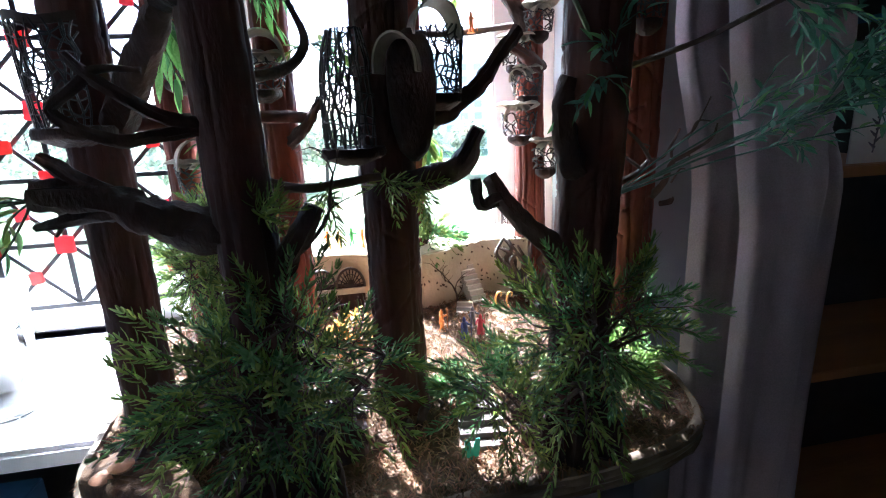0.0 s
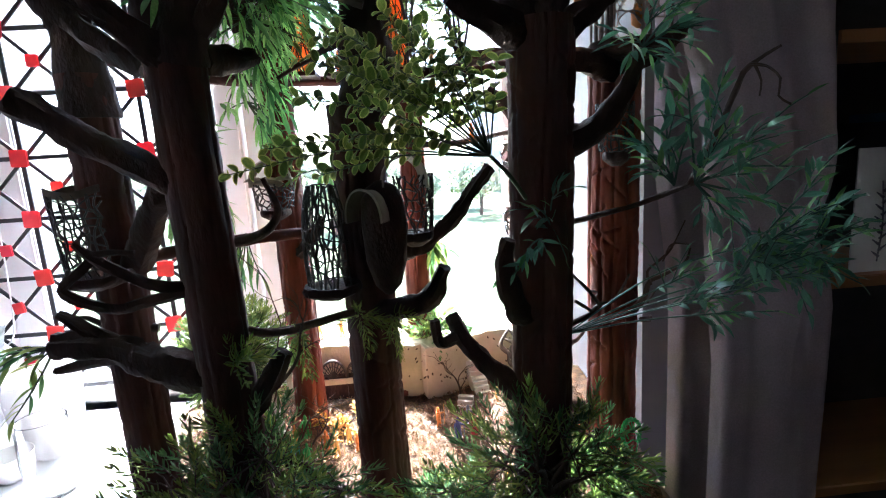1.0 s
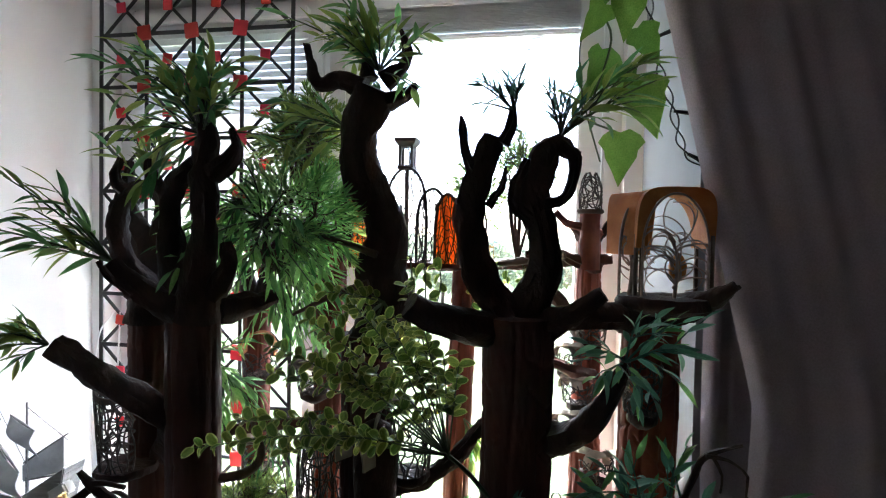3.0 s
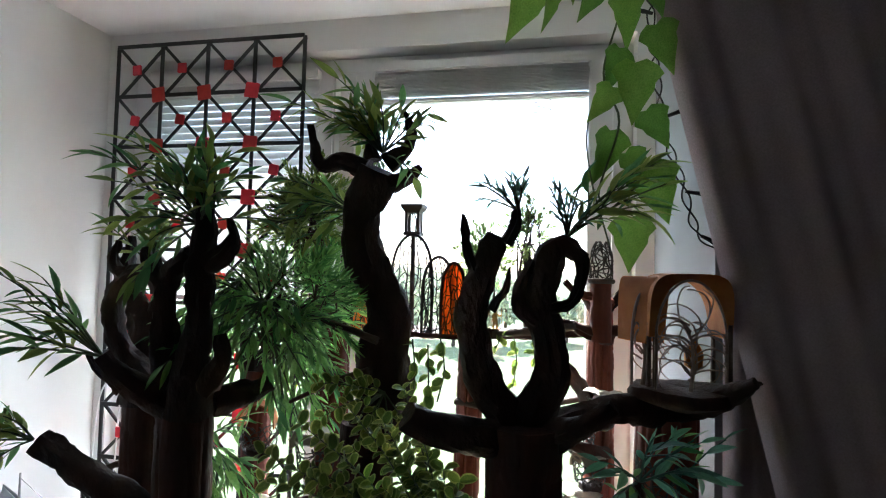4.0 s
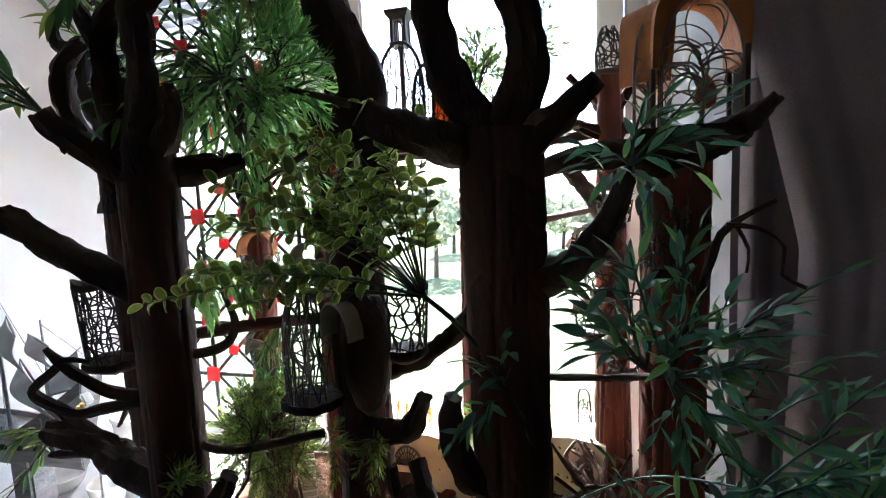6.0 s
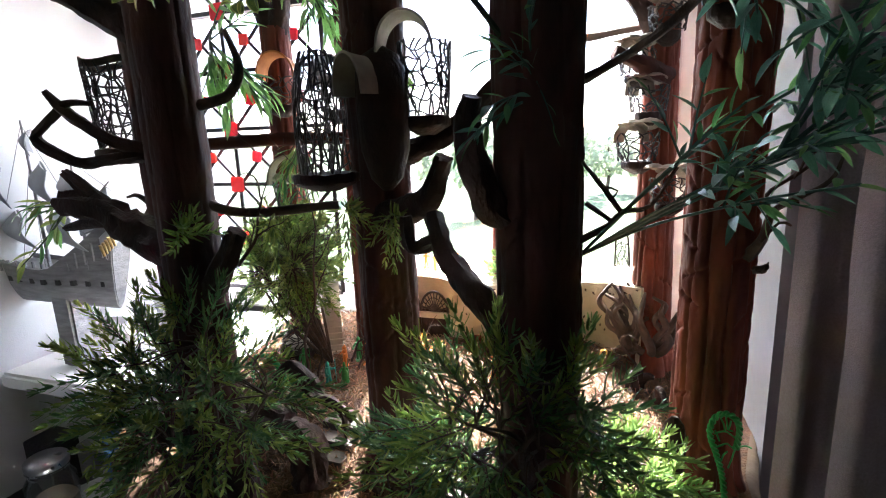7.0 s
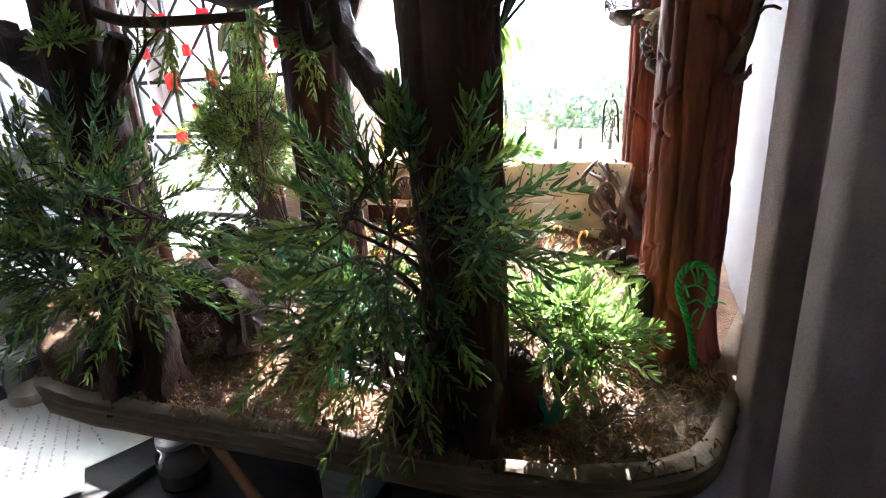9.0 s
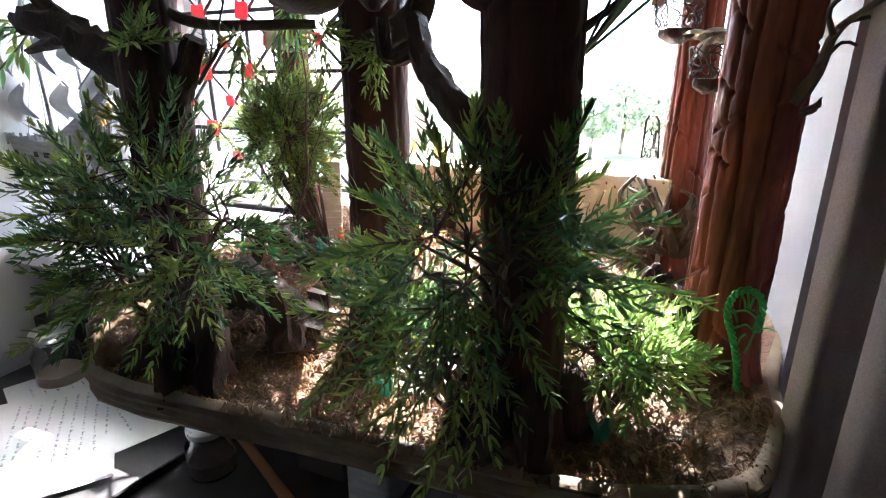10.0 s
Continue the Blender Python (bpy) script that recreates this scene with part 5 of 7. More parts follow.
def bare_twig(origin, d, length, seed, label):
    """A crooked leafless twig that forks several times."""
    rnd = random.Random(seed)
    g = Geo()

    def grow(p, d, L, r, depth):
        pts = [p]
        for j in range(4):
            d = (d + Vector((rnd.uniform(-0.5, 0.5), rnd.uniform(-0.3, 0.3), rnd.uniform(-0.35, 0.4)))).normalized()
            p = p + d * L / 4
            pts.append(p)
        g.tube(pts, [r, r * 0.9, r * 0.75, r * 0.6, r * 0.4], 6, 0.006, r * 0.25)
        if depth:
            for q in pts[1:]:
                grow(q, (d + Vector((rnd.uniform(-1.2, 1.2), rnd.uniform(-0.5, 0.5), rnd.uniform(-0.6, 1)))).normalized(), L * rnd.uniform(0.35, 0.6), r * 0.5, depth - 1)

    grow(Vector(origin), Vector(d).normalized(), length, 0.0026, 2)
    return single("bare_twig", g, TWIG, label, "twig", group="bare twigs")


for k, (o_, d_, L_) in enumerate((((0.030, 1.400, 0.930), (0.7, 0, 0.6), 0.09), ((0.005, 1.420, 0.935), (0.1, 0, 1), 0.1), ((0.090, 1.450, 0.935), (0.5, 0, 0.9), 0.07), ((0.535, 1.580, 0.902), (0.2, -0.1, 1), 0.1), ((0.35, 1.54, 0.935), (-0.4, 0, 1), 0.08), ((-0.020, 1.330, 0.930), (0.3, 0, 1), 0.08))):
    bare_twig((o_[0], o_[1], ground_z(o_[0], o_[1]) - 0.002 if k > 2 else o_[2]), d_, L_, 700 + k, "dark leafless forked twig")
bare_twig((0.077, 1.060, 1.223), (0.8, 0.15, 0.5), 0.085, 411, "thin dark leafless twig on a cut limb")
bare_twig((-0.030, 1.33, ground_z(-0.030, 1.33) - 0.002), (0.1, 0.0, 1.0), 0.3, 412, "tall thin dark leafless twig on the slope")


# ---- tree houses ----
HOOD = material("hood_pale", (0.3, 0.26, 0.21), (0.45, 0.4, 0.33), 50, 0.8, 0.3, 200, translucent=0.15)
HOOD_ORANGE = material("hood_orange", (0.4, 0.13, 0.03), (0.52, 0.21, 0.06), 40, 0.75, 0.3, 180, translucent=0.15)
PAPER_ORANGE = material("orange_paper", (0.72, 0.2, 0.03), (0.82, 0.28, 0.05), 40, 0.8, 0.1, 200, translucent=0.75)
CREAM = material("cream_plaster", (0.52, 0.45, 0.33), (0.68, 0.61, 0.47), 20, 0.85, 0.4, 120, coarse=7)
STONE = material("pale_step", (0.5, 0.47, 0.42), (0.68, 0.65, 0.6), 40, 0.8, 0.3, 150)
TWIG_PALE = material("pale_twig", (0.2, 0.14, 0.12), (0.36, 0.27, 0.22), 90, 0.65, 0.3, 250)
GREYWOOD = material("grey_wood", (0.05, 0.035, 0.028), (0.13, 0.095, 0.075), 50, 0.7, 0.4, 160, (0.3, 1, 1))


def net(g, at, us, vs, strands, rings, seed, r=0.0014, wob=0.45):
    """An irregular wire net over the surface at(u, v), u and v from 0 to 1."""
    rnd = random.Random(seed)
    for s in range(strands):
        u = us[0] + (us[1] - us[0]) * (s + 0.5) / strands
        pts = []
        for k in range(8):
            v = vs[0] + (vs[1] - vs[0]) * k / 7
            uu = u + (rnd.uniform(-1, 1) * wob + 0.25 * math.sin(s * 2.3 + k)) * (us[1] - us[0]) / strands * 1.4
            pts.append(at(min(us[1], max(us[0], uu)), v))
        g.tube(pts, [r] * 8, 5, 0.008)
    for s in range(rings):
        v = vs[0] + (vs[1] - vs[0]) * (s + 0.5) / rings
        pts = []
        n_ = 12
        for k in range(n_ + 1):
            u = us[0] + (us[1] - us[0]) * k / n_
            vv = v + rnd.uniform(-1, 1) * wob * (vs[1] - vs[0]) / rings * 1.5
            pts.append(at(u, min(vs[1], max(vs[0], vv))))
        g.tube(pts, [r * 0.85] * (n_ + 1), 5, 0.008)


def disc(c, r, squash, thick, seed, top=-0.001):
    """A rough-edged wooden disc, its underside tapering to the trunk."""
    g = Geo()
    n_ = 40
    levels_ = ((0.35, -thick * 1.5), (0.8, -thick), (0.97, -thick * 0.75), (1.0, -thick * 0.35), (0.95, 0.0), (0.5, 0.001))
    vs = []
    for s_, z in levels_:
        for k in range(n_):
            a = 2 * math.pi * k / n_
            q = 1 + 0.16 * noise.noise(Vector((math.cos(a) * 1.4 + seed, math.sin(a) * 1.4, 0))) + 0.06 * noise.noise(Vector((math.cos(a) * 6 + seed, math.sin(a) * 6, z * 200)))
            vs.append((c[0] + r * s_ * q * math.cos(a), c[1] + r * s_ * q * squash * math.sin(a), c[2] + top + z + 0.002 * noise.noise(Vector((math.cos(a) * 3, math.sin(a) * 3, seed)))))
    fs = [(i * n_ + k, i * n_ + (k + 1) % n_, (i + 1) * n_ + (k + 1) % n_, (i + 1) * n_ + k) for i in range(len(levels_) - 1) for k in range(n_)]
    fs += [tuple(range(n_ - 1, -1, -1)), tuple((len(levels_) - 1) * n_ + k for k in range(n_))]
    return g.add(vs, fs)


def cage_house(name, label, c, r, h, arc, strands, rings, seed, plat_r=None, rim=True, squash=1.0, dome=0.0):
    ob = thing(name, label, "tree house", c, "wire cage houses")
    cx_, cy_, cz = c

    def at(u, v):
        a = radians(arc[0] + (arc[1] - arc[0]) * u)
        rr = r * (0.84 + 0.16 * v) * (1 - dome * v ** 3) * (1 + 0.06 * math.sin(a * 3))
        return Vector((cx_ + rr * math.cos(a), cy_ + rr * squash * math.sin(a), cz + h * v))

    g = Geo()
    net(g, at, (0, 1), (0, 1), strands, rings, seed)
    tagged(part("wire_cage", g, WIRE, ob), "black wire net", kind="stuff")
    if plat_r:
        part("platform", disc(c, plat_r * 0.8, squash, 0.015, seed), BARK_DARK, ob, "rough dark wooden disc")
    if rim:
        g = Geo()
        pts = [at(k / 14, 1.0) + Vector((0, 0, 0.004 * math.sin(k))) for k in range(15)]
        g.shell([[p + Vector((0, 0, -0.003)) for p in pts], [p + Vector((0, 0, 0.007)) for p in pts]], 0.002)
        part("collar", g, GREYWOOD, ob, "grey uneven collar")
    return ob


def hood(parent, c, w, h, depth, turn, mat, t=0.003, legs=0.0):
    """An arched awning: a half barrel open to the front."""
    rows = []
    m = Matrix.Translation(c) @ Matrix.Rotation(radians(turn), 4, "Z")
    for i in range(5):
        y = -depth * i / 4
        row = []
        for k in range(19):
            a = math.pi * k / 18
            flare = 1 + 0.1 * (i / 4) ** 2
            row.append(m @ Vector((-w / 2 * flare * math.cos(a), y - 0.35 * depth * (i / 4) * math.sin(a) * 0.3, h * flare * math.sin(a) ** 0.8)))
        if legs:
            row = [m @ Vector((-w / 2, y, -legs))] + row + [m @ Vector((w / 2, y, -legs))]
        rows.append(row)
    return part("hood", Geo().shell(rows, t), mat, parent)


def petals(parent, c, r, n_, turn, mat):
    """Pointed folded awnings that fan out from a balcony."""
    for k in range(n_):
        a = radians(turn + 55 * (k - (n_ - 1) / 2))
        d = Vector((math.cos(a), math.sin(a), 0))
        sd = Vector((-d.y, d.x, 0))
        rows = []
        for i in range(7):
            t = i / 6
            w = r * 0.62 * (math.sin(math.pi * (0.12 + 0.88 * t)) if t < 1 else 0.02)
            p = Vector(c) + d * r * 1.25 * t + Vector((0, 0, r * (0.55 * math.sin(t * 2.2) - 0.2 * t)))
            rows.append([p - sd * w + Vector((0, 0, -0.35 * w)), p - sd * w * 0.5 + Vector((0, 0, -0.08 * w)), p, p + sd * w * 0.5 + Vector((0, 0, -0.08 * w)), p + sd * w + Vector((0, 0, -0.35 * w))])
        part("awning", Geo().shell(rows, 0.0015), mat, parent, "pale pointed awning")


# house on the left cage tree
cage_house("cage_house", "black wire cage house with a pale collar on a wooden disc", (-0.194, 1.177, 1.362), 0.045, 0.115, (100, 330), 20, 9, 71, 0.056)
# houses round the middle tree
cage_house("cage_house", "tall black wire cage house beside a trunk", (0.138, 1.172, 1.321), 0.042, 0.145, (60, 330), 26, 9, 72, 0.052, False, dome=0.45)
hb = cage_house("cage_house", "black wire cage house with a pale arched hood", (0.266, 1.201, 1.386), 0.032, 0.085, (200, 430), 15, 7, 73, 0.036, False)
hood(hb, (0.249, 1.197, 1.452), 0.06, 0.045, 0.034, 12, HOOD)
door_niche = thing("door_niche", "dark arched doorway with a pale hood on a trunk", "tree house", (0.210, 1.168, 1.347))
g = Geo()
g.lathe([(0.006, -0.1), (0.02, -0.085), (0.03, -0.05), (0.033, 0.0), (0.031, 0.04), (0.022, 0.06), (0.006, 0.07)], (0.220, 1.177, 1.397), 20)
part("niche", g, BARK_DARK, door_niche)
hood(door_niche, (0.207, 1.162, 1.411), 0.052, 0.043, 0.028, -28, HOOD)

# orange-hooded house on the right tree
orange_house = thing("arched_house", "orange-hooded arched house with branch tracery on a platform", "tree house", (0.636, 1.274, 1.640))
part("platform", disc((0.628, 1.260, 1.653), 0.07, 0.9, 0.02, 5.5, 0.0), BARK_DARK, orange_house, "dark wooden platform")


def arch_board(cx_, y, z0, w, h, wi, hi, depth, turn, low):
    """A thick curved roof board with a pointed arch cut through it."""
    m = Matrix.Translation((cx_, y, 0)) @ Matrix.Rotation(radians(turn), 4, "Z")
    n_ = 24
    outer, inner = [], []
    for k in range(n_ + 1):
        a = math.pi * k / n_
        ca, sa = math.cos(a), math.sin(a)
        outer.append((-w / 2 * (abs(ca) ** 0.45) * (1 if ca > 0 else -1), z0 + h * sa ** 0.45))
        inner.append((-wi / 2 * ca, z0 + hi * sa ** 0.9))
    outer = [(-w / 2, z0 - low)] + outer + [(w / 2, z0 - low)]
    inner = [(-wi / 2, z0 - low)] + inner + [(wi / 2, z0 - low)]
    k_ = len(outer)
    vs = [m @ Vector((x, -depth / 2 - 0.01 * (z - z0) / h, z)) for x, z in outer] + [m @ Vector((x, -depth / 2, z)) for x, z in inner] \
        + [m @ Vector((x, depth / 2, z)) for x, z in outer] + [m @ Vector((x, depth / 2, z)) for x, z in inner]
    fs = []
    for k in range(k_ - 1):
        fs += [(k, k + 1, k_ + k + 1, k_ + k), (2 * k_ + k + 1, 2 * k_ + k, 3 * k_ + k, 3 * k_ + k + 1),
               (k + 1, k, 2 * k_ + k, 2 * k_ + k + 1), (k_ + k, k_ + k + 1, 3 * k_ + k + 1, 3 * k_ + k)]
    fs += [(0, k_, 3 * k_, 2 * k_), (k_ - 1, 3 * k_ - 1, 4 * k_ - 1, 2 * k_ - 1)]
    part("roof", Geo().add(vs, fs), HOOD_ORANGE, orange_house, "orange-brown arched roof board")


arch_board(0.632, 1.265, 1.735, 0.108, 0.074, 0.088, 0.066, 0.06, 6, 0.012)
arch_board(0.578, 1.275, 1.732, 0.032, 0.072, 0.02, 0.06, 0.06, 32, 0.02)
g = Geo()
rnd = random.Random(81)


def tracery(g, cx_, y, z0, w, h, seed, n_=10, r=0.0014):
    """Curling branches that fill an arch."""
    rnd = random.Random(seed)
    arch = [(cx_ - w / 2 * math.cos(math.pi * k / 12), y, z0 + h * 0.45 + h * 0.55 * math.sin(math.pi * k / 12)) for k in range(13)]
    g.tube([(cx_ - w / 2, y, z0)] + arch + [(cx_ + w / 2, y, z0)], [r * 1.6] * 15, 6, 0.008)
    g.tube([(cx_, y, z0), (cx_ + 0.003, y, z0 + h * 0.3), (cx_ - 0.002, y, z0 + h * 0.55)], [r * 2.8, r * 2.2, r], 7, 0.01)
    for s in range(n_):
        side = 1 if s % 2 else -1
        b = Vector((cx_ + rnd.uniform(-0.05, 0.05) * w, y, z0 + h * rnd.uniform(0.1, 0.6)))
        ang = math.pi / 2 - side * rnd.uniform(0.3, 1.2)
        p, pts = b, [b]
        turn = rnd.choice((-1, 1)) * rnd.uniform(0.25, 0.55)
        for j in range(7):
            p = p + Vector((math.cos(ang), 0, math.sin(ang))) * h * rnd.uniform(0.06, 0.1)
            ang += turn + rnd.uniform(-0.2, 0.2)
            lim = w / 2 * 0.96
            p.x = max(cx_ - lim, min(cx_ + lim, p.x))
            p.z = max(z0 + 0.004, min(z0 + h * (0.45 + 0.5 * math.sqrt(max(0, 1 - ((p.x - cx_) / (w / 2)) ** 2))), p.z))
            pts.append(p.copy())
        g.tube(pts, [r * 1.2, r * 1.1, r, r, r * 0.9, r * 0.8, r * 0.7, r * 0.6], 5, 0.006)


tracery(g, 0.634, 1.23, 1.652, 0.088, 0.148, 82, 30, 0.0011)
tagged(part("tracery", g, TWIG_PALE, orange_house), "pale curling branch tracery in the arch", kind="stuff")
g = Geo()
tracery(g, 0.578, 1.255, 1.652, 0.03, 0.13, 83, 8)
tagged(part("tracery", g, TWIG_PALE, orange_house), "pale curling branch tracery", kind="stuff")
for x, y in ((0.583, 1.24), (0.592, 1.245), (0.685, 1.24), (0.59, 1.305), (0.682, 1.305)):
    part("post", Geo().tube([(x, y, 1.652), (x, y, 1.742)], [0.0036, 0.003], 8, 0.02), GREYWOOD, orange_house)
part("lantern", Geo().lathe([(0.004, 0), (0.012, 0.006), (0.013, 0.022), (0.008, 0.034), (0.003, 0.04)], (0.647, 1.269, 1.676), 12), HOOD_ORANGE, orange_house, "small orange lantern")

cage_house("wire_nest", "loose black wire nest on a reddish trunk", (0.599, 1.244, 1.485), 0.03, 0.075, (120, 330), 14, 8, 88, 0.028, False)
# balconies round the tree by the window
for k, (x, y, z, a0, s) in enumerate(((0.52, 1.605, 1.3, 140, 1.1), (0.575, 1.59, 1.225, 190, 1.05), (0.535, 1.6, 1.385, 160, 0.95), (0.515, 1.61, 1.45, 130, 0.95), (0.56, 1.595, 1.515, 170, 0.9))):
    b = cage_house("balcony", "openwork brown balcony with a pale shell roof", (x, y, z), 0.036 * s, 0.045 * s, (a0, a0 + 210), 11, 4, 90 + k, 0.03 * s, False)
    petals(b, (x + 0.004, y + 0.005, z + 0.05 * s), 0.042 * s, 3, (235, 262, 215, 240, 250)[k], HOOD)
    hood(b, (x - 0.004, y + 0.005, z + 0.03 * s), 0.042 * s, 0.026 * s, 0.03 * s, (-25, 20, -50, -20, 10)[k], HOOD)

# plank bridges before the window
bridge = thing("plank_bridge", "brown wooden branch bridge across the window", "bridge", (0.2, 1.62, 1.657))
g = Geo()
g.tube([(-0.24, 1.6, 1.698), (-0.08, 1.61, 1.675), (0.16, 1.62, 1.667), (0.4, 1.62, 1.675), (0.6, 1.61, 1.692)], [0.013, 0.014, 0.015, 0.014, 0.013], 12, 0.012, 0.002, 0.002, flat=0.8)
part("beam", g, BARK, bridge)
bridge2 = thing("plank_bridge", "pale brown wooden branch bridge, lower down", "bridge", (0.4, 1.62, 1.516))
part("beam", Geo().tube([(0.25, 1.62, 1.521), (0.38, 1.615, 1.516), (0.555, 1.680, 1.543)], [0.009, 0.009, 0.008], 10, 0.012, 0.0015, 0.0015, flat=0.8), GREYWOOD, bridge2)
bridge3 = thing("plank_bridge", "dark wooden beam between two trunks", "bridge", (-0.050, 1.375, 1.372))
part("beam", Geo().tube([(-0.209, 1.277, 1.359), (-0.060, 1.374, 1.364), (0.08, 1.46, 1.360)], [0.011, 0.012, 0.011], 10, 0.012, 0.0015, 0.0015), BARK, bridge3)

bridge4 = thing("plank_bridge", "pale brown branch bridge reaching a stump", "bridge", (0.42, 1.6, 1.688))
part("beam", Geo().tube([(0.33, 1.615, 1.671), (0.42, 1.6, 1.684), (0.5, 1.57, 1.699)], [0.009, 0.01, 0.009], 10, 0.012, 0.0015, 0.0015, flat=0.8), GREYWOOD, bridge4)

# arched houses with orange paper on the bridge
for k, (x, y, z, w, h, paper) in enumerate(((0.059, 1.535, 1.675, 0.062, 0.16, True), (0.161, 1.56, 1.675, 0.09, 0.205, False), (0.222, 1.545, 1.675, 0.066, 0.158, False), (0.257, 1.53, 1.675, 0.05, 0.146, True), (0.045, 1.58, 1.675, 0.06, 0.1, False))):
    a = thing("arch_panel", "arched wire lattice panel with orange paper" if paper else "arched black wire lattice panel", "arch", (x, y, z), "arched panels")
    g = Geo()

    def at(u, v, x=x, y=y, z=z, w=w, h=h):
        top = h * (0.55 + 0.45 * math.sqrt(max(0, 1 - (2 * u - 1) ** 2)))
        return Vector((x + w * (u - 0.5), y + 0.004 * math.sin(u * 3), z + top * v))

    net(g, at, (0, 1), (0, 1), 8, 9, 110 + k, 0.0013, 0.35)
    edge_pts = [at(0, 0)] + [at(j / 12, 1) for j in range(13)] + [at(1, 0)]
    g.tube(edge_pts, [0.0034] * len(edge_pts), 6, 0.008)
    part("lattice", g, WIRE, a)
    if paper:
        part("paper", Geo().shell([[at(j / 12, i / 4) + Vector((0, 0.006, 0)) for j in range(13)] for i in range(5)], 0.0008), PAPER_ORANGE, a, "glowing orange paper against the daylight")
    g = Geo()
    g.box((x - w / 2 - 0.004, y - 0.006, z - 0.008), (x + w / 2 + 0.004, y + 0.075, z))
    part("footing", g, BARK, a, smooth=False)

lantern = thing("roof_lantern", "small dark square lantern with a flared roof", "lantern", (0.152, 1.6, 1.88))
turned = Matrix.Translation((0.152, 1.6, 1.88)) @ Matrix.Rotation(radians(45), 4, "Z")
part("base", Geo().lathe([(0.002, 0.0), (0.026, 0.0), (0.027, 0.006), (0.02, 0.009), (0.002, 0.009)], (0, 0, 0), 4, turned), GREYWOOD, lantern, smooth=False)
part("roof", Geo().lathe([(0.002, 0.05), (0.022, 0.05), (0.033, 0.06), (0.035, 0.068), (0.027, 0.064), (0.002, 0.066)], (0, 0, 0), 4, turned), GREYWOOD, lantern, smooth=False)
for sx in (-1, 1):
    for sy in (-1, 1):
        x, y = 0.152 + sx * 0.0135, 1.6 + sy * 0.0135
        part("corner_post", Geo().box((x - 0.003, y - 0.003, 1.887), (x + 0.003, y + 0.003, 1.933)), GREYWOOD, lantern, smooth=False)
    part("side_panel", Geo().box((0.152 + sx * 0.0135 - 0.0015, 1.588, 1.888), (0.152 + sx * 0.0135 + 0.0015, 1.612, 1.931)), GREYWOOD, lantern, smooth=False)
part("window_bar", Geo().tube([(0.152, 1.588, 1.888), (0.152, 1.588, 1.931)], [0.0014, 0.0014], 6, 0.02).tube([(0.1445, 1.588, 1.888), (0.1445, 1.588, 1.918), (0.152, 1.588, 1.928), (0.1595, 1.588, 1.918), (0.1595, 1.588, 1.888)], [0.0016] * 5, 6, 0.004), WIRE, lantern)
part("post", Geo().tube([(0.152, 1.6, 1.663), (0.152, 1.6, 1.883)], [0.006, 0.005], 8, 0.03), GREYWOOD, lantern)

# wire basket on a stump
stump = thing("stump", "reddish cut stump on a limb", "stump", (0.55, 1.6, 1.688))
part("wood", Geo().tube([(0.552, 1.6, 1.668), (0.552, 1.6, 1.793)], [0.022, 0.021], 18, 0.01, 0.002, 0.003), BARK_RED, stump)
part("disc", Geo().lathe([(0.025, 0), (0.028, 0.004), (0.027, 0.009), (0.02, 0.01)], (0.552, 1.6, 1.786), 20), GREYWOOD, stump)
cage_house("wire_basket", "domed black wire basket standing on a stump", (0.552, 1.6, 1.797), 0.027, 0.075, (0, 360), 14, 6, 121, None, False, dome=0.6)

# small house on the rear left tree
hh = cage_house("balcony", "brown openwork balcony with pale shell roofs", (-0.135, 1.49, 1.228), 0.042, 0.055, (170, 380), 12, 5, 131, 0.036, False)
hood(hh, (-0.14, 1.5, 1.278), 0.075, 0.05, 0.05, 25, HOOD)
petals(hh, (-0.14, 1.5, 1.278), 0.045, 3, 262, HOOD)
hh = cage_house("balcony", "brown openwork balcony with an orange roof edge", (-0.14, 1.49, 1.430), 0.04, 0.05, (170, 380), 12, 5, 132, 0.034, False)
hood(hh, (-0.14, 1.5, 1.475), 0.065, 0.045, 0.045, 15, HOOD_ORANGE)
hh = cage_house("balcony", "brown openwork balcony round a rear trunk", (0.0, 1.46, 1.410), 0.04, 0.05, (170, 380), 12, 5, 133, 0.036, False)
hood(hh, (0.0, 1.47, 1.455), 0.07, 0.045, 0.045, 5, HOOD)
petals(hh, (0.0, 1.47, 1.455), 0.045, 3, 262, HOOD)

# ---- terrace, wall and stairs ----
terrace = thing("terrace_wall", "cream plaster terrace wall with arched openings and vines", "wall", (0.15, 1.64, 0.9))


def wall_curve(s):
    """Plan of the wall from left to right, s from 0 to 1."""
    x = -0.06 + 0.6 * s
    return x, 1.615 + 0.05 * math.sin(s * 9.0) * (0.3 + 0.7 * (s > 0.55)) - 0.03 * s


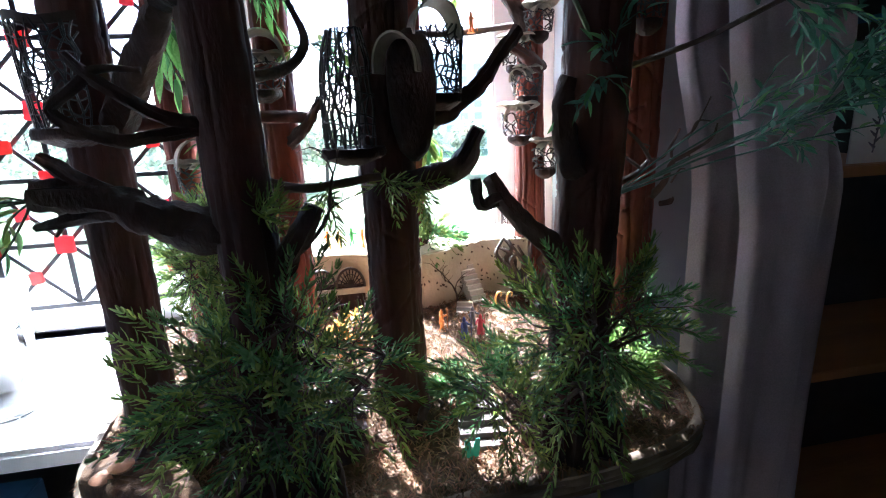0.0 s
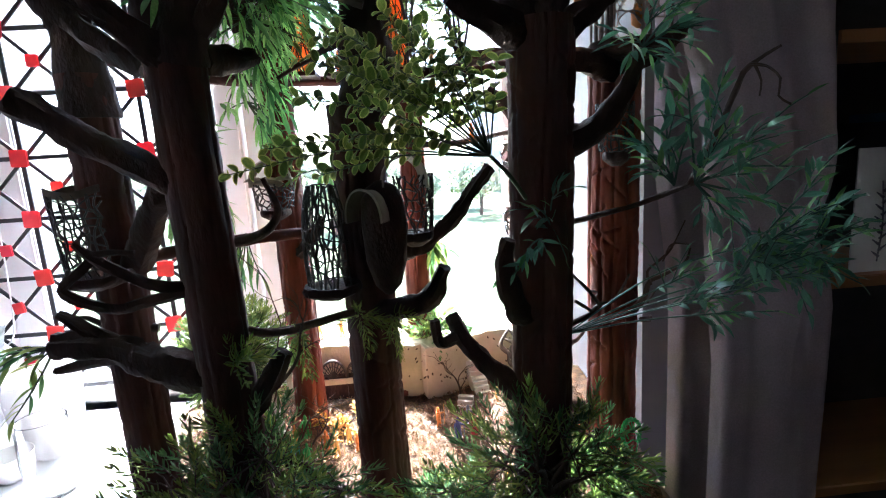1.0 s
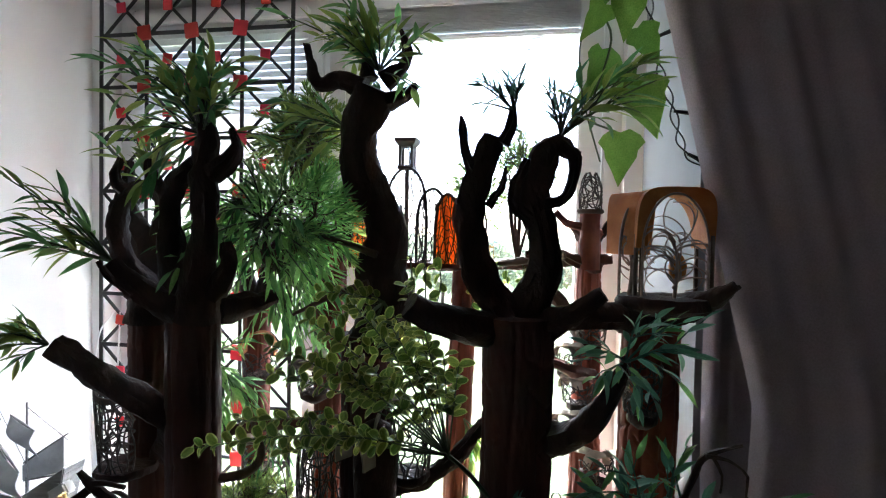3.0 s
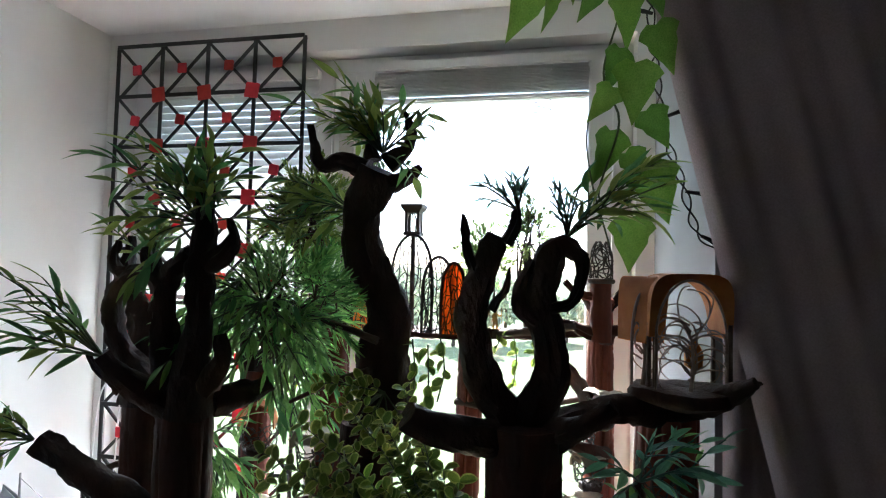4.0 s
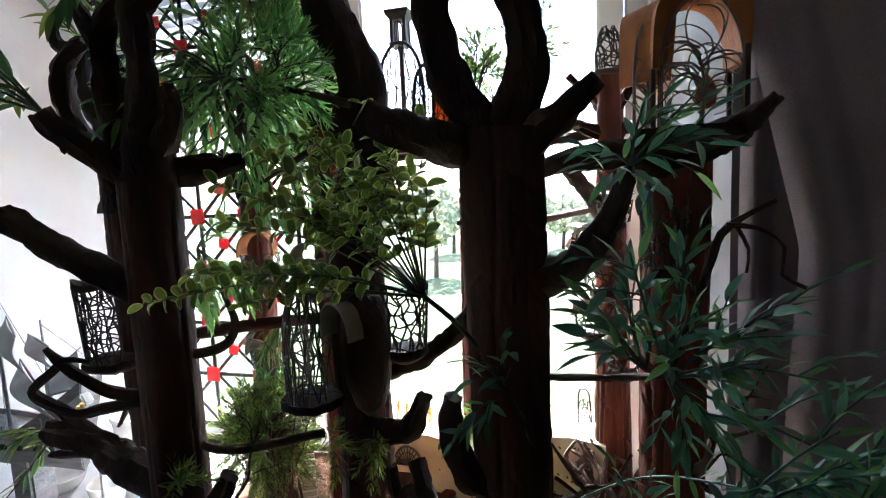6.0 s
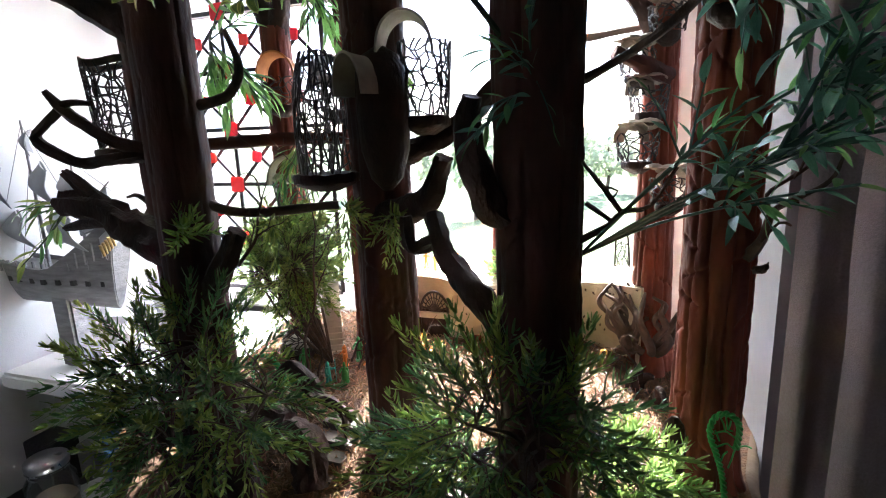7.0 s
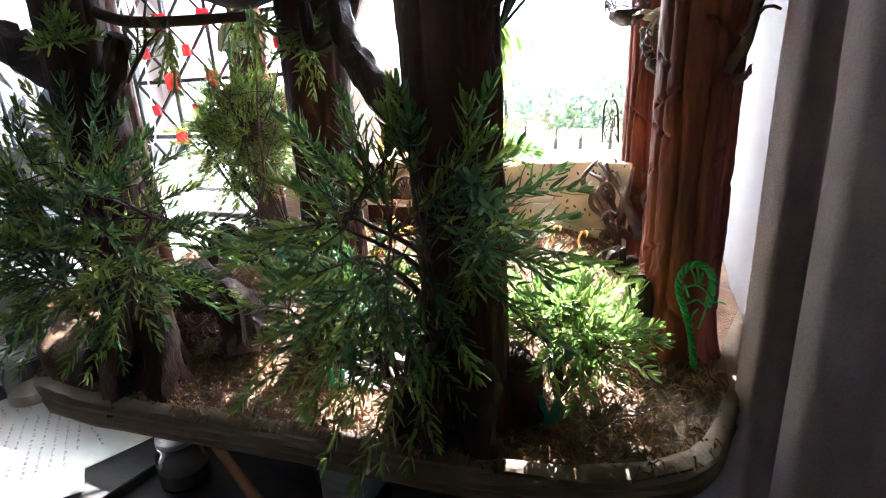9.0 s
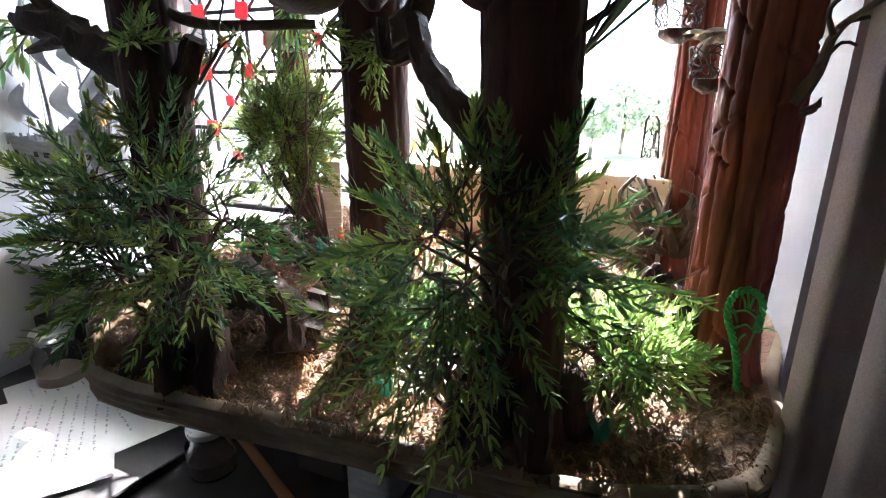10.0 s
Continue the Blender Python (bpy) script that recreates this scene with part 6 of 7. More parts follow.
rows = []
for i in range(9):
    z = 0.9 + 0.158 * i / 8
    rows.append([Vector((*wall_curve(k / 60), z + (0.004 * noise.noise(Vector((k * 0.5, 0, 0))) if i == 8 else 0))) for k in range(61)])
part("plaster", Geo().shell(rows, 0.012), CREAM, terrace)
top = [wall_curve(k / 40) for k in range(41)] + [(0.54, 1.775), (-0.06, 1.775)]
part("deck", Geo().slab(top, 1.05, 1.06), CREAM, terrace, "pale deck on the wall", False)
for x, w in ((0.055, 0.062), (0.118, 0.062), (0.24, 0.07)):
    y = 1.6
    g = Geo()
    # Solid dark plate: the recess's shade is put into its colour.
    g.slab([(x - w / 2, y - 0.006), (x + w / 2, y - 0.006), (x + w / 2, y + 0.01), (x - w / 2, y + 0.01)], 0.915, 0.99)
    part("opening", g, BARK_DARK, terrace, "dark plate standing in for the shade inside an arched opening", False)
    g = Geo()
    arch = [(x - w / 2 * math.cos(math.pi * k / 12), y - 0.006, 0.985 + 0.045 * math.sin(math.pi * k / 12)) for k in range(13)]
    g.tube(arch, [0.003] * 13, 6, 0.006)
    for k in range(1, 12):
        g.tube([(x, y - 0.006, 0.985), arch[k]], [0.0016, 0.0014], 5, 0.02)
    for q in (0.4, 0.7):
        pts = [(x + (p[0] - x) * q, p[1] - 0.001, 0.985 + (p[2] - 0.985) * q) for p in arch]
        g.tube(pts, [0.001] * 13, 5, 0.01)
    part("fan_window", g, WIRE, terrace, "dark wire fan window")
    g = Geo()
    g.box((x - w / 2, y - 0.012, 0.972), (x + w / 2, y - 0.004, 0.985))
    part("lintel", g, STONE, terrace, smooth=False)
g = Geo()
rnd = random.Random(141)
for s in range(70):
    u = rnd.uniform(0.42, 0.98)
    x, y = wall_curve(u)
    p = Vector((x, y - 0.009, rnd.uniform(0.96, 1.055)))
    d = Vector((rnd.uniform(-1, 1), -0.3, rnd.uniform(-1, 1))).normalized() * rnd.uniform(0.005, 0.011)
    w_ = d.cross(Vector((0, 1, 0))).normalized() * 0.0022
    g.add([p, p + d * 0.5 + w_, p + d, p + d * 0.5 - w_], [(0, 1, 2, 3)])
tagged(part("vine_leaf", g, TWIG, terrace, smooth=False), kind="stuff")


STEP_GREY = material("grey_step", (0.05, 0.037, 0.03), (0.1, 0.078, 0.064), 60, 0.75, 0.3, 180, (0.3, 1, 1))


def stairs(name, label, a, b, width, steps, drop=0.02, mat=None):
    a, b = Vector(a), Vector(b)
    ob = thing(name, label, "stairs", tuple(a), "model stairs")
    d = b - a
    side = Vector((-d.y, d.x, 0)).normalized() * width / 2
    run = Vector((d.x, d.y, 0)) / steps
    h = d.z / steps
    for k in range(steps):
        p = a + run * k + Vector((0, 0, h * k))
        q = p + run * 1.15
        lo = [p - side, p + side, q + side, q - side]
        g = Geo()
        g.add([v + Vector((0, 0, -drop)) for v in lo] + [v + Vector((0, 0, h)) for v in lo],
              [(3, 2, 1, 0), (4, 5, 6, 7), (0, 1, 5, 4), (1, 2, 6, 5), (2, 3, 7, 6), (3, 0, 4, 7)])
        part("step", g, mat or STONE, ob, smooth=False)
    return ob


stairs("stairs", "pale model stairs up to the terrace", (0.405, 1.545, 0.93), (0.375, 1.66, 1.055), 0.036, 13, 0.03)
stairs("stairs", "short pale model stairs below the terrace", (0.345, 1.47, 0.915), (0.36, 1.51, 0.955), 0.034, 5)
stairs("stairs", "steep pale model stairs beside a wall", (-0.05, 1.45, 0.925), (-0.078, 1.5, 1.072), 0.036, 13, 0.03)
stairs("steps", "wide grey wooden steps set in the soil", (0.085, 1.14, 0.878), (0.095, 1.25, 0.925), 0.07, 4, 0.02, STEP_GREY)
stairs("steps", "wide grey wooden steps set in the soil", (0.29, 1.1, 0.878), (0.3, 1.18, 0.912), 0.07, 4, 0.02, STEP_GREY)

# ---- painted figures ----
def paint(name, c):
    return material(name, tuple(v * 0.8 for v in c), tuple(min(1, v * 1.15) for v in c), 120, 0.5, 0.2, 300)


PAINTS = {"orange": paint("paint_orange", (0.75, 0.25, 0.04)), "gold": paint("paint_gold", (0.8, 0.5, 0.14)), "blue": paint("paint_blue", (0.05, 0.06, 0.22)),
          "red": paint("paint_red", (0.55, 0.04, 0.05)), "green": paint("paint_green", (0.04, 0.3, 0.06)), "grey": paint("paint_grey", (0.15, 0.16, 0.2)), "teal": paint("paint_teal", (0.02, 0.3, 0.25))}


def figurine(x, y, z, colour, turn, h=0.044, cloak=False):
    """A small moulded toy figure: one plain mesh."""
    g = Geo()
    k = h / 0.044
    m = Matrix.Translation((x, y, z)) @ Matrix.Rotation(radians(turn), 4, "Z") @ Matrix.Scale(k, 4)

    def tb(pts, rad, seg=8):
        gg = Geo().tube(pts, rad, seg, 0.003)
        g.add([m @ Vector(p) for p in gg.v], gg.f)

    gg = Geo().lathe([(0.009, 0), (0.009, 0.0012), (0.008, 0.0016)], (0, 0, 0), 14)
    g.add([m @ Vector(p) for p in gg.v], gg.f)
    if cloak:
        tb([(0, 0, 0.001), (0, 0, 0.012), (0, 0, 0.026), (0, 0, 0.034)], [0.0085, 0.0068, 0.0058, 0.0035], 12)
    else:
        tb([(-0.004, 0.002, 0.001), (-0.003, 0, 0.011), (-0.002, 0, 0.02)], [0.0023, 0.0024, 0.003])
        tb([(0.004, -0.002, 0.001), (0.0032, -0.001, 0.011), (0.002, 0, 0.02)], [0.0023, 0.0024, 0.003])
        tb([(0, 0, 0.017), (0, 0, 0.026), (0, 0, 0.034)], [0.0052, 0.0046, 0.0042], 10)
    tb([(0, 0, 0.033), (0, 0, 0.036), (0, 0, 0.0395), (0, 0, 0.044)], [0.002, 0.0033, 0.0034, 0.0012], 10)
    tb([(-0.0045, 0, 0.032), (-0.008, -0.003, 0.026), (-0.0075, -0.0075, 0.023)], [0.002, 0.0018, 0.0014])
    tb([(0.0045, 0, 0.032), (0.008, -0.002, 0.028), (0.01, -0.007, 0.03)], [0.002, 0.0018, 0.0014])
    tb([(0.0105, -0.008, 0.004), (0.0105, -0.008, 0.046)], [0.0006, 0.0006], 5)
    return single("figurine", g, PAINTS[colour], f"small {colour} moulded toy figurine standing on the soil", "figurine", group="figurines")


def on_ground(x, y):
    return ground_z(x, y) - 0.001


for x, y, c, t, h, ck in ((0.325, 1.37, "blue", 20, 0.045, True), (0.36, 1.38, "red", -30, 0.042, True), (0.352, 1.41, "grey", 10, 0.044, False), (0.29, 1.42, "orange", 60, 0.046, False),
                          (0.06, 1.39, "orange", -20, 0.044, False), (0.085, 1.36, "gold", 40, 0.046, False), (0.105, 1.4, "gold", 10, 0.044, False), (0.125, 1.37, "orange", 70, 0.04, False), (0.08, 1.44, "gold", 100, 0.044, False),
                          (-0.06, 1.36, "green", 30, 0.045, False), (-0.005, 1.415, "orange", -40, 0.044, False), (0.012, 1.44, "green", 0, 0.05, False), (0.008, 1.33, "teal", 80, 0.046, False), (0.03, 1.35, "green", 10, 0.04, True)):
    figurine(x, y, on_ground(x, y), c, t, h, ck)
for x, y, c, t in ((0.075, 1.67, "orange", 10), (0.1, 1.66, "gold", -20), (0.13, 1.68, "green", 40), (0.155, 1.66, "orange", 90), (0.02, 1.68, "gold", 30)):
    figurine(x, y, 1.0595, c, t)
figurine(0.335, 1.615, 1.682, "gold", 30)
figurine(0.415, 1.612, 1.516, "orange", 30)
figurine(0.135, 1.6, 1.676, "orange", -30, 0.05)

# curled green openwork leaf, small green blades, pale scrolls
GREEN_PLASTIC = material("green_plastic", (0.02, 0.28, 0.06), (0.05, 0.42, 0.11), 60, 0.4, 0.2, 200, translucent=0.2)
TEAL_PLASTIC = material("teal_plastic", (0.02, 0.22, 0.15), (0.05, 0.35, 0.25), 60, 0.4, 0.2, 200, translucent=0.2)
curl = thing("curled_leaf", "bright green curled openwork plastic leaf", "ornament", (0.631, 1.247, 0.885))
loop = [(0.635, 1.247, 0.885), (0.631, 1.247, 0.913), (0.627, 1.247, 0.932), (0.62, 1.247, 0.954), (0.613, 1.247, 0.974), (0.612, 1.247, 0.989), (0.617, 1.247, 1.003), (0.627, 1.247, 1.009), (0.638, 1.247, 1.005), (0.644, 1.247, 0.993), (0.644, 1.247, 0.978), (0.642, 1.247, 0.962)]
line = smooth_line(loop, [0] * len(loop), 0.0012)[0]
for w in range(2):
    strand = []
    for k, p in enumerate(line):
        d = (line[min(k + 1, len(line) - 1)] - line[max(k - 1, 0)]).normalized()
        u = d.cross(Vector((0, 1, 0))).normalized()
        a = k * 0.0012 / 0.013 * 2 * math.pi + math.pi * w
        strand.append(p + (u * math.cos(a) + Vector((0, 1, 0)) * math.sin(a)) * 0.0021)
    part("braided_rim", Geo().tube(strand, [0.0022] * len(strand), 7, 0.0012), GREEN_PLASTIC, curl)
g = Geo()
for pts in ([(0.622, 1.003), (0.626, 0.996), (0.628, 0.987)], [(0.628, 1.005), (0.63, 0.996), (0.631, 0.988)], [(0.634, 1.001), (0.633, 0.993), (0.632, 0.988), (0.637, 0.987)],
            [(0.616, 0.98), (0.623, 0.984), (0.63, 0.985), (0.64, 0.978), (0.646, 0.969)], [(0.617, 0.985), (0.619, 0.981), (0.623, 0.971)], [(0.62, 0.962), (0.626, 0.966), (0.632, 0.969), (0.638, 0.964), (0.646, 0.967), (0.653, 0.969), (0.659, 0.967)],
            [(0.625, 0.938), (0.627, 0.946), (0.629, 0.953), (0.633, 0.958)], [(0.642, 0.964), (0.64, 0.958), (0.638, 0.947), (0.635, 0.935)]):
    g.tube([(x, 1.246, z) for x, z in pts], [0.0011] * len(pts), 6, 0.003)
part("vein", g, GREEN_PLASTIC, curl)
arch_leaf = thing("curled_leaf", "bright green arched plastic leaf on the slope", "ornament", (-0.09, 1.3, 0.9))
pts = [(-0.13, 1.3, 0.93), (-0.128, 1.3, 0.972), (-0.1, 1.3, 0.988), (-0.07, 1.3, 0.965), (-0.062, 1.3, 0.93), (-0.07, 1.3, 0.895)]
part("rim", Geo().tube(pts, [0.003, 0.004, 0.004, 0.005, 0.005, 0.003], 8, 0.004, 0.0015), GREEN_PLASTIC, arch_leaf)
for x, y in ((0.267, 1.085), (0.5, 1.1)):
    bl = thing("small_plant", "small teal plastic blades stuck in the soil", "ornament", (x, y, on_ground(x, y)), "leaf blades")
    for dx in (-0.006, 0.006):
        part("blade", Geo().shell([[Vector((x + dx * (0.4 + j) + w_ * (1 - 0.8 * abs(j - 0.4)) * 0.006, y, on_ground(x, y) + 0.034 * j)) for w_ in (-1, 0, 1)] for j in (0, 0.25, 0.5, 0.75, 1)], 0.001), TEAL_PLASTIC, bl)
for x, y in ((0.468, 1.54), (0.43, 1.5)):
    sc = Geo()
    z = on_ground(x, y)
    sc.tube([(x, y, z), (x - 0.004, y, z + 0.02), (x + 0.002, y, z + 0.036), (x + 0.01, y, z + 0.034), (x + 0.008, y, z + 0.026)], [0.0022, 0.002, 0.002, 0.0018, 0.001], 7, 0.003)
    single("scroll_ornament", sc, PAINTS["gold"], "small pale gold curled ornament in the soil", "ornament", group="scroll ornaments")

# dark roots and little stones on the soil
rnd = random.Random(151)
for k in range(16):
    x, y = rnd.choice([(0.43, 1.06), (0.46, 1.1), (0.2, 1.17), (0.19, 1.2), (0.02, 1.12), (0.58, 1.27), (0.52, 1.52), (0.55, 1.5), (-0.18, 1.2), (-0.21, 1.3)])
    x, y = x + rnd.uniform(-0.03, 0.03), y + rnd.uniform(-0.03, 0.02)
    z = on_ground(x, y)
    a = rnd.uniform(0, 6.28)
    g = Geo()
    L = rnd.uniform(0.02, 0.05)
    g.tube([(x, y, z - 0.003), (x + L * 0.4 * math.cos(a), y + L * 0.4 * math.sin(a), z + rnd.uniform(0.015, 0.04)), (x + L * math.cos(a), y + L * math.sin(a), z + rnd.uniform(-0.002, 0.02))], [0.007, 0.008, 0.003], 8, 0.004, 0.003)
    single("root", g, BARK_DARK, "dark gnarled root lying on the soil", "root", group="roots")

# driftwood knot by the right rear trunk
for k in range(16):
    rnd = random.Random(170 + k)
    p = Vector((0.535 + rnd.uniform(-0.04, 0.04), 1.6, 0.93))
    pts = [p]
    for j in range(5):
        p = p + Vector((rnd.uniform(-0.025, 0.025), rnd.uniform(-0.015, 0.015), rnd.uniform(0.01, 0.035)))
        pts.append(p)
    single("driftwood", Geo().tube(pts, [0.008, 0.009, 0.007, 0.006, 0.005, 0.002], 8, 0.005, 0.002), GREYWOOD, "grey twisted driftwood by the rear trunk", "driftwood", group="driftwood pieces")

# small dome basket and roots at the left corner
dome = cage_house("wire_basket", "domed black wire basket over a white pebble", (-0.11, 1.42, 0.95), 0.04, 0.05, (0, 360), 14, 6, 181, 0.044, False, dome=0.75)
part("pebble", Geo().lathe([(0.004, 0.0), (0.022, 0.004), (0.026, 0.014), (0.016, 0.026), (0.003, 0.029)], (-0.11, 1.42, 0.951), 16), STONE, dome, "white pebble")
FUNGUS = material("fungus", (0.16, 0.06, 0.02), (0.26, 0.11, 0.04), 60, 0.7, 0.4, 150)
rnd = random.Random(191)
for k in range(9):
    p = Vector((-0.2 + rnd.uniform(-0.03, 0.05), 1.13 + rnd.uniform(-0.03, 0.04), 0.885))
    pts = [p]
    for j in range(4):
        p = p + Vector((rnd.uniform(-0.03, 0.02), rnd.uniform(-0.02, 0.02), rnd.uniform(-0.004, 0.022)))
        pts.append(p)
    single("root", Geo().tube(pts, [0.009, 0.01, 0.008, 0.006, 0.003], 8, 0.005, 0.003), BARK_DARK, "dark gnarled root at the corner of the base", "root", group="roots")
for k in range(4):
    c_ = (-0.2 + rnd.uniform(-0.025, 0.03), 1.11 + rnd.uniform(-0.02, 0.03), 0.9 + 0.012 * k)
    single("bracket_fungus", Geo().lathe([(0.003, -0.006), (0.013, 0.0), (0.016, 0.004), (0.01, 0.008), (0.002, 0.009)], c_, 14), FUNGUS, "small orange-brown bracket fungus on a root", "fungus", group="fungi")

# knotted roots that spread from the feet of the front trunks
for owner, ax, ends in ((ta, AX_A, ((-0.072, 1.05), (-0.03, 1.005), (0.03, 0.998), (0.08, 1.012), (-0.06, 1.1))),
                        (tc, AX_C, ((0.37, 1.04), (0.36, 1.09), (0.402, 1.03), (0.45, 1.034), (0.478, 1.1)))):
    for k, (x, y) in enumerate(ends):
        top = Vector(ax(0.955))
        mid = top.lerp(Vector((x, y, 0.915)), 0.6) + Vector((rnd.uniform(-0.01, 0.01), rnd.uniform(-0.01, 0.01), rnd.uniform(-0.006, 0.012)))
        limb(owner, [top, mid, (x, y, ground_z(x, y) + 0.006), (x + (x - top.x) * 0.12, y + (y - top.y) * 0.12, ground_z(x, y) - 0.016)], [0.024, 0.022, 0.017, 0.009], "root", BARK_DARK, 0.006, 300 + k)

# made-up ledge keeping sun off the front hollow; rough block at the base's corner
ledge = thing("sun_block_ledge", "dark lumpy ledge, added to keep sun off the hollow at the rim", "rock", (-0.03, 1.15, 0.88))
for k, (pts, radii) in enumerate((([(-0.17, 1.14, 0.88), (-0.12, 1.16, 0.93), (-0.07, 1.164, 0.942), (-0.03, 1.165, 0.945)], [0.03, 0.034, 0.035, 0.02]), ([(-0.055, 1.166, 0.935), (0.0, 1.163, 0.95), (0.045, 1.16, 0.948)], [0.022, 0.036, 0.024]), ([(0.03, 1.162, 0.935), (0.065, 1.15, 0.94), (0.085, 1.14, 0.925), (0.1, 1.12, 0.885)], [0.02, 0.03, 0.027, 0.024]))):
    part("stone", Geo().tube(pts, radii, 18, 0.006, 0.012, 0.004, 70, seed=4.0 + k), BARK_DARK, ledge)
mound = [(-0.255, 1.125), (-0.18, 1.058), (-0.115, 1.006), (-0.075, 1.0), (-0.07, 1.03), (-0.085, 1.06), (-0.11, 1.1), (-0.16, 1.15), (-0.22, 1.17), (-0.255, 1.15)]
mound = [p.xy for p in smooth_line([(*p, 0) for p in mound + mound[:1]], [0] * (len(mound) + 1), 0.008)[0]][:-1]
mc = Vector((-0.15, 1.08))
g = Geo()
nm = len(mound)
mv = []
for s_, z in ((1.0, 0.875), (1.01, 0.889), (1.0, 0.9), (1.015, 0.908), (0.99, 0.917), (0.93, 0.924), (0.8, 0.928), (0.6, 0.931), (0.35, 0.93), (0.1, 0.931)):
    for p in mound:
        q = mc + (p - mc) * (s_ + 0.03 * noise.noise(Vector((p.x * 60, p.y * 60, z * 120))))
        mv.append((q.x, q.y, z + (0.005 * noise.noise(Vector((q.x * 45, q.y * 45, 3.0))) + 0.003 * noise.noise(Vector((q.x * 120, q.y * 120, 7.0)))) * (z > 0.9)))
g.add(mv, [(i * nm + k, i * nm + (k + 1) % nm, (i + 1) * nm + (k + 1) % nm, (i + 1) * nm + k) for i in range(9) for k in range(nm)] + [tuple(9 * nm + k for k in range(nm))])
single("moss_mound", g, MOSS, "rough mossy mound with a torn edge on the base", "mound")
for k, pts in enumerate(([(-0.02, 1.2, 0.93), (0.0, 1.2, 1.0), (0.03, 1.2, 1.03), (0.06, 1.2, 1.01), (0.085, 1.2, 0.975), (0.11, 1.2, 0.96), (0.115, 1.2, 0.92)], [(0.03, 1.2, 1.025), (0.07, 1.19, 0.99), (0.1, 1.19, 0.985), (0.13, 1.2, 0.955)])):
    single("driftwood", Geo().tube(pts, [0.008, 0.008, 0.007, 0.008, 0.007, 0.006, 0.003][:len(pts)], 10, 0.005, 0.004, 0.002, seed=k), BARK_DARK, "dark arched driftwood on the slope", "driftwood", group="driftwood pieces")
arch = [(0.486, 1.64, 1.09), (0.488, 1.64, 1.155), (0.497, 1.64, 1.163), (0.508, 1.64, 1.155), (0.514, 1.64, 1.09)]
wa = thing("wire_arch", "small black wire arch by the rear trunk", "arch", arch[0])
part("hoop", Geo().tube(arch, [0.0018] * 5, 6, 0.006), WIRE, wa)
g = Geo()
net(g, lambda u, v: Vector(arch[0]).lerp(Vector(arch[4]), u) + Vector((0, 0, 0.055 * v * (0.75 + 0.25 * math.sin(math.pi * u)))), (0, 1), (0, 1), 5, 6, 301, 0.0009, 0.3)
tagged(part("mesh", g, WIRE, wa), "black wire mesh", kind="stuff")


# ---- things on the sill and the desk ----
GLASSY = bpy.data.materials.new("jar_glass")
GLASSY.use_nodes = True
jb = GLASSY.node_tree.nodes["Principled BSDF"]
jb.inputs["Transmission Weight"].default_value, jb.inputs["Roughness"].default_value, jb.inputs["Base Color"].default_value = 1.0, 0.03, (0.95, 0.97, 0.97, 1)
WHITE_CERAMIC = material("white_ceramic", (0.72, 0.7, 0.67), (0.8, 0.78, 0.75), 15, 0.25, 0.05, 80)
PAPER = material("paper", (0.7, 0.7, 0.68), (0.78, 0.78, 0.76), 12, 0.85, 0.15, 120)
INK = material("ink", (0.05, 0.05, 0.08), (0.1, 0.1, 0.14), 40, 0.6, 0.0)
SAIL = material("sail_grey", (0.36, 0.38, 0.4), (0.55, 0.57, 0.59), 18, 0.6, 0.35, 70, translucent=0.2)
HULL = material("hull_grey", (0.17, 0.175, 0.18), (0.34, 0.345, 0.35), 50, 0.5, 0.4, 150, (0.4, 1, 2))
GOLD = material("gold_trim", (0.4, 0.28, 0.1), (0.55, 0.4, 0.16), 60, 0.4, 0.2, 200, metallic=0.6)
METAL = material("tin", (0.5, 0.5, 0.5), (0.65, 0.65, 0.64), 30, 0.3, 0.1, 100, metallic=1.0)
BLUE_BOX = material("blue_card", (0.03, 0.11, 0.24), (0.06, 0.17, 0.33), 20, 0.6, 0.1, 100)
ORANGE_WOOD = material("orange_wood", (0.3, 0.12, 0.04), (0.5, 0.22, 0.08), 18, 0.5, 0.3, 120, (0.15, 1, 1))
BROWN_WATER = material("brown_paint", (0.42, 0.3, 0.18), (0.55, 0.42, 0.28), 20, 0.5, 0.1, 80)


def bowl(name, label, c, r, h, mat, fill=None):
    ob = thing(name, label, "bowl", c, "bowls on the sill")
    prof = [(r * 0.45, 0), (r * 0.62, h * 0.1), (r * 0.86, h * 0.5), (r, h), (r * 0.955, h), (r * 0.82, h * 0.52), (r * 0.58, h * 0.16), (0.002, h * 0.13)]
    part("body", Geo().lathe(prof, c, 32), mat, ob)
    if fill:
        part("fill", Geo().lathe([(r * 0.7, h * 0.32), (r * 0.72, h * 0.34), (0.002, h * 0.35)], c, 28), fill, ob)
    return ob


bowl("bowl", "shallow white ceramic bowl in bright sun", (-0.84, 1.56, 0.846), 0.06, 0.045, WHITE_CERAMIC)
bowl("bowl", "white ceramic cup with a brown paint rest", (-0.655, 1.53, 0.846), 0.045, 0.06, WHITE_CERAMIC, BROWN_WATER)
vase = thing("glass_vase", "clear ribbed glass vase on the sill", "vase", (-0.47, 1.42, 0.846))
g = Geo()
g.lathe([(0.035, 0), (0.045, 0.01), (0.05, 0.08), (0.046, 0.17), (0.043, 0.17), (0.046, 0.08), (0.041, 0.014), (0.002, 0.012)], (-0.52, 1.46, 0.846), 28)
part("glass", g, GLASSY, vase)
bucket = thing("plastic_tub", "round white plastic tub on the sill", "tub", (-0.66, 1.68, 0.846))
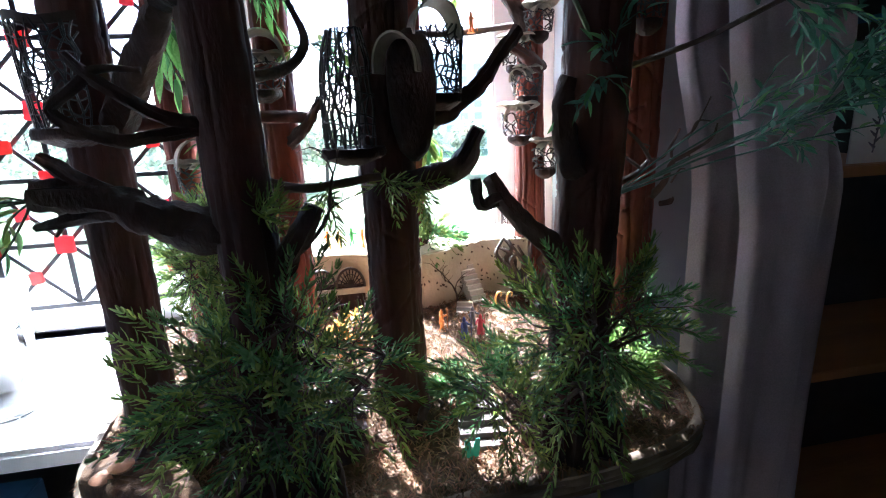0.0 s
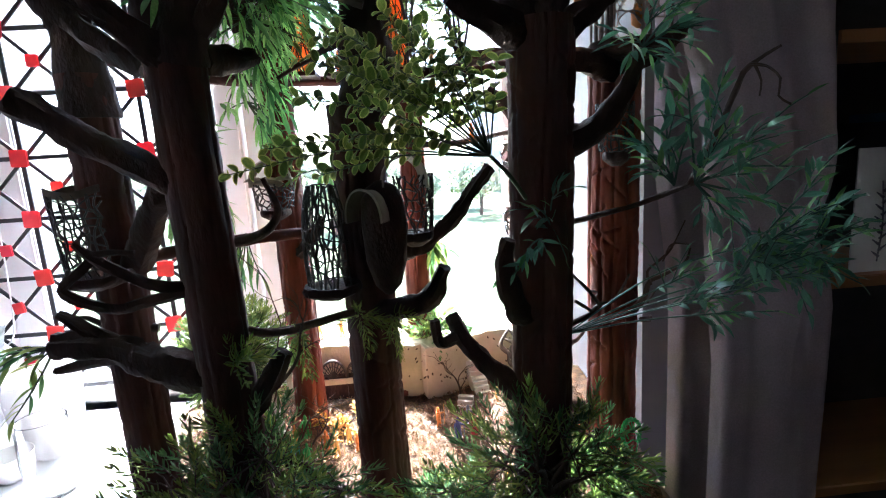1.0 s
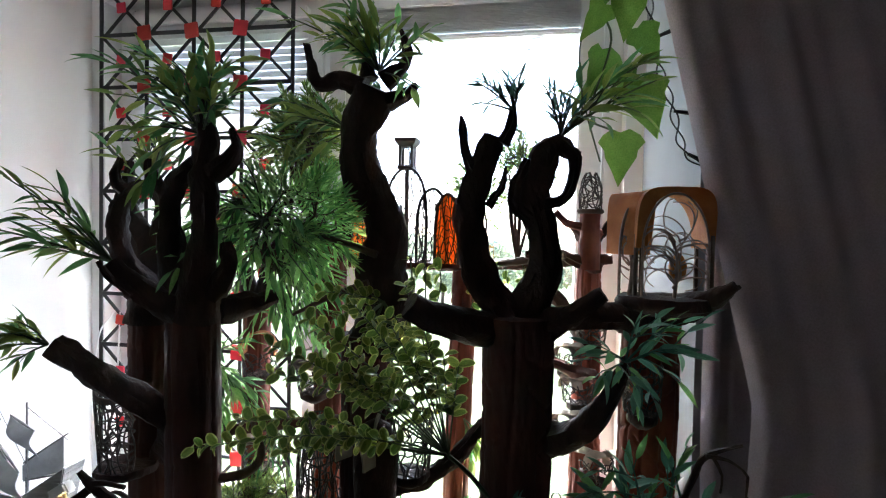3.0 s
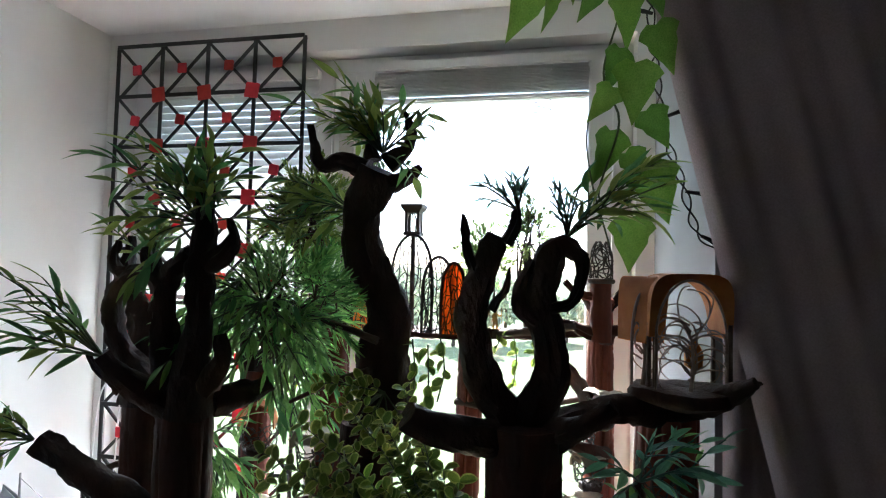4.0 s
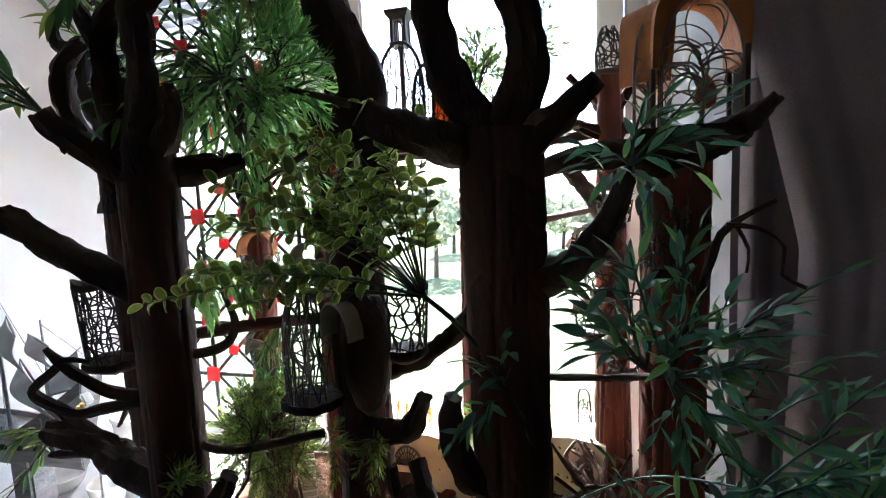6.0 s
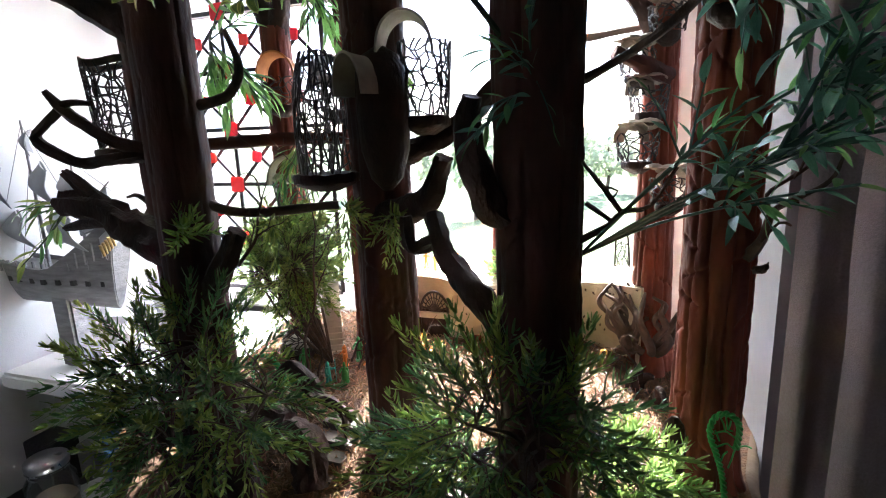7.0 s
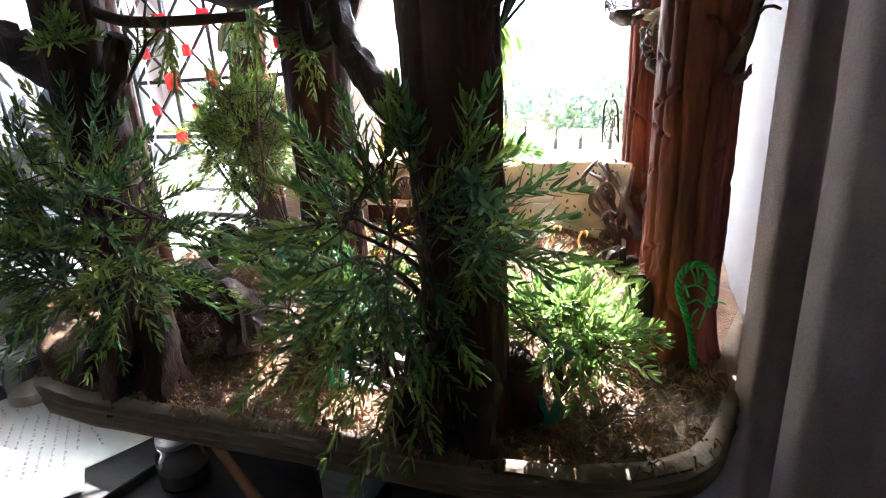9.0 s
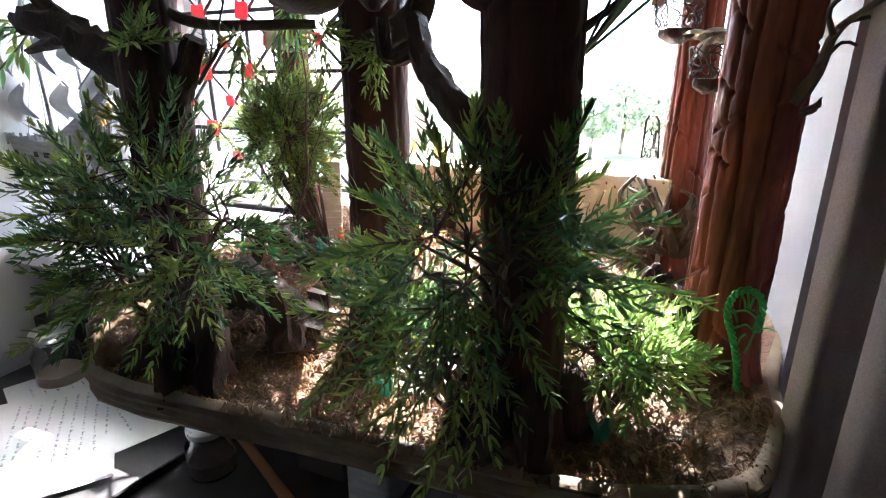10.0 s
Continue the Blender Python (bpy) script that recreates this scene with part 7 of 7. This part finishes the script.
part("body", Geo().lathe([(0.07, 0), (0.085, 0.17), (0.089, 0.175), (0.089, 0.187), (0.08, 0.187), (0.078, 0.17), (0.064, 0.012), (0.002, 0.01)], (-0.66, 1.68, 0.846), 36), WHITE_CERAMIC, bucket)

# model sailing ship
ship = thing("model_ship", "grey unpainted model sailing ship with swollen sails", "model ship", (-0.7, 1.43, 0.846))
sec = []
for k in range(15):
    u = k / 14
    x = -0.98 + 0.385 * u
    beam = 0.052 * (math.sin(min(1, u * 2.2 + 0.08) * math.pi / 2)) * (1 - 0.5 * max(0, u - 0.7) / 0.3)
    sheer = 1.09 + 0.03 * (1 - u) ** 2 + 0.13 * max(0, (u - 0.6) / 0.4) ** 1.3
    ring_ = []
    for j in range(9):
        a = math.pi * j / 8
        z = sheer - (sheer - 1.0) * math.sin(a) ** 0.7
        ring_.append(Vector((x + 0.05 * max(0, (u - 0.55) / 0.45) * (z - 1.0) / 0.22, 1.43 - beam * math.cos(a) * (0.6 + 0.4 * (1 - math.sin(a))), z)))
    sec.append(ring_)
part("hull", Geo().shell(sec, 0.006), HULL, ship, "dark grey hull with planking")
part("transom", Geo().shell([[sec[-1][j].lerp(sec[-1][8 - j], v) for v in (0, 0.25, 0.5, 0.75, 1)] for j in range(5)], 0.004), HULL, ship)
part("deck", Geo().shell([[r_[0].lerp(r_[8], v) + Vector((0, 0, -0.012)) for v in (0.04, 0.35, 0.65, 0.96)] for r_ in sec], 0.003), HULL, ship)
for x, z in ((-0.585, 1.12), (-0.565, 1.165)):
    part("stern_gallery", Geo().box((x - 0.004, 1.4, z), (x + 0.014, 1.435, z + 0.025), bevel=0.003), HULL, ship)
for k in range(9):
    part("gun_port", Geo().box((-0.93 + 0.042 * k, 1.376 + 0.004 * abs(k - 4), 1.06), (-0.918 + 0.042 * k, 1.392, 1.072)), BLACK, ship, smooth=False)
for k in range(14):
    x = -0.93 + 0.028 * k
    part("rail_post", Geo().box((x, 1.383, 1.085 + 0.009 * max(0, k - 8)), (x + 0.004, 1.387, 1.112 + 0.012 * max(0, k - 8))), HULL, ship, smooth=False)
part("stand", Geo().box((-0.78, 1.4, 0.846), (-0.72, 1.46, 1.03), bevel=0.006), HULL, ship)


def sail(tl, tr, br, bl, belly, name="sail"):
    """A swollen sail between four corners, its foot and leeches cut hollow."""
    tl, tr, br, bl = (Vector(p) for p in (tl, tr, br, bl))
    n_ = (tr - tl).cross(bl - tl).normalized()
    if n_.x > 0:
        n_ = -n_
    rows_ = []
    for i in range(11):
        v = i / 10
        row = []
        for j in range(13):
            u = j / 12
            us = 0.5 + (u - 0.5) * (1 - 0.16 * math.sin(math.pi * v))
            vs = v * (1 - 0.16 * math.sin(math.pi * us))
            p = tl.lerp(tr, us).lerp(bl.lerp(br, us), vs)
            row.append(p + n_ * belly * math.sin(math.pi * us) ** 0.8 * math.sin(math.pi * min(1.0, v * 0.85 + 0.05)))
        rows_.append(row)
    part("yard", Geo().tube([tl, tl.lerp(tr, 0.5), tr], [0.0015, 0.003, 0.0015], 8, 0.02), HULL, ship)
    return part(name, Geo().shell(rows_, 0.0014), SAIL, ship)


for x, z in ((-0.93, 1.42), (-0.8, 1.43), (-0.667, 1.345)):
    part("mast", Geo().tube([(x, 1.43, 1.0), (x, 1.43, z)], [0.005, 0.002], 8, 0.04), HULL, ship)
for dx in (0.0, -0.15):
    sail((-0.84 + dx, 1.5, 1.225), (-0.632 + dx, 1.38, 1.212), (-0.575 + dx, 1.365, 1.147), (-0.87 + dx, 1.52, 1.12), 0.04)
    sail((-0.85 + dx, 1.49, 1.335), (-0.69 + dx, 1.39, 1.318), (-0.66 + dx, 1.38, 1.235), (-0.87 + dx, 1.5, 1.24), 0.035)
    sail((-0.83 + dx, 1.47, 1.41), (-0.745 + dx, 1.4, 1.4), (-0.73 + dx, 1.39, 1.35), (-0.85 + dx, 1.48, 1.355), 0.02)
sail((-0.735, 1.45, 1.305), (-0.615, 1.4, 1.296), (-0.593, 1.39, 1.245), (-0.745, 1.46, 1.262), 0.025)
# gaff sail over the quarterdeck
rows_ = [[Vector((-0.679, 1.43, 1.168)).lerp(Vector((-0.561, 1.42, 1.205)), u) + Vector((0, -0.012 * math.sin(math.pi * u) * math.sin(math.pi * v), (0.034 + 0.042 * u) * v)) for u in (0, 0.17, 0.33, 0.5, 0.67, 0.83, 1)] for v in (0, 0.25, 0.5, 0.75, 1)]
part("sail", Geo().shell(rows_, 0.0014), SAIL, ship)
part("gaff", Geo().tube([(-0.676, 1.43, 1.208), (-0.548, 1.418, 1.29)], [0.0025, 0.0015], 8, 0.02), HULL, ship)
part("boom", Geo().tube([(-0.676, 1.43, 1.168), (-0.545, 1.418, 1.205)], [0.0025, 0.0018], 8, 0.02), HULL, ship)
for k in range(5):
    part("bracket", Geo().tube([(-0.55 + 0.009 * k, 1.38, 1.135 + 0.006 * k), (-0.549 + 0.009 * k, 1.374, 1.16 + 0.006 * k)], [0.0028, 0.004], 8, 0.006), GOLD, ship, "gilded carved bracket")
part("gallery", Geo().box((-0.562, 1.385, 1.15), (-0.51, 1.41, 1.177), Matrix.Translation((-0.557, 1.38, 1.155)) @ Matrix.Rotation(radians(-32), 4, "Y") @ Matrix.Translation((0.557, -1.38, -1.155)), 0.004), SAIL, ship, "pale grey quarter gallery")
g = Geo()
for a, b in (((-0.8, 1.43, 1.42), (-0.93, 1.43, 1.2)), ((-0.8, 1.43, 1.42), (-0.667, 1.43, 1.2)), ((-0.667, 1.43, 1.335), (-0.56, 1.43, 1.27)), ((-0.8, 1.43, 1.33), (-0.84, 1.385, 1.05)), ((-0.8, 1.43, 1.33), (-0.75, 1.385, 1.05)), ((-0.667, 1.43, 1.27), (-0.62, 1.39, 1.1))):
    g.tube([a, b], [0.0007, 0.0007], 4, 0.05)
tagged(part("rigging", g, HULL, ship), kind="stuff")

# desk under the base, with papers, jars and a brush
desk = thing("desk", "dark desk in the shade under the window", "desk", (-0.2, 1.1, 0.0))
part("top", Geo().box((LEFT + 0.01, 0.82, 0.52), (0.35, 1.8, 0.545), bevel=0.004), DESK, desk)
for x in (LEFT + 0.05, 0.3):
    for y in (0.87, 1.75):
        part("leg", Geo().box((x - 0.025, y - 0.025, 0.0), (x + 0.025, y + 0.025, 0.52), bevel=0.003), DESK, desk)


def sheet(c, turn, w, h, lines, seed):
    ob = thing("paper_sheet", "white paper sheet with handwritten lines on the desk", "paper", c, "paper sheets")
    rnd = random.Random(seed)
    m = Matrix.Translation(c) @ Matrix.Rotation(radians(turn), 4, "Z")
    part("page", Geo().shell([[m @ Vector((w * (u - 0.5), h * (v - 0.5), 0.0015 + 0.004 * math.sin(u * 3) * v)) for u in (0, 0.25, 0.5, 0.75, 1)] for v in (0, 0.25, 0.5, 0.75, 1)], 0.0006), PAPER, ob)
    g = Geo()
    for k in range(lines):
        y = h * (0.42 - 0.84 * k / lines)
        x = -w * rnd.uniform(0.36, 0.44)
        while x < w * rnd.uniform(0.15, 0.42):
            y += rnd.uniform(-0.001, 0.001)
            for j in range(rnd.randint(2, 7)):
                z = 0.0026 + 0.004 * math.sin((x / w + 0.5) * 3) * (y / h + 0.5)
                hh, sl, ww = rnd.uniform(0.002, 0.0055), rnd.uniform(-0.0005, 0.002), rnd.uniform(0.0005, 0.0016)
                g.add([m @ Vector(p) for p in ((x, y, z), (x + ww, y, z), (x + ww + sl, y + hh, z), (x + sl, y + hh, z))], [(0, 1, 2, 3)])
                x += rnd.uniform(0.0015, 0.003)
            x += rnd.uniform(0.004, 0.009)
    part("handwriting", g, INK, ob, "plain dark bars of unreadable handwriting", False)
    return ob


pad = single("sketch_pad", Geo().box((-0.78, 1.02, 0.5455), (-0.24, 1.36, 0.565), Matrix.Translation((-0.5, 1.19, 0)) @ Matrix.Rotation(radians(-8), 4, "Z") @ Matrix.Translation((0.5, -1.19, 0)), 0.002), DESK, "dark sketch pad lying on the desk", "pad")
sheet((-0.54, 1.22, 0.568), -22, 0.42, 0.24, 9, 201)
sheet((-0.5, 1.12, 0.571), -38, 0.36, 0.22, 9, 202)


def jar(name, label, c, r, h, fill=None):
    ob = thing(name, label, "jar", c, "jars")
    part("glass", Geo().lathe([(r * 0.9, 0), (r, h * 0.05), (r, h * 0.66), (r * 0.8, h * 0.78), (r * 0.8, h * 0.86), (r * 0.86, h * 0.88), (r * 0.8, h * 0.99), (r * 0.74, h), (r * 0.72, h * 0.8), (r * 0.93, h * 0.64), (r * 0.93, h * 0.07), (0.002, h * 0.06)], c, 28), GLASSY, ob)
    part("lid", Geo().lathe([(r * 0.84, h * 0.9), (r * 0.86, h * 0.92), (r * 0.86, h * 1.01), (r * 0.8, h * 1.03), (0.002, h * 1.03)], c, 28), METAL, ob, "worn silvery lid")
    if fill:
        part("fill", Geo().lathe([(r * 0.88, h * 0.08), (r * 0.88, h * 0.34), (0.002, h * 0.34)], c, 24), fill, ob)
    return ob


jar("jar", "glass preserving jar with a silvery lid", (-0.7, 1.27, 0.5455), 0.05, 0.145, BROWN_WATER)
jar("jar", "small dusty glass jar with a lid", (-0.17, 1.2, 0.5455), 0.042, 0.095, GREYWOOD)
single("blue_box", Geo().box((-0.56, 1.3, 0.5455), (-0.46, 1.4, 0.75), bevel=0.003), BLUE_BOX, "blue cardboard box on the desk", "box")
single("brush", Geo().tube([(-0.2, 1.29, 0.556), (0.02, 1.18, 0.556), (0.12, 1.13, 0.556)], [0.009, 0.01, 0.006], 12, 0.02), ORANGE_WOOD, "wooden paint brush handle on the desk", "brush")
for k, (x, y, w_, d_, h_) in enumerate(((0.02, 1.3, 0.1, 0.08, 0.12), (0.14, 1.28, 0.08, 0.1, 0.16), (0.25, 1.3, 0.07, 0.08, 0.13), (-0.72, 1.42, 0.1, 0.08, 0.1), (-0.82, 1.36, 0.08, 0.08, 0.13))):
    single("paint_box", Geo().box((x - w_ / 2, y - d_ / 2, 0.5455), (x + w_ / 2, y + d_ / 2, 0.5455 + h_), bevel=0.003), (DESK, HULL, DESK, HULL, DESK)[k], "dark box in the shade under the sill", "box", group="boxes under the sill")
# cable with small bulbs beside the window
cable = thing("light_cable", "twisted dark cable with small unlit bulbs, hung from the ceiling", "cable", (0.585, 1.3, 2.5))
line_pts = [(0.585, 1.3, 2.51), (0.592, 1.3, 2.2), (0.601, 1.3, 2.105), (0.613, 1.3, 2.018), (0.636, 1.3, 1.948), (0.658, 1.3, 1.871), (0.689, 1.3, 1.844)]
line, _ = smooth_line(line_pts, [0] * 7, 0.006)
for ph in (0, math.pi):
    g = Geo()
    pts = [p + Vector((0.0055 * math.cos(i * 0.55 + ph), 0.0055 * math.sin(i * 0.55 + ph), 0)) for i, p in enumerate(line)]
    g.tube(pts, [0.0013] * len(pts), 5, 0.006)
    part("wire", g, BLACK, cable)
for p, d in (((0.608, 1.3, 2.04), (0.045, -0.02, 0.012)), ((0.642, 1.3, 1.93), (0.05, 0, -0.008)), ((0.664, 1.3, 1.865), (0.03, 0, -0.015)), ((0.595, 1.3, 2.2), (-0.03, 0, 0.01))):
    p, d = Vector(p), Vector(d)
    part("bulb", Geo().tube([p, p + d * 0.5, p + d], [0.0025, 0.0035, 0.001], 8, 0.004), BLACK, cable)

# bookcase in the dark part of the room
case = thing("bookcase", "orange-brown wooden bookcase in deep shade", "bookcase", (1.3, 1.45, 0.0))
for z in (0.35, 0.8, 1.23, 1.66, 2.05):
    part("shelf", Geo().box((1.0, 1.28, z - 0.022), (1.95, 1.6, z), bevel=0.002), ORANGE_WOOD, case)
part("side", Geo().box((0.978, 1.28, 0.0), (0.998, 1.6, 2.05), bevel=0.002), DESK, case)
part("side", Geo().box((1.952, 1.28, 0.0), (1.972, 1.6, 2.05), bevel=0.002), DESK, case)
part("back", Geo().box((1.0, 1.585, 0.02), (1.95, 1.598, 2.03)), DESK, case, smooth=False)
card = thing("picture_card", "pale card with a dark plant drawing on a shelf", "card", (1.12, 1.31, 1.232))
part("card", Geo().box((1.07, 1.3, 1.2305), (1.2, 1.303, 1.46)), PAPER, card, smooth=False)
g = Geo()
g.tube([(1.12, 1.297, 1.25), (1.125, 1.297, 1.32), (1.118, 1.297, 1.4)], [0.0015, 0.0015, 0.001], 5, 0.01)
for k in range(12):
    z = 1.26 + 0.011 * k
    s = 1 if k % 2 else -1
    g.tube([(1.122, 1.297, z), (1.122 + s * 0.014, 1.297, z + 0.01)], [0.003, 0.001], 5, 0.01)
part("drawing", g, INK, card)
rnd = random.Random(211)
x = 1.24
while x < 1.9:
    w_ = rnd.uniform(0.02, 0.045)
    h_ = rnd.uniform(0.2, 0.3)
    single("book", Geo().box((x, 1.36, 1.2305), (x + w_ - 0.002, 1.56, 1.2305 + h_), bevel=0.002), rnd.choice([DESK, HULL, BLUE_BOX, ORANGE_WOOD]), "closed book standing on a dark shelf", "book", group="books")
    x += w_

# ---- outside ----
GRASS_OUT = material("outside_ground", (0.06, 0.1, 0.03), (0.14, 0.17, 0.07), 0.4, 0.95, 0.0, coarse=0.05)
# Leaf green paled and greyed to stand in for outdoor haze and glare.
TREE_HAZED = material("hazed_leaves", (0.3, 0.33, 0.22), (0.42, 0.45, 0.32), 1.0, 0.7, 0.0, translucent=0.6, island=0.4)
FACADE = material("facade", (0.62, 0.62, 0.6), (0.72, 0.72, 0.7), 0.6, 0.9, 0.0, coarse=0.1)
# Panes lightened to stand in for haze over the far building.
PANE_HAZED = material("hazed_pane", (0.32, 0.34, 0.36), (0.42, 0.44, 0.46), 1, 0.4, 0.0)
single("ground", Geo().box((-1500, 6, -9.2), (1500, 3000, -9.0)), GRASS_OUT, "sunny green ground outside the window", "ground", "structure", False)


def far_tree(x, y, h, r, seed):
    rnd = random.Random(seed)
    ob = thing("far_tree", "leafy tree outside, its green paled for haze", "tree", (x, y, -9.0), "trees outside")
    part("trunk", Geo().tube([(x, y, -9), (x + 0.2, y, -9 + h * 0.45), (x, y, -9 + h * 0.8)], [0.3, 0.22, 0.08], 8, 0.5), TWIG, ob)
    g = Geo()
    for k in range(900):
        a = Vector((rnd.gauss(0, 1), rnd.gauss(0, 1), rnd.gauss(0, 1))).normalized()
        lump = 0.75 + 0.35 * noise.noise(a * 2.2 + Vector((seed, 0, 0)))
        p = Vector((x, y, -9 + h * 0.62)) + Vector((a.x * r, a.y * r, a.z * h * 0.4)) * lump * rnd.uniform(0.6, 1) ** 0.5
        s = rnd.uniform(0.25, 0.6)
        u = Vector((rnd.gauss(0, 1), rnd.gauss(0, 1), rnd.gauss(0, 1))).normalized()
        w_ = u.orthogonal().normalized()
        g.add([p - u * s, p + w_ * s * 0.6, p + u * s, p - w_ * s * 0.6], [(0, 1, 2, 3)])
    tagged(part("crown", g, TREE_HAZED, ob, smooth=False), kind="stuff")


for k, (x, y, h, r) in enumerate(((-13, 75, 10.5, 4.5), (-6, 78, 10.8, 4), (-19, 82, 11.5, 4.5), (-9, 70, 9, 4), (3, 85, 8, 4.2), (11, 90, 8, 3.6), (20, 82, 9, 4), (-16, 60, 12, 5), (25, 66, 11, 4.6), (-28, 70, 12, 5), (-40, 80, 13, 6), (12, 80, 9, 5), (-2, 85, 9, 5), (33, 80, 10, 5))):
    far_tree(x, y, h, r, 300 + k)
house = thing("apartment_building", "pale apartment block with rows of windows, far off", "building", (35, 130, -9.0))
part("wall", Geo().box((18, 130, -9), (62, 142, 13)), FACADE, house, smooth=False)
part("roof", Geo().box((17.5, 129.5, 13), (62.5, 142.5, 13.6)), FACADE, house, smooth=False)
win_mesh = Geo().box((-0.9, -0.08, -0.8), (0.9, 0.08, 0.8)).mesh("pane", PANE_HAZED, False)
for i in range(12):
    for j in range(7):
        o = part("window", win_mesh, PANE_HAZED, house)
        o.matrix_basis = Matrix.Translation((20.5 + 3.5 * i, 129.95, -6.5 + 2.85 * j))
